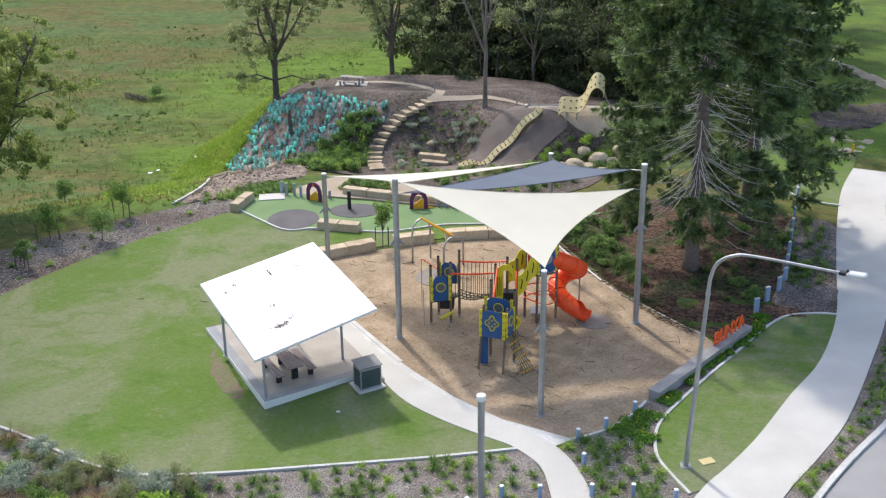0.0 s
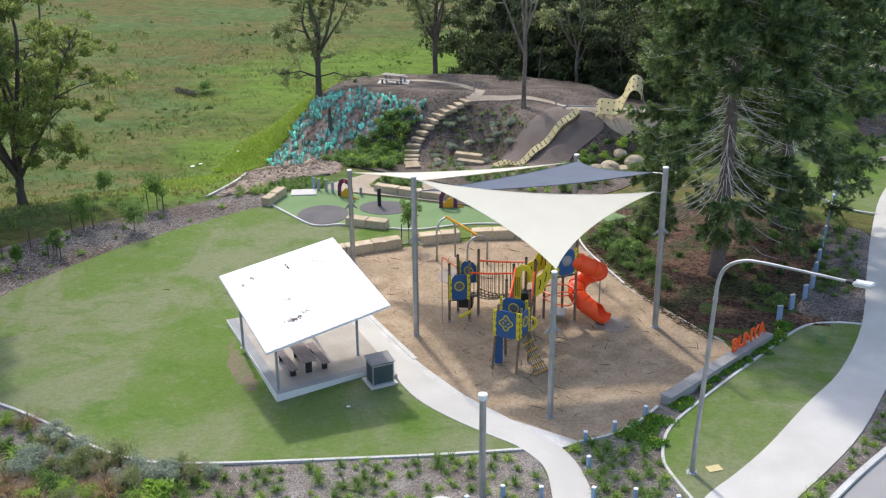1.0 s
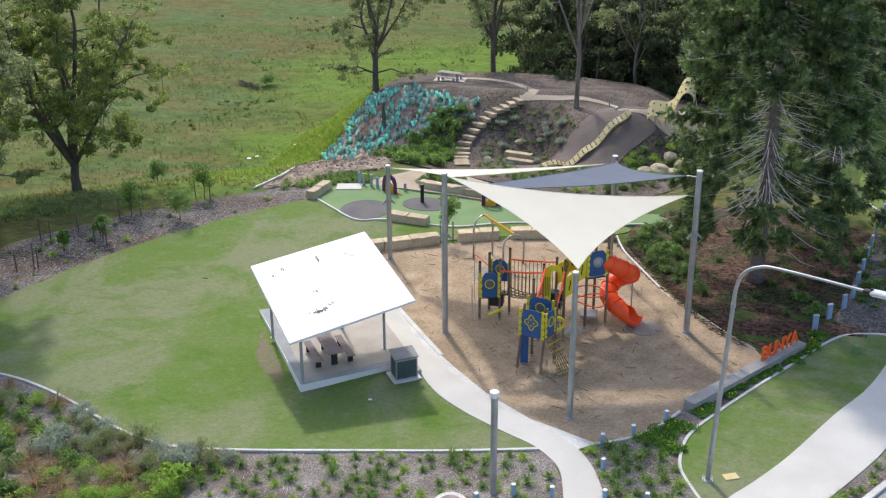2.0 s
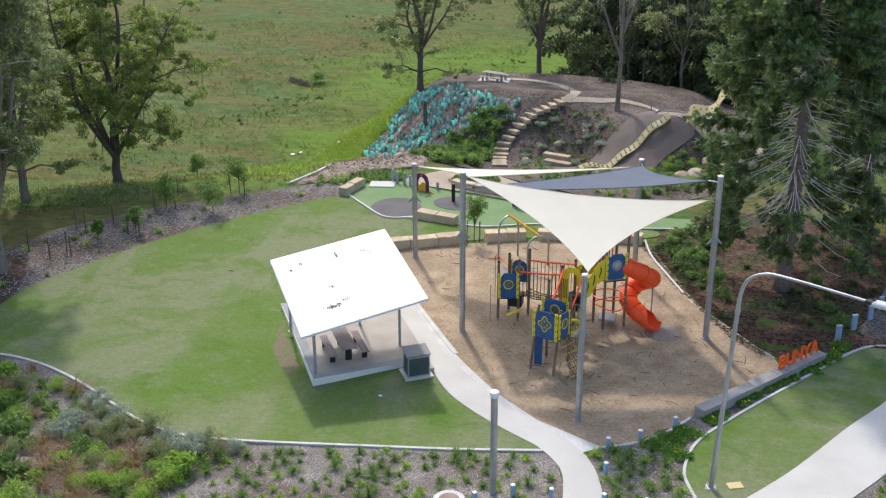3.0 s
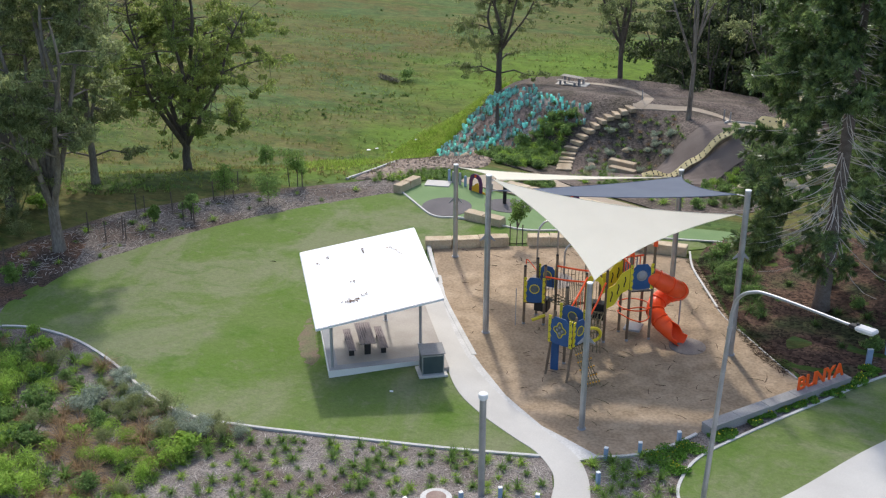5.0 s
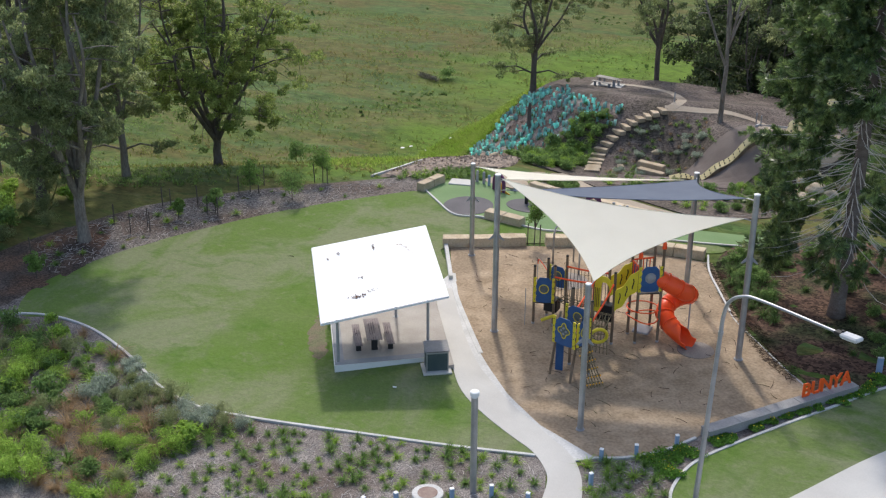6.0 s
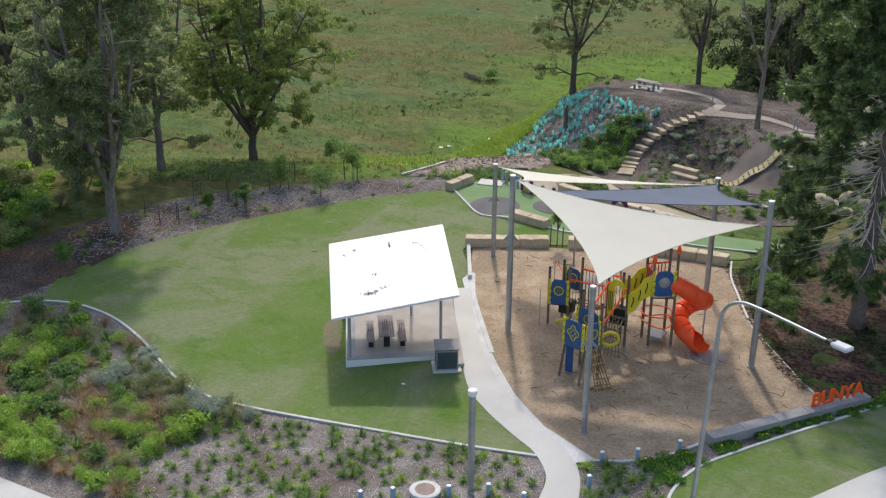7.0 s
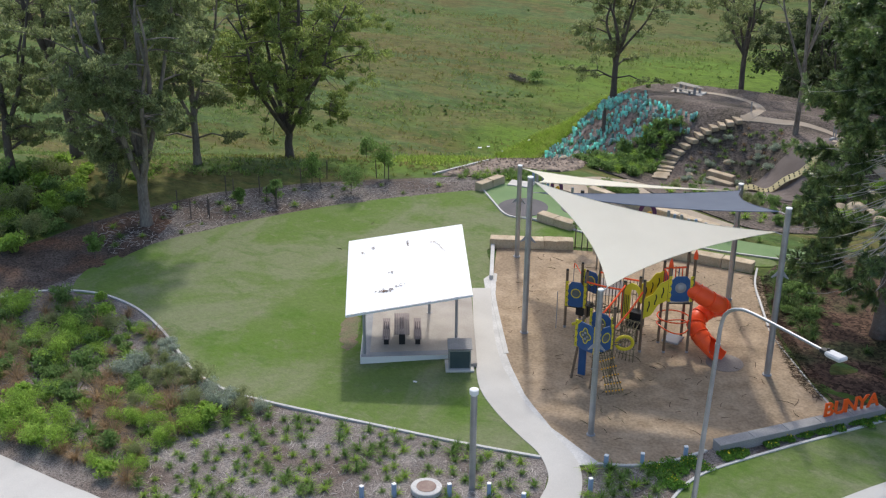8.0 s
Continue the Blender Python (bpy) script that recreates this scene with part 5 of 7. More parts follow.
M_WEAR = mat("sandy_rubber", (0.22, 0.195, 0.18), (0.28, 0.24, 0.21), 1.2, fine=20.0, amount=0.2, bump=0.2)
# spiral tube slide
SL = [(8.95, 56.6, 3.55), (9.5, 56.62, 3.42), (10.1, 56.85, 3.05), (10.5, 57.35, 2.65), (10.4, 57.95, 2.3), (9.85, 58.2, 1.95), (9.4, 57.8, 1.62), (9.4, 57.2, 1.32), (9.75, 56.82, 1.02), (10.15, 56.65, 0.78)]
SL = [(x - 0.1, y, z) for x, y, z in SL]
sl = curve_pts(SL, False, 6)
pg("slide_tube", tubed(sl, [0.43 + 0.05 * math.sin(math.pi * (k % 6) / 6) ** 0.7 for k in range(len(sl))], 24), M_RED, "red spiral tube slide", True)
for k in range(6, len(sl) - 1, 6):
    d = (sl[k + 1] - sl[k]).normalized()
    pg("slide_flange", tubed([sl[k] - d * 0.03, sl[k] + d * 0.03], 0.5, 24), M_RED, "")
# exit: a hood that opens into a flared scoop
vs, fs = [], []
end = curve_pts([(9.95, 56.68, 0.82), (10.35, 56.56, 0.64), (10.7, 56.44, 0.53), (11.0, 56.32, 0.49)], False, 6)
N = 24
for i, p in enumerate(end):
    t = i / (len(end) - 1)
    d = (end[min(i + 1, len(end) - 1)] - end[max(i - 1, 0)]).normalized()
    s = d.cross(Vector((0, 0, 1))).normalized()
    u = s.cross(d)
    half = math.pi * (0.98 - 0.5 * step(0.15, 0.75, t))
    for r in (0.45 + 0.06 * t, 0.41 + 0.06 * t):
        for k in range(N + 1):
            a = -math.pi / 2 + half * (2 * k / N - 1)
            vs.append(p + (s * math.cos(a) + u * math.sin(a)) * r)
W2 = 2 * (N + 1)
for i in range(len(end) - 1):
    for j in range(2):
        for k in range(N):
            a = i * W2 + j * (N + 1) + k
            fs.append((a, a + 1, a + W2 + 1, a + W2))
    for k in (0, N):
        a = i * W2 + k
        fs.append((a, a + W2, a + W2 + N + 1, a + N + 1))
for i in (0, len(end) - 1):
    for k in range(N):
        a = i * W2 + k
        fs.append((a, a + 1, a + N + 2, a + N + 1))
bm = bmesh.new()
bv = [bm.verts.new(v) for v in vs]
for f in fs:
    bm.faces.new([bv[i] for i in f])
pg("slide_exit", bm, M_RED, "open red slide exit", True)
for x, y, z in ((10.5, 57.7, 2.1), (9.5, 57.9, 1.3), (10.35, 56.6, 0.3)):
    pg("slide_leg", tubed([(x, y, 0), (x, y, z)], 0.04, 8), M_GREYP, "")
tagged(part("wear_mat", tubed([(11.3, 56.3, 0.03), (11.3, 56.3, 0.065)], 0.95, 28), M_WEAR), "round dark rubber wear mat under the slide exit", "rubber mat")


# ---- steel hoop frame with a sloping bar ----
def hoop_frame():
    e = empty("glide_bar_frame", pose(2.2, 63.4, 0.03), "pair of steel hoops joined by a sloping orange bar", "play equipment")
    o = Vector((2.2, 63.4, 0.03))
    for p, q, h in (((0.68, 63.65), (1.68, 64.55), 2.75), ((2.65, 62.75), (3.75, 63.55), 2.0)):
        a, b = Vector((*p, 0)), Vector((*q, 0))
        line = [a, a + Vector((0, 0, h * 0.7))] + [a.lerp(b, 0.5 - 0.5 * math.cos(t * math.pi / 6)) + Vector((0, 0, h * 0.7 + h * 0.3 * math.sin(t * math.pi / 6))) for t in range(1, 6)] + [b + Vector((0, 0, h * 0.7)), b]
        part("hoop", tubed([v - o for v in line], 0.06, 10), M_STEEL, e, smooth=True)
    part("glide_bar", tubed([Vector((1.18, 64.1, 2.8)) - o, Vector((3.2, 63.15, 2.05)) - o], 0.075, 10), M_YBAR, e, "orange sloping bar")


hoop_frame()
tagged(part("rubber_mat", tubed([(2.3, 61.6, 0.0), (2.3, 61.6, 0.055)], 1.25, 28), M_WEAR), "round grey rubber mat in the sand under the hoops", "rubber mat")


# ---- play panels on the turf ----
def play_panel(x, y, rot):
    e = empty("play_panel", pose(x, y, height(x, y) + 0.05, 0, 0, rot), "purple arched play panel with an orange slide chute", "play equipment", "purple play panels")
    bm = bmesh.new()
    out = [(-0.62, 0.0), (-0.6, 0.75), (-0.45, 1.15), (-0.15, 1.32), (0.15, 1.32), (0.45, 1.15), (0.6, 0.75), (0.62, 0.0)]
    inn = [(0.36, 0.0), (0.36, 0.65), (0.22, 0.95), (0.0, 1.05), (-0.22, 0.95), (-0.36, 0.65), (-0.36, 0.0)]
    plate(bm, out + inn, 0.1, Matrix())
    part("arch", bm, M_PURPLE, e)
    bm = bmesh.new()
    plate(bm, [(-0.36, 0.0), (0.36, 0.0), (0.36, 0.45), (0.2, 0.7), (0.0, 0.6), (-0.25, 0.35), (-0.36, 0.3)], 0.06, Matrix())
    part("chute", bm, M_YBAR, e, "orange chute")
    part("side_flap", boxed((0.62, -0.03, 0.0), (1.1, 0.03, 0.22), pose(0, 0, 0.1, 0, 14, 0), 0.02), M_YBAR, e)
    part("panel_disc", tubed([(0, -0.07, 1.17), (0, -0.03, 1.17)], 0.1, 12), M_RED, e)


play_panel(-7.3, 74.1, -22)
play_panel(0.1, 72.9, 8)
for i, (x, y, h) in enumerate(((-9.9, 75.5, 0.9), (-9.5, 75.3, 0.85), (-8.9, 75.1, 0.9), (-8.4, 74.9, 0.8), (-6.3, 74.6, 0.6), (1.35, 73.5, 0.8), (1.85, 73.35, 0.7), (2.4, 73.15, 0.85), (2.95, 73.0, 0.7), (3.5, 72.85, 0.85), (4.2, 72.75, 0.8), (5.0, 72.65, 0.75), (5.8, 72.5, 0.85))):
    tagged(part("timber_post", tubed([(x, y, -0.05), (x, y, h), (x, y, h + 0.03)], [0.1, 0.1, 0.07], 10), M_GREYP if i % 3 else M_MARK), "short round grey timber post behind the turf", "post", "short timber posts")
tagged(part("totem_post", tubed([(-4.6, 72.6, 0.0), (-4.6, 72.6, 1.35)], 0.13, 12), M_BLACK), "dark upright timber totem on the turf", "post")


# ---- mound equipment ----
def strip_mesh(line, side, thick):
    """A bent board: a line of points, a side vector and a thickness."""
    verts, faces = [], []
    n = len(line)
    for i, p in enumerate(line):
        d = (line[min(i + 1, n - 1)] - line[max(i - 1, 0)]).normalized()
        s = side if isinstance(side, Vector) else side[i]
        u = s.normalized().cross(d).normalized() * thick / 2
        verts += [p - s / 2 - u, p + s / 2 - u, p + s / 2 + u, p - s / 2 + u]
    for i in range(n - 1):
        k = 4 * i
        for j in range(4):
            faces.append((k + j, k + (j + 1) % 4, k + 4 + (j + 1) % 4, k + 4 + j))
    faces += [(3, 2, 1, 0), tuple(4 * (n - 1) + j for j in range(4))]
    return mesh_of("board", verts, faces)


def wavy_wall():
    e = empty("climbing_ribbon", pose(5.3, 88.2, 0), "long wavy pale yellow climbing ribbon with dark holds", "play equipment")
    o = Vector((5.3, 88.2, 0))
    line = []
    for k in range(41):
        t = -0.06 + 1.14 * k / 40
        x, y = 2.3 + 5.5 * t, 86.1 + 3.1 * max(t, 0.0) ** 0.5 + 0.8 * t
        line.append(on(x, y, 0.34 + 0.15 * math.sin(t * 17.0) + 0.4 * max(0.0, t) ** 3) - o)
    side = Vector((0.3, -0.52, -0.24))
    part("board", strip_mesh(line, side, 0.06), M_WAVE, e, smooth=False)
    edge = part("edge_board", strip_mesh([p + side / 2 - Vector((0, 0, 0.12)) for p in line], Vector((0.02, -0.02, -0.3)), 0.05), M_WAVE, e)
    lower = [p + side / 2 for p in line]
    under = [Vector((p.x + 0.05, p.y - 0.02, (p.z + height(p.x + o.x, p.y + o.y)) / 2 - 0.05)) for p in lower]
    part("side_board", strip_mesh([q.lerp(p, 0.5) for p, q in zip(lower, under)], Vector((0.0, 0.0, 0.3)), 0.05), M_TIMBER, e, "dark brown side board")
    rnd = random.Random(2)
    for k in range(2, 40, 2):
        for s in (-0.25, 0.22):
            p = line[k] + side * (s + rnd.uniform(-0.1, 0.1)) + Vector((0.02, -0.01, 0.05))
            part("hold", tubed([p, p + Vector((0.02, -0.02, 0.05))], 0.055, 7), M_BLACK, e)
    for k in (3, 12, 21, 30, 38):
        p = line[k]
        part("leg", tubed([p, Vector((p.x, p.y, height(p.x + o.x, p.y + o.y)))], 0.04, 6), M_STEEL, e)


wavy_wall()


def wave_arch():
    e = empty("climbing_arch", pose(10.2, 89.6, height(10.2, 89.6) + 0.1, 0, 0, -4), "pale yellow climbing ribbon curling up into an arch on the mound", "play equipment")
    prof = [(-0.5, 0.72), (-0.25, 1.0), (0.4, 1.02), (1.0, 1.0), (1.5, 1.4), (1.75, 2.1), (2.1, 2.85), (2.5, 3.05), (2.9, 2.75), (3.0, 2.3)]
    line = curve_pts([(x, 0, z) for x, z in prof], False, 4)
    part("board", strip_mesh(line, Vector((0, 1.15, 0.95)), 0.07), M_WAVE, e, smooth=False)
    for k in range(2, len(line) - 2, 3):
        for s in (-0.35, 0.3):
            p = line[k] + Vector((0, 0.95, 0.75)) * (s * 0.9 + 0.08 * (k % 2))
            d = (line[k + 1] - line[k - 1]).normalized()
            u = Vector((0, 0.785, 0.62)).cross(d) * -1
            part("hold", tubed([p - u * 0.06, p + u * 0.07], 0.07, 7), M_BLACK, e)
    for x in (0.1, 0.9):
        for s in (-0.3, 0.3):
            part("leg", tubed([(x, s, -0.4), (x, s, 0.95 + s * 0.6)], 0.05, 8), M_STEEL, e)
    part("end_pole", tubed([(2.98, 0, 2.4), (3.2, 0, 1.5), (3.5, 0, 1.1), (3.6, 0, -0.3)], 0.035, 8), M_STEEL, e)


wave_arch()
tb = picnic_table(pose(-9.7, 106.1, height(-9.7, 106.1) + 0.14, 0, 0, 75), "grey slatted picnic table on the mound top", 2.2, M_SLAB, M_GREYP)
tagged(part("table_pad", boxed((-1.5, -1.1, -0.1), (1.5, 1.1, 0.06), pose(-9.7, 106.1, height(-9.7, 106.1) + 0.08), 0.02), M_CONC), "concrete pad under the mound table", "slab")
for x, y in ((-1.0, 97.6), (6.2, 96.5), (7.3, 92.3)):
    tagged(part("marker_peg", tubed([on(x, y), on(x, y, 1.0)], 0.05, 8), M_GREYP), "short grey post beside the mound path", "post", "mound path posts")

# boulders
def boulder(x, y, r, seed, label="pale rounded boulder on the mound", sink=0.25):
    bm = bmesh.new()
    bmesh.ops.create_icosphere(bm, subdivisions=3, radius=r)
    for v in bm.verts:
        v.co *= 1 + 0.28 * noise.noise(v.co * (1.1 / r) + Vector((seed * 2.7, 0, 0))) + 0.07 * noise.noise(v.co * (3.5 / r))
        v.co.z *= 0.72
    ob = part("boulder", bm, M_STONE, smooth=False)
    ob.matrix_basis = pose(x, y, height(x, y) + r * sink, 0, 0, seed * 40)
    return tagged(ob, label, "boulder", "boulders")


for i, (x, y, r) in enumerate(((9.0, 84.6, 0.5), (9.9, 85.0, 0.7), (11.0, 85.6, 0.8), (12.1, 85.4, 0.6), (12.8, 86.4, 0.75), (13.8, 86.2, 0.6), (14.6, 87.3, 0.7), (10.6, 83.6, 0.5), (13.0, 83.6, 0.5), (11.7, 87.0, 0.5), (15.5, 88.3, 0.6), (-0.9, 92.3, 0.35), (1.2, 93.6, 0.3), (-13.6, 88.2, 0.5), (-3.2, 90.2, 0.3))):
    boulder(x, y, r, i + 1)


# ---- leaves ----
def leaf_mesh(name, centres, per, radius, length, width, seed, droop=0.3, flat=1.0, out=None):
    """Many small leaves scattered in clumps round the centres."""
    rng = np.random.default_rng(seed)
    c = np.asarray(centres, float)
    n = len(c) * per
    p = np.repeat(c, per, 0)
    v = rng.normal(size=(n, 3))
    v /= np.linalg.norm(v, axis=1)[:, None]
    rad = np.repeat(np.broadcast_to(np.asarray(radius, float), (len(c),)), per)
    v *= (rng.random(n) ** 0.4 * rad)[:, None]
    v[:, 2] *= flat
    p = p + v
    d = rng.normal(size=(n, 3))
    d[:, 2] -= droop * 2
    if out is not None:
        d += v / (rad[:, None] + 1e-6) * out
    d /= np.linalg.norm(d, axis=1)[:, None]
    s = np.cross(d, rng.normal(size=(n, 3)))
    s /= np.linalg.norm(s, axis=1)[:, None]
    k = rng.uniform(0.65, 1.3, n)[:, None]
    verts = np.empty((n, 4, 3))
    verts[:, 0], verts[:, 2] = p - d * length * k / 2, p + d * length * k / 2
    verts[:, 1], verts[:, 3] = p + s * width * k / 2, p - s * width * k / 2
    me = bpy.data.meshes.new(name)
    me.vertices.add(n * 4)
    me.vertices.foreach_set("co", verts.ravel())
    me.loops.add(n * 4)
    me.loops.foreach_set("vertex_index", np.arange(n * 4, dtype=np.int32))
    me.polygons.add(n)
    me.polygons.foreach_set("loop_start", np.arange(0, n * 4, 4, dtype=np.int32))
    me.update()
    me.validate()
    return me


def tree(x, y, H, seed, label, fork=0.25, low=0.2, width=0.36, r0=None, bark=None, leaf=None, clumps=150, per=110, clump=0.95, leaf_l=0.30, leaf_w=0.10, kind="gum_tree", group="", limbs=6, lobes=9, droop=0.45, z=None, lean=(0.0, 0.0), gaps=-0.02):
    """Forked trunk and limbs, twigs to leaf clumps that fill an uneven crown of several lobes."""
    rnd = random.Random(seed)
    r0 = r0 or H * 0.021
    e = empty(kind, pose(x, y, height(x, y) if z is None else z, 0, 0, 0), label, "tree", group)
    tubes, nodes, tips = [], [], []
    W = H * width
    fz = H * fork
    trunk = [Vector((lean[0] * t * t + rnd.gauss(0, 0.05) * t * H * 0.1, lean[1] * t * t + rnd.gauss(0, 0.05) * t * H * 0.1, fz * t - 0.2)) for t in (0, 0.25, 0.5, 0.75, 1.0)]
    tubes.append((trunk, [r0 * 1.35, r0 * 1.05, r0 * 0.95, r0 * 0.9, r0 * 0.85], 10))
    top = trunk[-1]
    centre = Vector((top.x, top.y, H * (low + 1) / 2))
    a0 = rnd.uniform(0, 6.28)
    for k in range(limbs):
        a = a0 + 6.28 * k / limbs + rnd.uniform(-0.35, 0.35)
        out = rnd.uniform(0.25, 0.8) * W if k else 0.1 * W
        end = Vector((top.x + math.cos(a) * out, top.y + math.sin(a) * out, H * rnd.uniform(0.68, 0.94) if k else H * 0.96))
        start = top if k < 4 else trunk[-2]
        mid = start.lerp(end, 0.5) + Vector((math.cos(a), math.sin(a), 0)) * out * 0.18 + Vector((rnd.gauss(0, 0.3), rnd.gauss(0, 0.3), 0))
        line = curve_pts([start, start.lerp(mid, 0.5) + Vector((rnd.gauss(0, 0.15), rnd.gauss(0, 0.15), 0)), mid, mid.lerp(end, 0.55) + Vector((rnd.gauss(0, 0.25), rnd.gauss(0, 0.25), 0)), end], False, 4)
        r = r0 * (0.62 if k else 0.75) * rnd.uniform(0.75, 1.1)
        tubes.append((line, [r * (1 - 0.8 * i / len(line)) for i in range(len(line))], 7))
        nodes += [(p, r * (1 - 0.8 * i / len(line))) for i, p in enumerate(line) if i > 1]
        for _ in range(3):
            i = rnd.randint(4, len(line) - 4)
            aa = a + rnd.uniform(-1.3, 1.3)
            ln = W * rnd.uniform(0.3, 0.75)
            p = line[i]
            q = p + Vector((math.cos(aa) * ln, math.sin(aa) * ln, ln * rnd.uniform(-0.15, 0.7)))
            sub = [p, p.lerp(q, 0.35) + Vector((0, 0, 0.06 * ln)), p.lerp(q, 0.7) + Vector((rnd.gauss(0, 0.1), rnd.gauss(0, 0.1), 0.05 * ln)), q]
            rr = r * (1 - 0.8 * i / len(line)) * 0.6
            tubes.append((sub, [rr, rr * 0.75, rr * 0.5, rr * 0.3], 5))
            nodes += [(s, rr * 0.5) for s in sub[1:]]
            tips += [sub[2], q]
    if low < fork:
        for _ in range(4):
            i = rnd.randint(2, 3)
            a = rnd.uniform(0, 6.28)
            ln = W * rnd.uniform(0.5, 0.95)
            p = trunk[i]
            q = p + Vector((math.cos(a) * ln, math.sin(a) * ln, ln * rnd.uniform(-0.05, 0.3)))
            sub = [p, p.lerp(q, 0.4) + Vector((0, 0, 0.1 * ln)), p.lerp(q, 0.75), q]
            tubes.append((sub, [r0 * 0.3, r0 * 0.25, r0 * 0.17, r0 * 0.1], 5))
            nodes += [(s, r0 * 0.15) for s in sub[1:]]
            tips += [sub[2], q]
    balls = []
    for k in range(lobes):
        a, u = rnd.uniform(0, 6.28), (k + 0.5) / lobes
        zz = H * (low + (1 - low) * (0.08 + 0.84 * u))
        wide = W * (math.sin(math.pi * min(1, 0.15 + 0.8 * u)) ** 0.6)
        d = rnd.uniform(0.25, 0.62) * wide
        balls.append((Vector((top.x + math.cos(a) * d, top.y + math.sin(a) * d, zz)), wide * rnd.uniform(0.42, 0.62)))
    cl, rad, tw = [], [], []
    for p in tips:
        for _ in range(3):
            cl.append(p + Vector((rnd.gauss(0, 0.45), rnd.gauss(0, 0.45), rnd.gauss(0.1, 0.35))) * clump)
            rad.append(clump * rnd.uniform(0.45, 0.85))
            tw.append(([p, p.lerp(cl[-1], 0.5), cl[-1]], [0.02, 0.015, 0.01], 4))
    tries = 0
    while len(cl) < clumps and tries < clumps * 20:
        tries += 1
        c, R = rnd.choice(balls)
        v = Vector((rnd.gauss(0, 1), rnd.gauss(0, 1), rnd.gauss(0, 1))).normalized() * R * rnd.random() ** 0.3
        p = c + Vector((v.x, v.y, v.z * 0.85))
        if p.z < 0.8 or noise.noise(p * 0.42 + Vector((seed, 0, 0))) < gaps:
            continue
        cl.append(p)
        rad.append(clump * rnd.uniform(0.45, 0.95))
        n, nr = min(nodes, key=lambda q: (q[0] - p).length_squared)
        tw.append(([n, n.lerp(p, 0.5) + Vector((rnd.gauss(0, 0.12), rnd.gauss(0, 0.12), 0.12)), p], [min(nr * 0.6, 0.05), 0.022, 0.01], 4))
    verts, faces = [], []
    for pts, rd, sides in tubes + tw:
        vs, fs = tube_arrays(pts, rd, sides, False)
        o = len(verts)
        verts += vs
        faces += [tuple(i + o for i in q) for q in fs]
    part("trunk", mesh_of("trunk", verts, faces), bark or M_BARK, e, smooth=True)
    part("crown", leaf_mesh("crown", cl, int(per * 0.8), rad, leaf_l, leaf_w, seed, droop, 0.6), leaf or M_LEAF, e)
    return e


# gums along the paddock edge
FINE = dict(clump=0.66, leaf_l=0.26, leaf_w=0.09)
tree(-31.2, 73.6, 16.5, 11, "leafy gum tree with a forked dark trunk beyond the mulch bed", 0.17, 0.18, 0.47, 0.34, M_BARKD, M_LEAF, 960, 100, limbs=11, lobes=36, gaps=0.12, **FINE)
tree(-27.3, 54.0, 20.0, 23, "tall dense gum tree with a pale grey trunk", 0.2, 0.2, 0.27, 0.36, M_BARK, M_LEAFD, 860, 108, limbs=9, lobes=26, gaps=0.06, **FINE)
tree(-34.5, 58.0, 21.0, 31, "dark dense gum tree in the grass", 0.3, 0.12, 0.23, 0.32, M_BARKD, M_LEAFD, 520, 120, group="gums behind the bed", lobes=16, **FINE)
tree(-33.5, 65.5, 18.0, 37, "dull green gum tree in the grass", 0.25, 0.16, 0.24, 0.28, M_BARK, M_LEAFD, 400, 110, group="gums behind the bed", lobes=14, **FINE)
tree(-43.5, 62.5, 20.0, 41, "tall gum tree with a dark leaning trunk", 0.42, 0.46, 0.28, 0.42, M_BARKD, M_LEAFD, 300, 90, group="gums behind the bed", lean=(-1.5, 0), **FINE)
tree(-41.0, 54.5, 18.0, 43, "dark gum tree behind the bed", 0.3, 0.08, 0.26, 0.3, M_BARKD, M_LEAFD, 340, 90, group="gums behind the bed", **FINE)
tree(-37.0, 47.5, 7.0, 47, "young feathery wattle tree near the bed", 0.2, 0.15, 0.4, 0.1, M_BARKD, M_SHRUB, 110, 100, 0.5, 0.16, 0.04, group="gums behind the bed")
tree(-47.0, 73.0, 17.0, 49, "dark gum tree standing in the paddock", 0.3, 0.15, 0.3, 0.3, M_BARKD, M_LEAFD, 260, 90, group="gums behind the bed", **FINE)
# mound trees
tree(-16.9, 105.4, 14.0, 51, "open gum tree with a dark trunk on the mound's shoulder", 0.3, 0.24, 0.34, 0.29, M_BARKD, M_LEAFD, 360, 95, lobes=13, limbs=6, **FINE)
tree(3.5, 95.2, 18.0, 57, "slender sparse gum tree with pale bark on the mound", 0.35, 0.62, 0.27, 0.19, M_BARK, M_LEAFD, 60, 60, limbs=5, lobes=7, **FINE)
tree(-6.6, 112.5, 18.0, 61, "gum tree with a dark trunk behind the mound", 0.32, 0.33, 0.28, 0.27, M_BARKD, M_LEAFD, 240, 80, **FINE)
tree(7.5, 112.0, 16.0, 67, "thin pale-barked gum tree behind the mound", 0.4, 0.6, 0.24, 0.18, M_BARK, M_LEAFD, 60, 60, limbs=5, **FINE)


# woods behind the mound: a few trees built once, then repeated
WOOD = [tree(1.5, 120.0, 13.0, 71, "dense dark bushland tree behind the mound", 0.12, 0.02, 0.42, 0.24, M_BARKD, M_LEAFF, 170, 66, 1.3, 0.46, 0.19, "bush_tree", "bushland trees"),
        tree(9.5, 119.0, 12.0, 73, "dense dark bushland tree behind the mound", 0.1, 0.0, 0.46, 0.22, M_BARKD, M_LEAFF, 170, 66, 1.3, 0.46, 0.19, "bush_tree", "bushland trees"),
        tree(4.0, 126.0, 19.0, 79, "tall dark bushland tree behind the mound", 0.2, 0.12, 0.32, 0.32, M_BARKD, M_LEAFF, 190, 66, 1.4, 0.48, 0.2, "bush_tree", "bushland trees")]
rnd = random.Random(5)
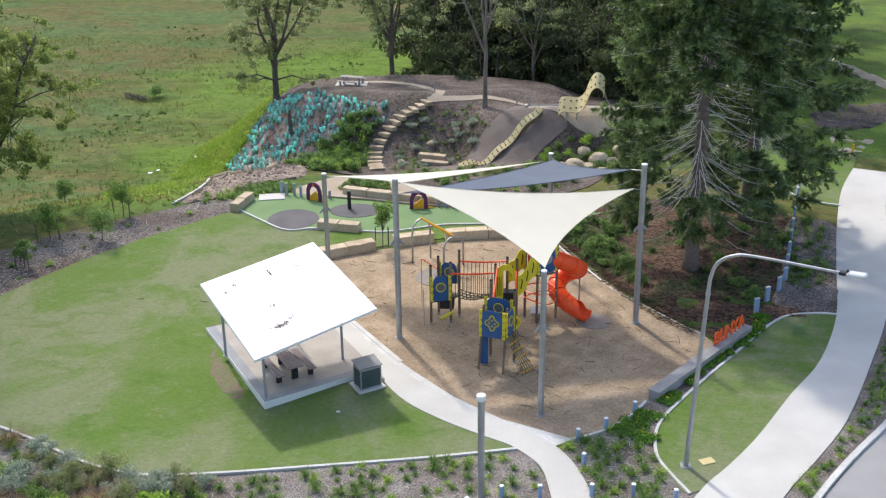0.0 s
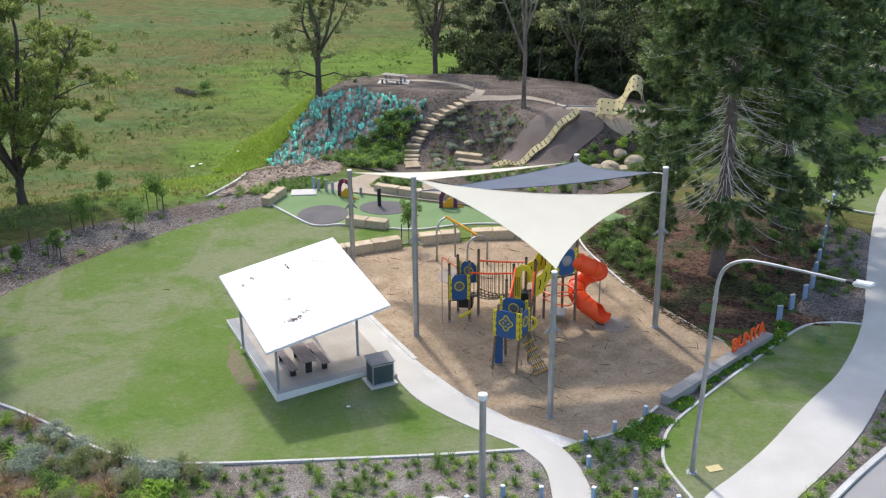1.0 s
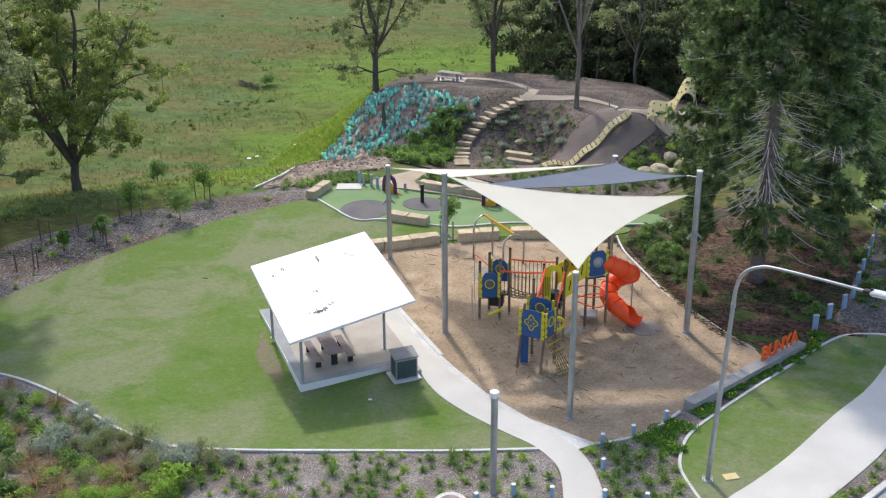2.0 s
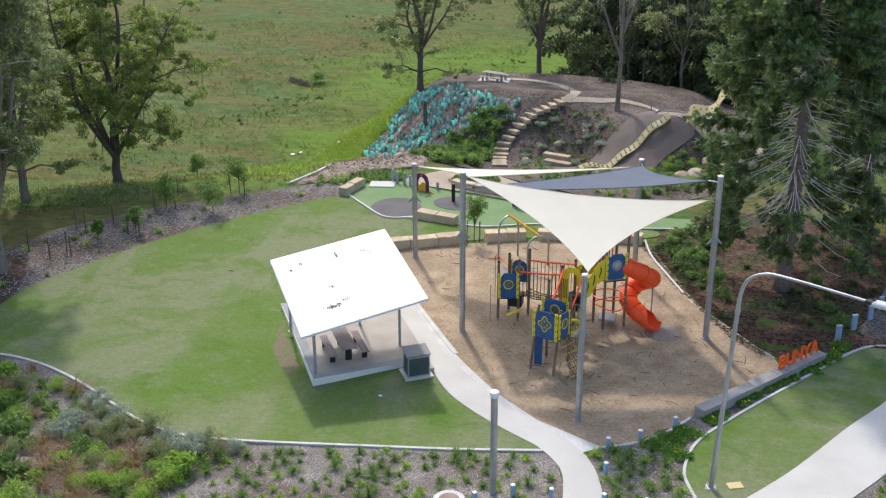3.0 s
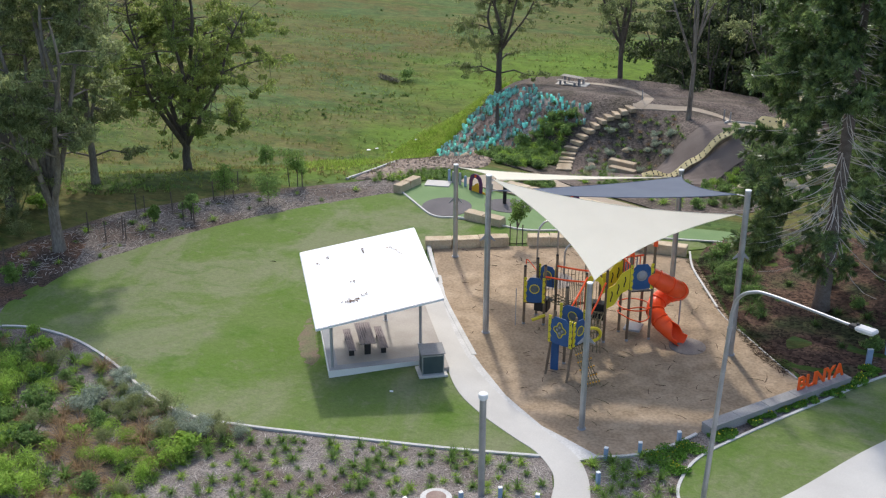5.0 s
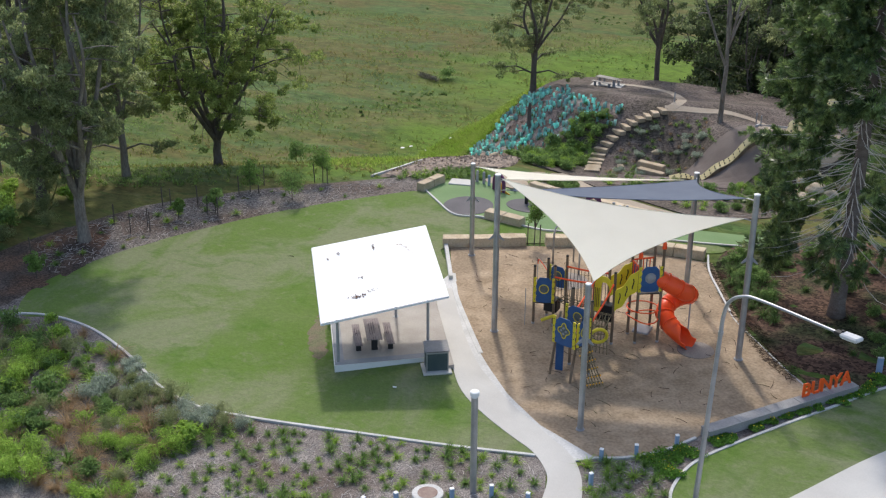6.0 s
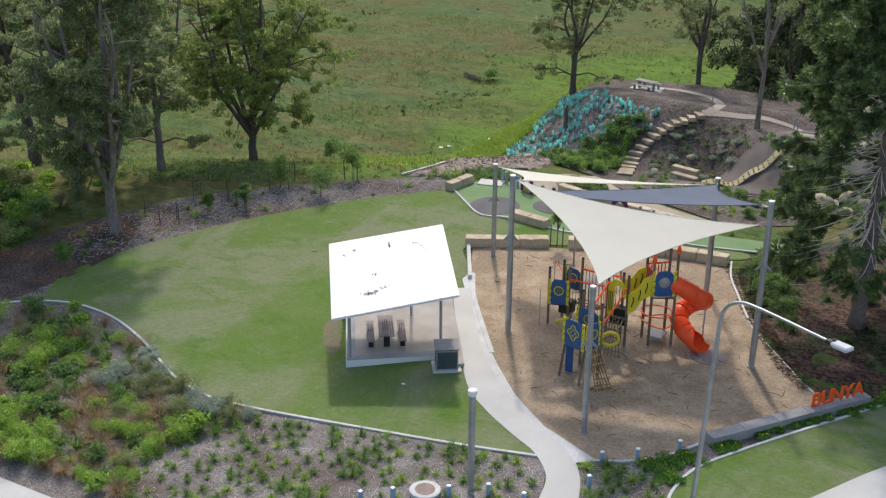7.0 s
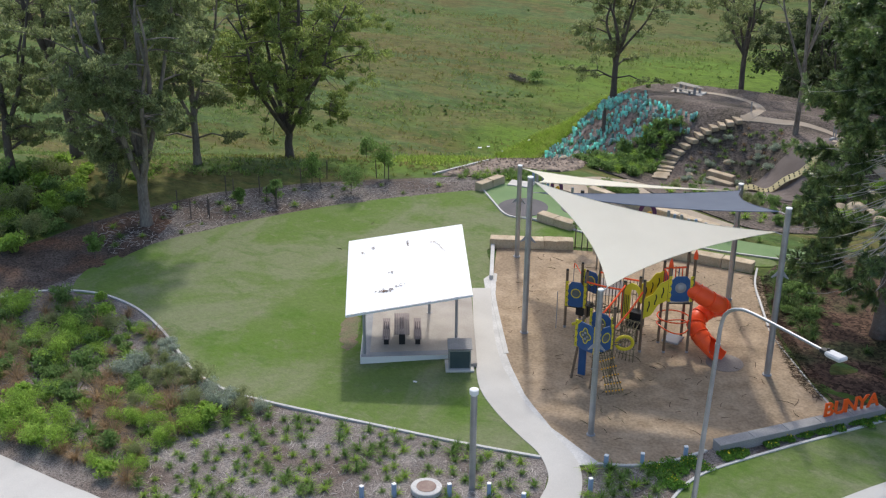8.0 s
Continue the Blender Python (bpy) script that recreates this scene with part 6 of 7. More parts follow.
spots = [(4.5, 115.5), (14, 115), (19, 112), (24, 117), (29, 113), (34, 121), (14, 128), (22, 129), (31, 130), (38, 135), (9, 138), (20, 140), (31, 143), (24, 105), (29, 100), (18, 121), (13, 109), (2, 141), (2.5, 114.5), (-2.0, 124.0), (-3.5, 131.0)]
for i, (x, y) in enumerate(spots):
    x, y = x + rnd.uniform(-1, 1), y + rnd.uniform(-1, 1)
    s = rnd.uniform(0.85, 1.2)
    c = copy_thing(WOOD[i % 3], pose(x, y, height(x, y) - 0.1, 0, 0, rnd.uniform(0, 360)))
    c.scale = (s, s, s * rnd.uniform(0.9, 1.15))
# trees and a far wood line at the paddock's end
for i, (x, y, s) in enumerate(((-75, 215, 1.3), (-60, 222, 1.2), (-46, 218, 1.35), (-30, 226, 1.2), (-14, 218, 1.3), (2, 205, 1.2), (16, 190, 1.2), (44, 165, 1.1), (62, 175, 1.2), (-92, 200, 1.3), (-105, 180, 1.2), (-120, 160, 1.3))):
    c = copy_thing(WOOD[i % 3], pose(x, y, height(x, y) - 0.2, 0, 0, i * 70))
    c.scale = (s, s, s)


# ---- bunya pine ----
def brush_mesh(name, axes, per, seed, reach=0.33, width=0.075):
    """Bottle-brush shoots: stiff needles set all round each shoot, leaning towards its tip."""
    rng = np.random.default_rng(seed)
    ax = np.asarray(axes, float)
    n = len(ax) * per
    p, q = np.repeat(ax[:, :3], per, 0), np.repeat(ax[:, 3:], per, 0)
    t = rng.random(n)[:, None]
    d = (q - p) / np.linalg.norm(q - p, axis=1)[:, None]
    c = p + (q - p) * t
    r = rng.normal(size=(n, 3))
    r -= d * (r * d).sum(1)[:, None]
    r /= np.linalg.norm(r, axis=1)[:, None]
    out = r * 0.85 + d * (0.35 + 0.75 * t)
    out /= np.linalg.norm(out, axis=1)[:, None]
    s = np.cross(d, out)
    s /= np.linalg.norm(s, axis=1)[:, None] + 1e-9
    L = (reach * (0.75 + 0.35 * np.sin(3.1 * t)) * rng.uniform(0.8, 1.2, (n, 1)))
    v = np.stack([c - s * width * 0.3, c + out * L * 0.45 - s * width * 0.5, c + out * L, c + out * L * 0.45 + s * width * 0.5], 1)
    me = bpy.data.meshes.new(name)
    me.vertices.add(n * 4)
    me.vertices.foreach_set("co", v.ravel())
    me.loops.add(n * 4)
    me.loops.foreach_set("vertex_index", np.arange(n * 4, dtype=np.int32))
    me.polygons.add(n)
    me.polygons.foreach_set("loop_start", np.arange(0, n * 4, 4, dtype=np.int32))
    me.update()
    me.validate()
    return me



def bunya(x, y, H, seed, label, low=4.6, reach=6.2, arms=9, per=52):
    """Straight trunk, bare pale limbs that droop and turn up, each ending in a whorl of needled shoots."""
    rnd = random.Random(seed)
    e = empty("bunya_pine", pose(x, y, height(x, y)), label, "pine tree", "bunya pines")
    part("trunk", tubed([(0, 0, -0.2), (0, 0, 0.8), (0.1, 0, H * 0.3), (0.05, 0.1, H * 0.7), (0, 0, H)], [0.55, 0.43, 0.37, 0.24, 0.05], 14), M_BARKB, e, smooth=True)
    verts, faces, brushes = [], [], []
    z = low
    while z < H * 0.97:
        u = (z - low) / (H - low)
        R = reach * (1 - u ** 2.5) ** 0.55 * (0.8 + 0.2 * min(1, u * 4))
        a0 = rnd.uniform(0, 6.28)
        for k in range(arms):
            a = a0 + 6.28 * k / arms + rnd.uniform(-0.4, 0.4)
            L = R * rnd.uniform(0.55, 1.05)
            dirv = Vector((math.cos(a), math.sin(a), 0))
            side = Vector((-dirv.y, dirv.x, 0))
            sag = rnd.uniform(0.2, 0.6) * (1 - 0.6 * u) + (rnd.uniform(0.1, 0.55) if u < 0.2 else 0.0)
            bend = rnd.gauss(0, 0.06) * L
            root = Vector((0, 0, z + rnd.uniform(0, 0.5)))

            def at(t):
                return root + dirv * L * t + side * bend * math.sin(3 * t) - Vector((0, 0, L * sag * (t - 0.42 * t ** 3)))
            if at(1.0).z < 0.5:
                continue
            w = rnd.uniform(0.75, 1.25)
            vs, fs = tube_arrays([at(t) for t in (0, 0.2, 0.4, 0.6, 0.8, 1.0)], [q * w for q in (0.026, 0.022, 0.019, 0.016, 0.014, 0.01)], 4, False)
            o = len(verts)
            verts += vs
            faces += [tuple(i + o for i in q) for q in fs]
            if rnd.random() < (0.5 if u < 0.45 and dirv.y < -0.3 else 0.12 if u < 0.3 else 0.0):
                continue
            inner = 0.7 if u < 0.5 else 0.45
            for j in range(15 if u < 0.5 else 18):
                p = at(rnd.uniform(inner, 1.0) if j else 1.0)
                d = (dirv * rnd.uniform(0.1, 0.9) + side * rnd.uniform(-1.0, 1.0) + Vector((0, 0, rnd.uniform(-1.1, 0.5)))).normalized()
                brushes.append((*p, *(p + d * rnd.uniform(0.5, 0.95))))
        z += 0.56 + 0.1 * u
    part("limb_structure", mesh_of("limb_structure", verts, faces), M_TWIG, e, "bare pale grey limbs")
    part("foliage", brush_mesh("foliage", brushes, per, seed), M_LEAFB, e)
    return e


bunya(17.25, 63.8, 22.5, 3, "huge bunya pine with dark tufts and bare grey inner branches")
bunya(21.8, 72.3, 21.0, 8, "large dark bunya pine behind the first", 5.0, 6.4, 8, 40)


# ---- planting ----
def blade_mesh(name, n, length, width, spread, seed, curl=0.6, centres=None, ground=False):
    """Arching strap leaves, each of two quads, from one or more crowns."""
    rng = np.random.default_rng(seed)
    cs = [(0.0, 0.0, 0.0)] if centres is None else centres
    m = len(cs) * n
    base = np.repeat(np.asarray(cs, float), n, 0) + np.concatenate([rng.normal(size=(m, 2)) * 0.05, np.zeros((m, 1))], 1)
    a = rng.uniform(0, 6.283, m)
    lean = rng.uniform(0.15, 1.0, m) * spread
    L = length * rng.uniform(0.6, 1.15, m)
    out = np.stack([np.cos(a), np.sin(a), np.zeros(m)], 1)
    side = np.stack([-np.sin(a), np.cos(a), np.zeros(m)], 1) * width / 2
    up = np.array([0, 0, 1.0])
    mid = base + (out * np.sin(lean)[:, None] + up * np.cos(lean)[:, None]) * (L * 0.55)[:, None]
    l2 = lean + curl
    tip = mid + (out * np.sin(l2)[:, None] + up * np.cos(l2)[:, None]) * (L * 0.5)[:, None]
    v = np.stack([base - side, base + side, mid + side * 0.9, mid - side * 0.9, tip + side * 0.15, tip - side * 0.15], 1).reshape(-1, 3)
    i = np.arange(m)[:, None] * 6
    f = np.concatenate([i + np.array([[0, 1, 2, 3]]), i + np.array([[3, 2, 4, 5]])], 0).astype(np.int32)
    me = bpy.data.meshes.new(name)
    me.vertices.add(len(v))
    me.vertices.foreach_set("co", v.ravel())
    me.loops.add(f.size)
    me.loops.foreach_set("vertex_index", f.ravel())
    me.polygons.add(len(f))
    me.polygons.foreach_set("loop_start", np.arange(0, f.size, 4, dtype=np.int32))
    me.update()
    me.validate()
    return me


def repeat(name, meshes, places, label, category, group, smin=0.8, smax=1.25, seed=1, dz=0.0, join=""):
    """Single plants on shared meshes; far or uncounted ones joined into one object."""
    rnd = random.Random(seed)
    if join:
        vv, ff, mi, o = [], [], [], 0
        mats = []
        for k, (x, y) in enumerate(places):
            me = meshes[k % len(meshes)]
            s = rnd.uniform(smin, smax)
            m = np.array(pose(x, y, height(x, y) + dz, 0, 0, rnd.uniform(0, 360)) @ Matrix.Diagonal((s, s, s * rnd.uniform(0.85, 1.15), 1)))
            co = np.empty(len(me.vertices) * 3)
            me.vertices.foreach_get("co", co)
            vv.append(co.reshape(-1, 3) @ m[:3, :3].T + m[:3, 3])
            li = np.empty(len(me.loops), dtype=np.int32)
            me.loops.foreach_get("vertex_index", li)
            ff.append(li + o)
            o += len(me.vertices)
            if me.materials[0] not in mats:
                mats.append(me.materials[0])
            mi.append(np.full(len(me.polygons), mats.index(me.materials[0]), dtype=np.int32))
        v, f = np.concatenate(vv), np.concatenate(ff)
        me = bpy.data.meshes.new(join)
        me.vertices.add(len(v))
        me.vertices.foreach_set("co", v.ravel())
        me.loops.add(len(f))
        me.loops.foreach_set("vertex_index", f)
        me.polygons.add(len(f) // 4)
        me.polygons.foreach_set("loop_start", np.arange(0, len(f), 4, dtype=np.int32))
        for m in mats:
            me.materials.append(m)
        me.polygons.foreach_set("material_index", np.concatenate(mi))
        me.update()
        me.validate()
        return tagged(new(join, me), label, category, kind="stuff")
    for k, (x, y) in enumerate(places):
        ob = new(name, meshes[k % len(meshes)])
        s = rnd.uniform(smin, smax)
        ob.matrix_basis = pose(x, y, height(x, y) + dz, 0, 0, rnd.uniform(0, 360)) @ Matrix.Diagonal((s, s, s * rnd.uniform(0.85, 1.15), 1))
        tagged(ob, label, category, group)


def scatter(poly, n, seed, gap=0.5, avoid=()):
    rnd = random.Random(seed)
    xs, ys = [p[0] for p in poly], [p[1] for p in poly]
    out = []
    for _ in range(n * 40):
        if len(out) >= n:
            break
        p = (rnd.uniform(min(xs), max(xs)), rnd.uniform(min(ys), max(ys)))
        if inside(p, poly) and all((p[0] - q[0]) ** 2 + (p[1] - q[1]) ** 2 > gap * gap for q in out) and all((p[0] - a) ** 2 + (p[1] - b) ** 2 > r * r for a, b, r in avoid):
            out.append(p)
    return out


def with_mat(me, m):
    me.materials.append(m)
    return me


CLUMPS = [with_mat(blade_mesh("grass_clump", 60, 0.6, 0.035, 1.15, s, 0.8), M_STRAP) for s in (1, 2, 3)]
CLUMPS_L = [with_mat(blade_mesh("grass_clump", 55, 0.58, 0.04, 1.15, s, 0.8), M_LIME) for s in (4, 5)]
# strappy leaf darkened: the pine's shade is put into the colour
M_STRAP_SHADED = mat("strap_leaf_painted_shade", (0.085, 0.155, 0.045), (0.13, 0.2, 0.06), 0.8, amount=0.25, bump=0.0, island=0.4, trans=0.45)
CLUMPS_D = [with_mat(blade_mesh("grass_clump", 70, 0.55, 0.035, 1.25, s, 0.8), M_STRAP_SHADED) for s in (11, 12)]
TUSSOCK = [with_mat(blade_mesh("dry_tussock", 130, 0.9, 0.018, 1.2, s, 0.7), M_DRY) for s in (6, 7)]
BED_N = [(-5.5, 40.3), (-2.2, 41.0), (3.4, 42.1), (7.2, 43.0), (8.2, 41.6), (8.6, 39.0), (8.6, 34.0), (0.0, 31.5), (-6.5, 32.0), (-8.0, 36.0)]
AV = ((4.5, 38.6, 0.9), (6.05, 39.75, 0.3))
spots = scatter(BED_N, 240, 3, 0.42, AV)
repeat("grass_clump", CLUMPS, spots[:150], "green strappy grass clump in the mulch bed", "grass clump", "grass clumps in the near bed", 0.45, 1.0, 2)
repeat("grass_clump", CLUMPS_L, spots[150:], "lime-green strappy grass clump in the mulch bed", "grass clump", "lime clumps in the near bed", 0.4, 0.85, 3)
BED_R = [(9.7, 43.6), (10.3, 41.7), (11.0, 38.5), (13.5, 38.5), (13.6, 41.8), (13.2, 43.4), (13.2, 45.0), (12.6, 46.0), (11.2, 44.8)]
spots = scatter(BED_R, 48, 5, 0.5, ((10.3, 42.33, 0.3), (10.6, 40.06, 0.3), (12.27, 40.2, 0.3)))
repeat("grass_clump", CLUMPS + CLUMPS_L[:1], spots, "green strappy grass clump beside the footpath", "grass clump", "grass clumps by the path", 0.6, 1.1, 4)
STREET = [(18.8, 40.8), (20.6, 43.3), (22.8, 46.8), (25.4, 52.6), (27.4, 57.6), (28.2, 57.0), (26.6, 51.8), (24.1, 47.3), (21.5, 43.9), (19.5, 40.8)]
repeat("grass_clump", CLUMPS + CLUMPS_L[:1], scatter(STREET, 55, 6, 0.45), "small green grass tufts in the roadside bed", "grass", "roadside tufts", 0.5, 0.85, 5, join="roadside_tufts")


def shrub_mesh(name, seed, r, h, leaves, l, w, material, droop=0.0, lobes=7, out=0.8):
    """Low rounded shrub: clumps of leaves over a few stems."""
    rnd = random.Random(seed)
    cs = []
    for k in range(lobes):
        a = rnd.uniform(0, 6.28)
        d = r * rnd.uniform(0.0, 0.75)
        cs.append((math.cos(a) * d, math.sin(a) * d, h * rnd.uniform(0.3, 0.8)))
    me = leaf_mesh(name, cs, leaves // lobes, [r * rnd.uniform(0.35, 0.6) for _ in cs], l, w, seed, droop, h / r * 0.6, out)
    me.materials.append(material)
    bm = bmesh.new()
    bm.from_mesh(me)
    for c in cs:
        tube(bm, [(c[0] * 0.2, c[1] * 0.2, -0.05), (c[0] * 0.7, c[1] * 0.7, c[2] * 0.6), c], [0.03, 0.02, 0.01], 4, False)
    bm.to_mesh(me)
    bm.free()
    return me


LIMES = [shrub_mesh("feathery_shrub", s, 0.95, 0.95, 1300, 0.22, 0.026, M_LIME, 0.2, 9) for s in (1, 2)]
SILVERS = [shrub_mesh("silver_shrub", s, 0.7, 0.7, 1300, 0.16, 0.03, M_SILVER, 0.0, 8) for s in (3, 4)]
BROADS = [shrub_mesh("broadleaf_shrub", s, 0.8, 0.85, 650, 0.2, 0.10, m, 0.2, 8) for s, m in ((5, M_SHRUB), (6, M_LIME))]
DARKS = [shrub_mesh("dark_shrub", s, 0.85, 0.9, 800, 0.2, 0.065, M_SHRUB, 0.2, 9) for s in (7, 8)]
OLIVE = mat("olive_leaf", (0.25, 0.29, 0.12), (0.32, 0.35, 0.17), 0.8, amount=0.2, bump=0.0, island=0.3, trans=0.5)
OLIVES = [shrub_mesh("olive_shrub", s, 0.85, 1.1, 1400, 0.17, 0.025, OLIVE, 0.1, 9) for s in (9, 10)]
BED_L = [(-5.5, 40.0), (-8.7, 40.0), (-11.4, 40.7), (-15.1, 42.7), (-18.4, 44.0), (-21.2, 44.2), (-24.5, 42.0), (-27.0, 38.5), (-31, 33), (-14, 32.0), (-6.5, 32.2), (-7.5, 36.0)]
spots = scatter(BED_L, 300, 8, 0.74)
near_kerb = [p for p in spots if p[0] > -14 and p[1] > 38.6]
rest = [p for p in spots if p not in near_kerb]
repeat("silver_shrub", SILVERS, near_kerb[::2], "silver-grey low shrub along the lawn edging", "shrub", "silver shrubs", 0.7, 1.15, 6)
repeat("olive_shrub", OLIVES, near_kerb[1::2], "olive feathery shrub along the lawn edging", "shrub", "olive shrubs", 0.6, 1.1, 7)
repeat("feathery_shrub", LIMES, rest[0::7], "bright green feathery shrub in the garden bed", "shrub", "feathery shrubs", 0.6, 1.35, 8)
repeat("dry_tussock", TUSSOCK, [p for k, p in enumerate(rest) if k % 7 in (5, 6) and p[1] < 38.5], "long tawny dry grass in the garden bed", "grass clump", "long dry grasses", 0.8, 1.4, 15)
repeat("broadleaf_shrub", BROADS, rest[1::7], "broad-leaved green shrub in the garden bed", "shrub", "broad-leaved shrubs", 0.6, 1.15, 9)
repeat("dark_shrub", DARKS + OLIVES, rest[2::7], "small green and olive shrub in the garden bed", "shrub", "dark shrubs", 0.5, 1.1, 10)
repeat("grass_clump", CLUMPS, rest[3::7], "tall green strappy clump in the garden bed", "grass clump", "tall clumps in the bed", 0.9, 1.5, 11)
repeat("dry_tussock", TUSSOCK, rest[4::7], "tawny dry grass tussock in the garden bed", "grass clump", "dry tussocks", 0.7, 1.3, 12)
spots = scatter(BED_L, 150, 14, 0.7)
repeat("grass_clump", CLUMPS + CLUMPS_L, spots[:90], "green strappy clumps among the garden shrubs", "grass", "clumps among the shrubs", 0.8, 1.4, 13, join="bed_clumps")
repeat("dry_tussock", TUSSOCK, spots[90:], "low tawny grass tussock among the shrubs", "grass clump", "low dry tussocks", 0.45, 0.8, 14)

# ground cover with yellow flowers along the wall
M_FLOWER = mat("yellow_petal", (0.75, 0.6, 0.03), (0.75, 0.62, 0.05), 1.0, amount=0.05, bump=0.0)
COVER = mat("ground_cover_leaf", (0.11, 0.24, 0.03), (0.16, 0.31, 0.05), 0.8, amount=0.25, bump=0.0, island=0.4, trans=0.3)
for k, (x, y, r) in enumerate(((12.4, 45.2, 0.75), (12.9, 45.9, 0.7), (13.3, 46.7, 0.6), (13.1, 44.6, 0.5), (14.2, 48.0, 0.42), (14.7, 48.6, 0.4), (15.6, 50.0, 0.38), (16.1, 50.7, 0.42), (16.7, 51.5, 0.4), (17.3, 52.3, 0.42), (17.9, 53.2, 0.4), (18.6, 54.0, 0.42), (19.2, 54.9, 0.45), (19.9, 55.9, 0.45), (20.3, 57.0, 0.5))):
    rnd = random.Random(k)
    cs = [(rnd.gauss(0, r * 0.5), rnd.gauss(0, r * 0.5), 0.12) for _ in range(9)]
    e = empty("ground_cover", pose(x, y, 0.02), "bright green ground cover dotted with yellow flowers by the wall", "plant", "ground cover patches")
    part("foliage", leaf_mesh("foliage", cs, 110, r * 0.55, 0.12, 0.06, k, 0.0, 0.4, 0.5), COVER, e)
    part("blossom", leaf_mesh("blossom", [(c[0], c[1], 0.26) for c in cs[:6]], 2, r * 0.5, 0.07, 0.06, k + 50, 0.0, 0.15), M_FLOWER, e, "tiny yellow flowers")

# under the bunya pine and along the sand
spots = scatter([(9.9, 68.4), (11.2, 64.9), (12.4, 62.3), (14.4, 61.4), (13.5, 66.0), (13.5, 72.0), (11.0, 71.5)], 40, 21, 0.5)
repeat("dark_shrub", DARKS, spots[:9], "dark green shrub in the garden under the pine", "shrub", "shrubs under the pine", 0.5, 0.95, 22)
repeat("grass_clump", CLUMPS_D, spots[9:], "green strappy clumps under the pine, its shade painted into the leaf colour", "grass", "clumps under the pine", 0.9, 1.6, 23, join="pine_clumps")
GARD2 = [(17.0, 61.0), (19.5, 58.5), (23.8, 59.0), (25.5, 66.0), (26.8, 71.0), (20.0, 74.5), (14.0, 73.0), (14.5, 66.5)]
spots = scatter(GARD2, 34, 24, 1.1, ((17.25, 63.8, 0.9),))
repeat("grass_clump", CLUMPS_D, spots[:20], "green strappy clumps in the leaf litter, darkened with painted pine shade", "grass", "clumps in the litter", 0.7, 1.3, 25, join="litter_clumps")
repeat("dark_shrub", DARKS, spots[20:], "low dark shrub in the leaf litter", "shrub", "shrubs in the litter", 0.4, 0.9, 26)

repeat("grass_clump", CLUMPS, scatter([(22.6, 61.5), (24.6, 61.0), (25.6, 66.0), (26.6, 70.5), (24.6, 71.0)], 26, 141, 0.6), "low green tufts in the mulch beside the footpath", "grass", "tufts", 0.7, 1.2, 142, join="pathside_tufts")

# mound planting
repeat("dark_shrub", DARKS + BROADS[:1] + LIMES[:1], scatter([(-12.2, 86.5), (-11.6, 91.0), (-9.2, 92.4), (-7.0, 91.8), (-6.6, 86.2), (-9.0, 84.2)], 26, 133, 0.7), "leafy green growth below the turquoise sleeves", "shrub", "growth below the sleeves", 0.6, 1.05, 134)
repeat("grass_clump", CLUMPS + CLUMPS_L, scatter([(-11.2, 89.2), (-10.4, 92.3), (-8.6, 94.6), (-6.3, 95.0), (-6.1, 93.0), (-6.4, 86.6), (-9.0, 85.6)], 60, 131, 0.5), "tall green grass on the mound beside the steps", "grass", "mound grass", 1.0, 1.7, 132, join="mound_grass")
MID = [(-11.2, 89.2), (-10.4, 92.3), (-8.6, 94.6), (-6.3, 95.0), (-6.1, 93.0), (-6.4, 91.0), (-6.4, 86.6), (-9.0, 85.6)]
spots = scatter(MID, 30, 31, 0.85)
repeat("dark_shrub", DARKS + BROADS[:1], spots[:16], "leafy green shrub on the mound beside the steps", "shrub", "mound shrubs", 0.7, 1.15, 32)
repeat("feathery_shrub", LIMES, spots[16:], "bright green feathery shrub on the mound", "shrub", "bright mound shrubs", 0.5, 0.9, 33)
TUF = [(-4.0, 91.3), (-3.5, 93.6), (-1.2, 95.3), (2.0, 96.2), (4.2, 92.0), (0.6, 89.6), (-0.8, 88.0), (-3.7, 87.0)]
spots = scatter(TUF, 95, 34, 0.5, ((-0.5, 90.0, 1.0),))
repeat("grass_clump", CLUMPS, spots[:55], "small grey-green tufts on the mulched mound", "grass", "mound tufts", 0.5, 0.95, 35, join="mound_tufts")
repeat("silver_shrub", SILVERS, spots[55:70], "small silver shrub on the mulched mound", "shrub", "silver mound shrubs", 0.5, 0.9, 36)
repeat("dry_tussock", TUSSOCK, spots[70:], "tawny tuft on the mulched mound", "grass clump", "dry mound tufts", 0.3, 0.5, 37)
RSH = [(7.2, 85.6), (8.6, 87.2), (10.5, 88.0), (12.8, 87.6), (14.6, 86.0), (13.0, 82.5), (9.5, 82.0)]
spots = scatter(RSH, 30, 38, 0.8)
repeat("dark_shrub", DARKS, spots[:15], "green shrub among the mound boulders", "shrub", "shrubs among boulders", 0.5, 1.0, 39)
repeat("feathery_shrub", LIMES, spots[15:], "lime-green shrub among the mound boulders", "shrub", "lime shrubs among boulders", 0.5, 0.9, 40)
FOOT = [(-2.6, 81.0), (1.0, 78.2), (6.0, 76.6), (10.0, 78.0), (12.0, 82.0), (9.0, 84.4), (2.0, 83.6), (-2.5, 85.0)]
spots = scatter(FOOT, 60, 90, 0.9)
repeat("dark_shrub", DARKS + OLIVES[:1], spots[:30], "green shrub at the foot of the mound", "shrub", "shrubs at the mound foot", 0.4, 0.9, 91)
repeat("grass_clump", CLUMPS + CLUMPS_L, spots[30:], "green strappy clumps at the foot of the mound", "grass", "foot", 0.7, 1.2, 92, join="foot_clumps")
BACK = [(-5.6, 76.6), (-2.5, 76.0), (-1.5, 77.5), (-5.0, 78.4)]
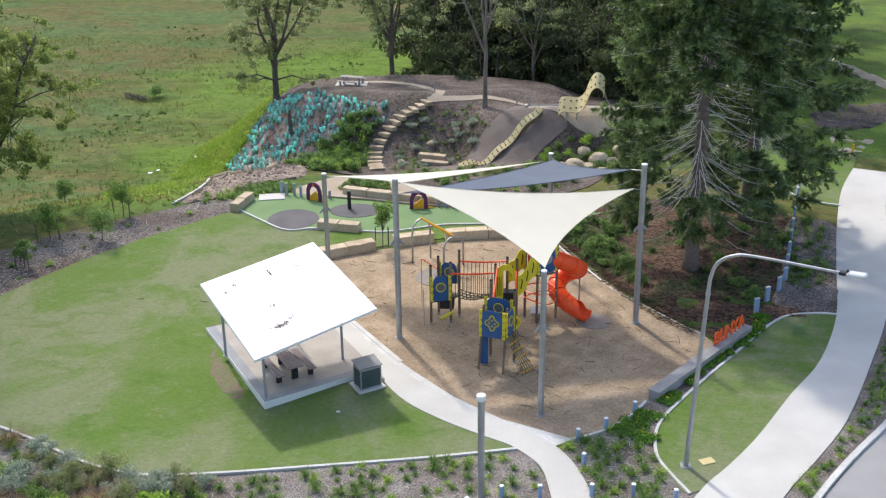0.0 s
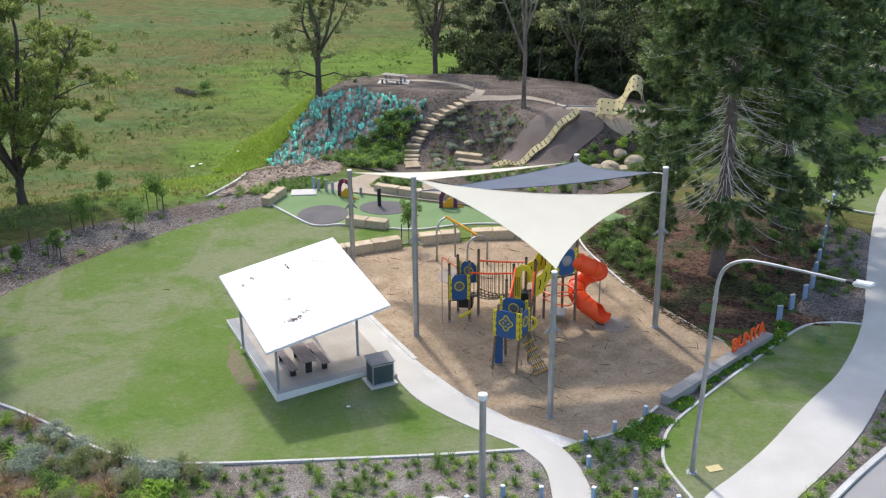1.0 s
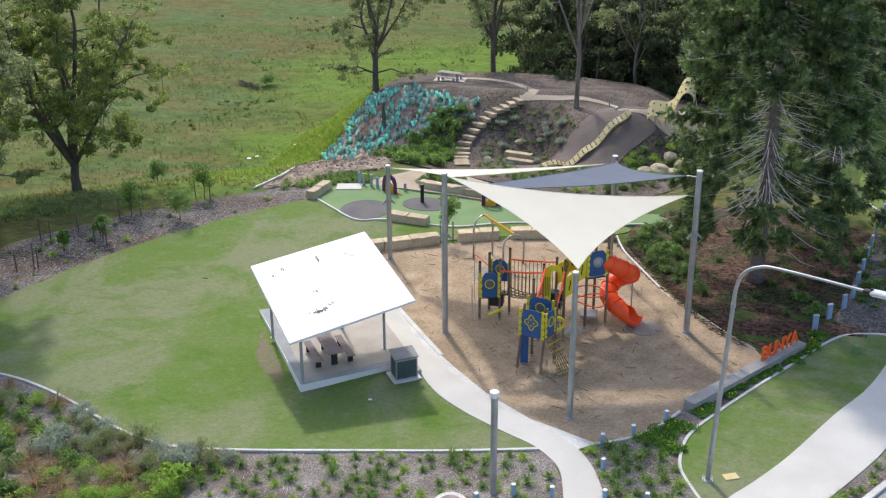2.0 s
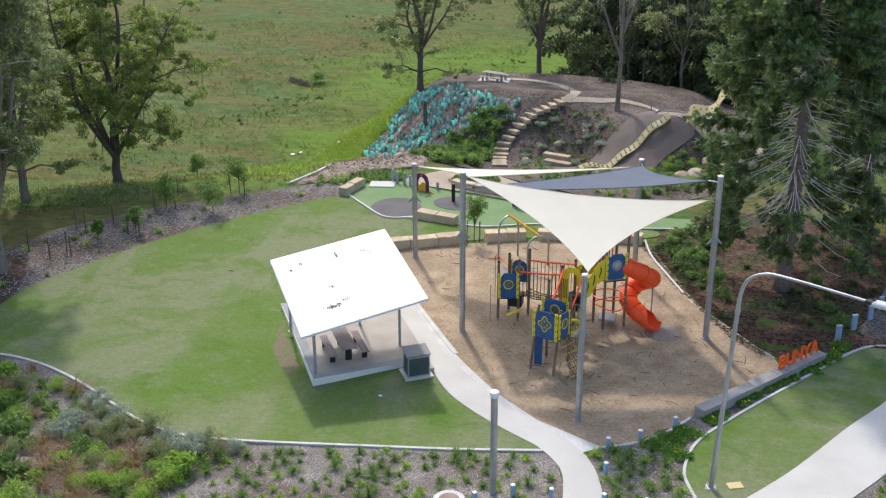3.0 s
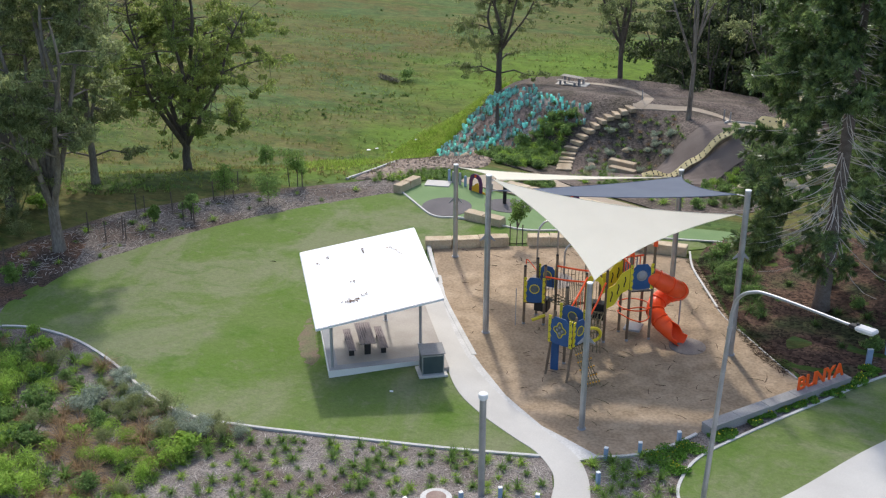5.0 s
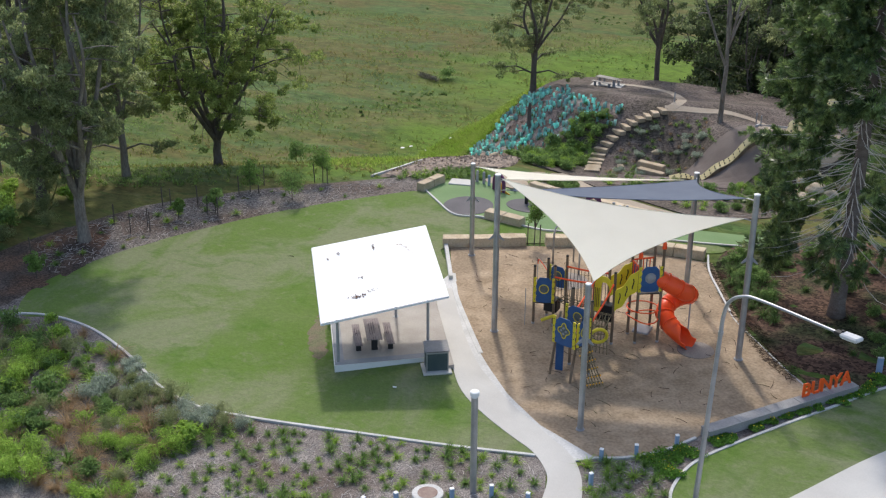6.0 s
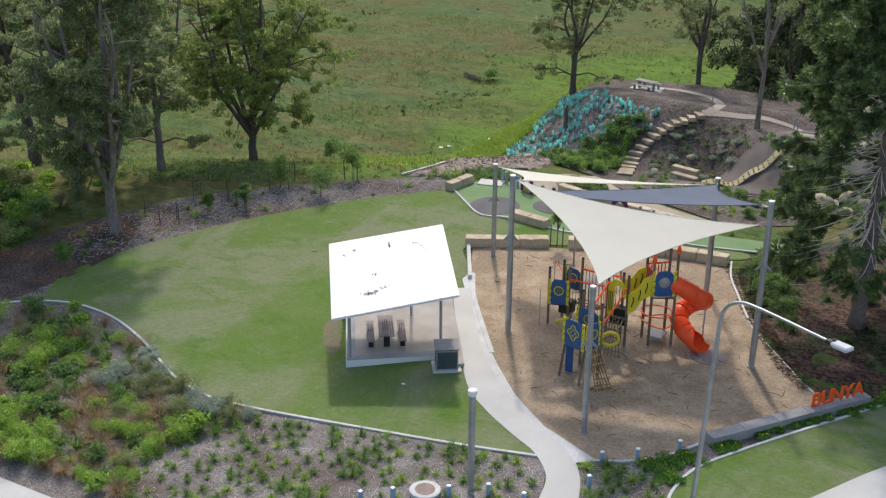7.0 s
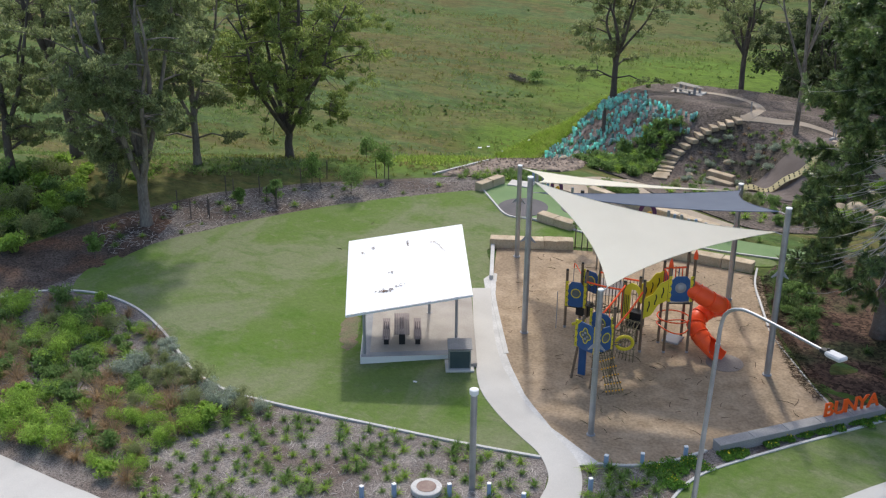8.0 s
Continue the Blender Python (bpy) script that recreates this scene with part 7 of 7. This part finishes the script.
repeat("dark_shrub", DARKS + BROADS[:1], scatter(BACK, 10, 41, 0.6), "green shrub behind the sandstone blocks", "shrub", "shrubs behind the blocks", 0.5, 0.8, 42)
EDGE = [(-15.0, 73.2), (-12.2, 74.6), (-9.4, 76.2), (-9.8, 78.6), (-12.6, 77.0), (-15.2, 75.0)]
repeat("grass_clump", CLUMPS + CLUMPS_L[:1], scatter(EDGE, 40, 43, 0.45), "green grass clumps beside the rubble bank", "grass", "clumps by the rubble bank", 0.6, 1.1, 44, join="bank_clumps")
repeat("grass_clump", CLUMPS, [(x, y + 0.35) for x, y in ((1.0, 73.9), (2.6, 73.7), (4.2, 73.4), (5.6, 73.2), (6.6, 73.0), (7.6, 73.2))], "green clumps behind the timber posts", "grass", "clumps behind the posts", 0.6, 0.9, 45, join="post_clumps")

# rubble stones
def rubble():
    rnd = random.Random(9)
    poly = [(-16.2, 74.0), (-16.0, 77.0), (-16.6, 81.0), (-20.2, 94.0), (-20.2, 96.3), (-17.0, 94.6), (-13.2, 90.8), (-10.2, 84.0), (-10.2, 79.8), (-12.6, 77.8)]
    verts, faces = [], []
    for x, y in scatter(poly, 700, 10, 0.2):
        r = rnd.uniform(0.06, 0.17)
        ax = [Vector((rnd.gauss(0, 1), rnd.gauss(0, 1), rnd.gauss(0, 1))).normalized() for _ in range(6)]
        base = [Vector(v) for v in ((1, 0, 0), (-1, 0, 0), (0, 1, 0), (0, -1, 0), (0, 0, 0.8), (0, 0, -0.8))]
        o = len(verts)
        c = on(x, y, 0.12)
        verts += [c + (v + a * 0.35) * r for v, a in zip(base, ax)]
        faces += [tuple(o + i for i in f) for f in ((0, 2, 4), (2, 1, 4), (1, 3, 4), (3, 0, 4), (2, 0, 5), (1, 2, 5), (3, 1, 5), (0, 3, 5))]
    ob = part("rubble_stones", mesh_of("rubble_stones", verts, faces), M_ROCKS)
    tagged(ob, "loose brown rubble stones on the bank", "rubble", kind="stuff")


rubble()


# turquoise tree guards on the mound
def guard_mesh(seed):
    rnd = random.Random(seed)
    h, w = 0.44, 0.115
    bm = bmesh.new()
    rot = [2.094 * k + rnd.uniform(-0.2, 0.2) for k in range(3)]
    lo = [bm.verts.new((math.cos(a) * w, math.sin(a) * w, 0)) for a in rot]
    hi = [bm.verts.new((math.cos(a) * w * 1.05 + 0.03, math.sin(a) * w * 1.05, h + rnd.uniform(-0.06, 0.06))) for a in rot]
    li = [bm.verts.new((math.cos(a) * w * 0.93, math.sin(a) * w * 0.93, 0)) for a in rot]
    ho = [bm.verts.new((math.cos(a) * w * 0.98 + 0.03, math.sin(a) * w * 0.98, h - 0.005)) for a in rot]
    for k in range(3):
        j = (k + 1) % 3
        bm.faces.new((lo[k], lo[j], hi[j], hi[k]))
        bm.faces.new((li[j], li[k], ho[k], ho[j]))
        bm.faces.new((hi[k], hi[j], ho[j], ho[k]))
    me = bpy.data.meshes.new("tree_guard")
    bm.to_mesh(me)
    bm.free()
    return with_mat(me, M_CYAN)


GUARDS = [guard_mesh(k) for k in range(4)]
rnd = random.Random(12)
CY = [(-19.7, 96.6), (-18.9, 99.4), (-18.0, 101.7), (-16.8, 103.6), (-14.1, 102.4), (-10.6, 98.0), (-7.2, 96.4), (-5.0, 95.9), (-5.6, 94.6), (-7.2, 94.0), (-9.8, 93.2), (-11.2, 90.6), (-14.0, 91.6), (-17.2, 94.6)]
spots = []
for x, y in scatter(CY, 235, 13, 0.5):
    if noise.noise((x * 0.35, y * 0.35, 4.0)) < -0.22:
        continue
    for _ in range(rnd.randint(1, 4)):
        spots.append((x + rnd.gauss(0, 0.3), y + rnd.gauss(0, 0.3)))
for k, (x, y) in enumerate(spots[:298]):
    ob = new("tree_guard", GUARDS[k % 4])
    s = rnd.uniform(0.8, 1.2)
    ob.matrix_basis = pose(x, y, height(x, y) + 0.06, rnd.uniform(-14, 14), rnd.uniform(-14, 14), rnd.uniform(0, 360)) @ Matrix.Diagonal((s, s, s, 1))
    tagged(ob, "turquoise plastic sleeve round a seedling on the mound", "tree guard", "turquoise tree guards")
tagged(repeat("tree_guard", GUARDS, spots[298:560], "turquoise plastic sleeves crowded on the mound", "tree guard", "", 0.8, 1.2, 55, 0.06, "far_tree_guards"), "turquoise plastic sleeves crowded on the mound", "tree guard")
repeat("seedling", CLUMPS, [p for p in spots[::5]], "green seedling among the turquoise sleeves", "plant", "mound seedlings", 0.6, 1.1, 46)
DEADG = mat("dead_grass_pale", (0.4, 0.33, 0.3), (0.48, 0.41, 0.37), 0.8, amount=0.2, bump=0.0, island=0.3, trans=0.4)
DEAD = [with_mat(blade_mesh("dead_tussock", 120, 0.7, 0.03, 1.35, s, 0.5), DEADG) for s in (8, 9)]
repeat("dry_tussock", DEAD, scatter(CY, 75, 48, 0.6), "grey dead grass between the turquoise sleeves", "grass clump", "dead grass on the mound", 0.5, 0.9, 47)
snag = empty("dead_stump", pose(-13.7, 96.2, height(-13.7, 96.2)), "dark weathered dead tree stump on the mound", "stump")
part("stem", tubed([(0, 0, -0.1), (0.08, 0, 0.8), (0.0, 0.1, 1.6), (0.05, 0.05, 2.3)], [0.3, 0.2, 0.17, 0.08], 9), M_BARKD, snag)
part("side_stem", tubed([(0.1, 0, 0.0), (0.5, -0.1, 0.4), (0.75, -0.2, 0.7)], [0.2, 0.12, 0.05], 7), M_BARKD, snag)


# ---- young trees with stakes ----
def sapling(x, y, h, seed, label, leaf=M_SHRUB, r=0.55, clear=0.38):
    rnd = random.Random(seed)
    e = empty("sapling", pose(x, y, height(x, y) + 0.02), label, "sapling", "staked saplings")
    part("stem", tubed([(0, 0, -0.05), (0.03, 0.02, h * 0.5), (0, 0, h * 0.9)], [0.035, 0.025, 0.012], 6), M_BARKD, e)
    cs = [(rnd.gauss(0, r * 0.5), rnd.gauss(0, r * 0.5), h * rnd.uniform(clear, 1.0)) for _ in range(20)]
    for c in cs[:8]:
        part("twig", tubed([(0, 0, h * 0.35), (c[0] * 0.6, c[1] * 0.6, c[2] * 0.8), c], [0.018, 0.012, 0.006], 4), M_BARKD, e)
    part("crown", leaf_mesh("crown", cs, 75, r * 0.5, 0.17, 0.065, seed, 0.2, 0.9), leaf, e)


def stake(x, y, h=1.35, lean=0):
    ob = part("tree_stake", boxed((-0.03, -0.03, -0.1), (0.03, 0.03, h), None, 0.006), M_BARKD)
    ob.matrix_basis = pose(x, y, height(x, y), lean, lean * 0.5, x * 40)
    tagged(ob, "dark hardwood stake in the mulch bed", "stake", "tree stakes")


for k, (x, y, h, r) in enumerate(((-19.6, 70.4, 2.8, 0.75), (-19.5, 66.1, 2.0, 0.9), (-22.9, 66.0, 2.3, 0.72), (-22.7, 61.6, 1.6, 0.5), (-24.4, 59.8, 1.3, 0.35), (-27.4, 79.0, 1.6, 0.6), (-25.8, 48.2, 1.4, 0.5))):
    sapling(x, y, h, 60 + k, "young leafy sapling in the mulch bed", M_SHRUB if k % 2 else M_STRAP, r)
sapling(-1.45, 66.0, 3.0, 71, "young bright green tree between two stakes", M_STRAP, 0.55, 0.6)
for x, y in ((-25.2, 57.6), (-24.6, 57.1), (-26.8, 61.2), (-26.1, 61.2), (-25.6, 56.4), (-24.9, 62.6), (-23.3, 62.4), (-23.0, 61.1), (-22.3, 61.3), (-23.8, 67.6), (-23.0, 67.9), (-22.4, 66.3), (-23.5, 65.5), (-1.1, 66.1), (-1.9, 66.0), (-27.6, 57.2), (-28.3, 50.4), (-20.1, 70.1), (-19.1, 70.2)):
    stake(x, y, 1.4, (x * 7) % 5 - 2)
repeat("grass_clump", CLUMPS_L + CLUMPS, scatter([(-14.5, 73.2), (-18.7, 69.6), (-23.0, 66.0), (-28.0, 59.0), (-29.8, 52.0), (-25.5, 49.0), (-24.4, 54.0), (-22.4, 59.0), (-19.0, 65.0), (-15.0, 70.0)], 26, 49, 1.3), "small green tufts in the far mulch bed", "grass", "tufts in the far bed", 0.45, 0.9, 50, join="far_bed_tufts")
repeat("broadleaf_shrub", BROADS + OLIVES, scatter([(-30, 46), (-34, 44), (-40, 50), (-44, 58), (-36, 64), (-31.5, 58), (-31, 50)], 38, 51, 1.3), "tangled green undergrowth below the gums", "shrub", "undergrowth", 0.9, 1.9, 52)
repeat("feathery_shrub", LIMES, scatter([(-31, 45), (-35, 43), (-42, 50), (-42, 56), (-34, 56)], 12, 53, 1.5), "bright feathery undergrowth below the gums", "shrub", "bright undergrowth", 0.9, 1.5, 54)


# ---- loose stuff ----
def twigs(name, places, lmin, lmax, r, material, label, seed, dz=0.05, lift=0.0):
    rnd = random.Random(seed)
    verts, faces = [], []
    for x, y in places:
        a, L, bend = rnd.uniform(0, 6.28), rnd.uniform(lmin, lmax), rnd.uniform(-0.4, 0.4)
        d, s = Vector((math.cos(a), math.sin(a), 0)), Vector((-math.sin(a), math.cos(a), 0))
        pts = [on(x, y, dz) + d * L * (t - 0.5) + s * L * bend * t * (1 - t) * 2 + Vector((0, 0, lift * t)) for t in (0, 0.33, 0.66, 1)]
        vs, fs = tube_arrays(pts, [r, r, r * 0.8, r * 0.4], 4, False)
        o = len(verts)
        verts += vs
        faces += [tuple(i + o for i in f) for f in fs]
    tagged(part(name, mesh_of(name, verts, faces), material), label, "debris", kind="stuff")


SANDP = [(-5.0, 63.2), (-1.0, 55.2), (4.2, 48.4), (9.7, 45.0), (13.0, 48.3), (16.8, 53.6), (13.2, 59.0), (11.0, 63.4), (9.0, 67.4), (2.0, 66.6), (-2.5, 64.9)]
twigs("sand_twigs", scatter(SANDP, 120, 61, 0.4), 0.2, 0.85, 0.015, M_LITTER, "dark fallen twigs scattered on the sand", 62, 0.06, 0.05)
twigs("sand_leaf_strips", scatter([(16.6, 56.2), (13.0, 61.6), (9.9, 68.4), (9.0, 67.6), (11.4, 62.4), (14.6, 56.9), (16.4, 54.9)], 1100, 63, 0.05), 0.1, 0.5, 0.012, M_LITTER, "brown needle litter along the garden edge", 64, 0.06, 0.05)
twigs("mulch_sticks", scatter(BED_N + [(-7, 38)], 800, 65, 0.16) + scatter(BED_L, 500, 66, 0.25), 0.12, 0.4, 0.012, M_TWIG, "pale bark strips in the near mulch", 67, 0.06, 0.06)
twigs("mulch_sticks_far", scatter([(-14.5, 73.2), (-18.7, 69.6), (-23.0, 66.0), (-28.0, 59.0), (-29.8, 52.0), (-25.5, 49.0), (-24.4, 54.0), (-22.4, 59.0), (-19.0, 65.0), (-15.0, 70.0)], 700, 68, 0.2), 0.15, 0.5, 0.014, M_TWIG, "pale bark strips in the far mulch", 69, 0.06, 0.06)
twigs("mulch_sticks_right", scatter(BED_R, 220, 70, 0.12) + scatter(STREET, 160, 71, 0.15), 0.12, 0.35, 0.012, M_TWIG, "pale bark strips in the path-side mulch", 72, 0.06, 0.06)
twigs("lawn_twigs", [(-15.0, 62.4), (-10.5, 57.5), (-14.2, 57.6), (-8.6, 54.9), (-8.9, 54.3), (-8.7, 53.9), (-9.0, 53.4)], 0.3, 0.7, 0.02, M_LITTER, "dark twigs lying on the lawn", 73, 0.05)


def tussocks():
    """Patches of dark broad-leaved weeds over the paddock."""
    rng = random.Random(17)
    weeds = []
    for _ in range(9000):
        x, y = rng.uniform(-95, 20), rng.uniform(96, 190)
        if noise.noise((x * 0.09, y * 0.09, 9.0)) > 0.3 and rng.random() < 0.5 and (x < -26 or y > 130):
            weeds.append(tuple(on(x, y, -0.12)))
    ob = part("paddock_weeds", blade_mesh("paddock_weeds", 16, 0.36, 0.16, 1.5, 5, 0.2, weeds), M_FIELDT)
    tagged(ob, "dark green weeds dotted over the paddock", "grass", kind="stuff")


def meadow():
    """Grass tufts in drifts over the paddock, long rank growth on the bank beside the mound."""
    bed = [(-26.5, 43.0), (-32.0, 41.0), (-31.6, 47.2), (-30.8, 53.2), (-29.0, 59.8), (-26.8, 63.6), (-23.6, 67.2), (-19.2, 71.0), (-14.3, 74.4), (-12.2, 71.6), (-24.2, 52.9)]
    rng = random.Random(27)
    tall, sorts, made = [], ([], [], []), 0
    while made < 13000:
        x, y = rng.uniform(-85, -14), 62 + 95 * rng.random() ** 1.3
        d = y - 73 - 0.6 * min(0.0, x + 11)
        band = noise.noise((x * 0.03, y * 0.1, 2.0)) + 0.6 * noise.noise((x * 0.1, y * 0.25, 7.0)) + rng.gauss(0, 0.12)
        if d < 2.5 or inside((x, y), bed) or abs(band) < 0.1 or (height(x, y) > -5.6 and y > 92 and x > -19.0):
            continue
        made += 1
        sorts[0 if band > 0.22 else 1 if band > -0.28 else 2].append(tuple(on(x, y, -0.05)))
    BANK = [(-25.2, 97.0), (-25.0, 106.0), (-23.0, 112.5), (-18.6, 111.5), (-16.4, 107.2), (-17.8, 103.8), (-19.0, 100.2), (-20.2, 96.8), (-21.6, 95.0)]
    for x, y in scatter(BANK, 3000, 28, 0.09):
        tall.append(tuple(on(x, y, -0.04)))
    for x, y in scatter([(-18.2, 75.6), (-17.6, 82.0), (-20.6, 92.0), (-24.0, 92.0), (-25.0, 80.0), (-22.0, 75.0)], 500, 29, 0.2):
        tall.append(tuple(on(x, y, -0.1)))
    for kind, spots, paint, label in (("green_grass_tufts", sorts[0], M_TUFTG, "pale green grass tufts in drifts over the paddock"), ("olive_grass_tufts", sorts[1], M_TUFTO, "olive grass tufts over the paddock"), ("tawny_grass_tufts", sorts[2], M_TUFTT, "tawny seeding grass in drifts over the paddock")):
        tagged(part(kind, blade_mesh(kind, 5, 0.36, 0.07, 1.45, 31, 0.4, spots), paint), label, "grass", kind="stuff")
    tagged(part("bank_grass", blade_mesh("bank_grass", 8, 0.62, 0.05, 1.25, 32, 0.6, tall), M_BANKB), "long bright green grass on the bank beside the mound", "grass", kind="stuff")


M_BANKB = sward("long_grass_blade", (0.36, 0.5, 0.085), [((0.44, 0.5, 0.14), 0.5, 0.45, 0.6, (1, 1, 1), 0.8), ((0.2, 0.33, 0.05), 0.8, 0.52, 0.64, (1, 1, 1), 0.8)], contrast=0.2, bump=0.0, trans=0.55, island=0.35)
M_TUFTG = mat("green_tuft", (0.19, 0.3, 0.075), (0.27, 0.36, 0.11), 0.3, amount=0.2, bump=0.0, island=0.35, trans=0.5)
M_TUFTO = mat("olive_tuft", (0.21, 0.265, 0.065), (0.28, 0.31, 0.09), 0.3, amount=0.2, bump=0.0, island=0.35, trans=0.5)
M_TUFTT = mat("tawny_tuft", (0.265, 0.25, 0.08), (0.31, 0.27, 0.11), 0.3, amount=0.2, bump=0.0, island=0.35, trans=0.5)
meadow()
M_FIELDT = mat("paddock_blade", (0.1, 0.17, 0.05), (0.14, 0.21, 0.06), 0.12, amount=0.2, bump=0.0, island=0.25, trans=0.6)
tussocks()
# fallen bush, litter sheets and distant odds
bush = empty("fallen_bush", pose(-36.9, 125.2, height(-36.9, 125.2)), "fallen grey bush with a green tuft in the paddock", "bush")
part("dead_crown", leaf_mesh("dead_crown", [(k * 0.5 - 2.0, k * -0.25, 0.25) for k in range(6)], 60, 0.5, 0.6, 0.05, 4, 0.0, 0.6), M_BARK, bush)
part("leafy_top", leaf_mesh("leafy_top", [(1.3, 0.1, 0.8), (1.6, 0.4, 0.9), (1.1, -0.2, 0.6)], 220, 0.7, 0.25, 0.09, 5, 0.1, 0.9), M_SHRUB, bush)
for k, (x, y, s) in enumerate(((-27.5, 98.2, 0.6), (-27.0, 99.0, 0.45), (-25.0, 98.2, 0.3), (-24.6, 103.0, 0.45))):
    tagged(part("plastic_sheet", boxed((-0.35 * s, -0.22 * s, 0), (0.35 * s, 0.22 * s, 0.05), pose(x, y, height(x, y) + 0.25, 8, -6, 30 * k), 0.02), M_WHITE), "scrap of pale plastic sheet in the paddock grass", "litter", "plastic scraps")
yp = empty("yellow_marker", pose(31.9, 85.9, 0), "short yellow marker post beside the far lawn", "marker post")
part("post", tubed([(0, 0, 0), (0, 0, 1.0)], 0.09, 10), M_YBAR, yp)
part("base_block", boxed((-0.3, -0.2, 0), (0.3, 0.2, 0.12), None, 0.02), M_WAVE, yp)
drape("far_meadow", [(27, 89), (33, 86.5), (48, 84), (75, 95), (75, 140), (48, 150), (34, 130), (28, 108)], 0.12, M_BANK, "bright green meadow beyond the far lawn", "ground", cell=1.5, lumps=0.15, melt=0.3)
drape("dirt_track", [(35.5, 119), (36.6, 113.4), (38.4, 110.2), (39.6, 106.0), (44, 98), (45.5, 99), (41.2, 107), (39.4, 112.8), (37.6, 117.4), (36.6, 120)], 0.2, M_TAN, "worn dirt track across the far meadow", "ground", cell=1.0, lumps=0.08, melt=0.1)
drape("dirt_patch", [(30.6, 88.5), (31.6, 86.6), (34.0, 88.0), (35.0, 90.2), (33.0, 91.2), (31.5, 92)], 0.12, M_TAN, "bare sandy ground beyond the far lawn", "ground", cell=1.0, lumps=0.1, melt=0.1)
drape("mulch_patch", [(31.2, 92.4), (34.2, 92.6), (37.2, 95.6), (38.4, 100.4), (33.5, 99.6), (31.0, 97)], 0.25, M_MOUND, "grey mulch bank beyond the far lawn", "ground", cell=1.0, lumps=0.15, melt=0.2)
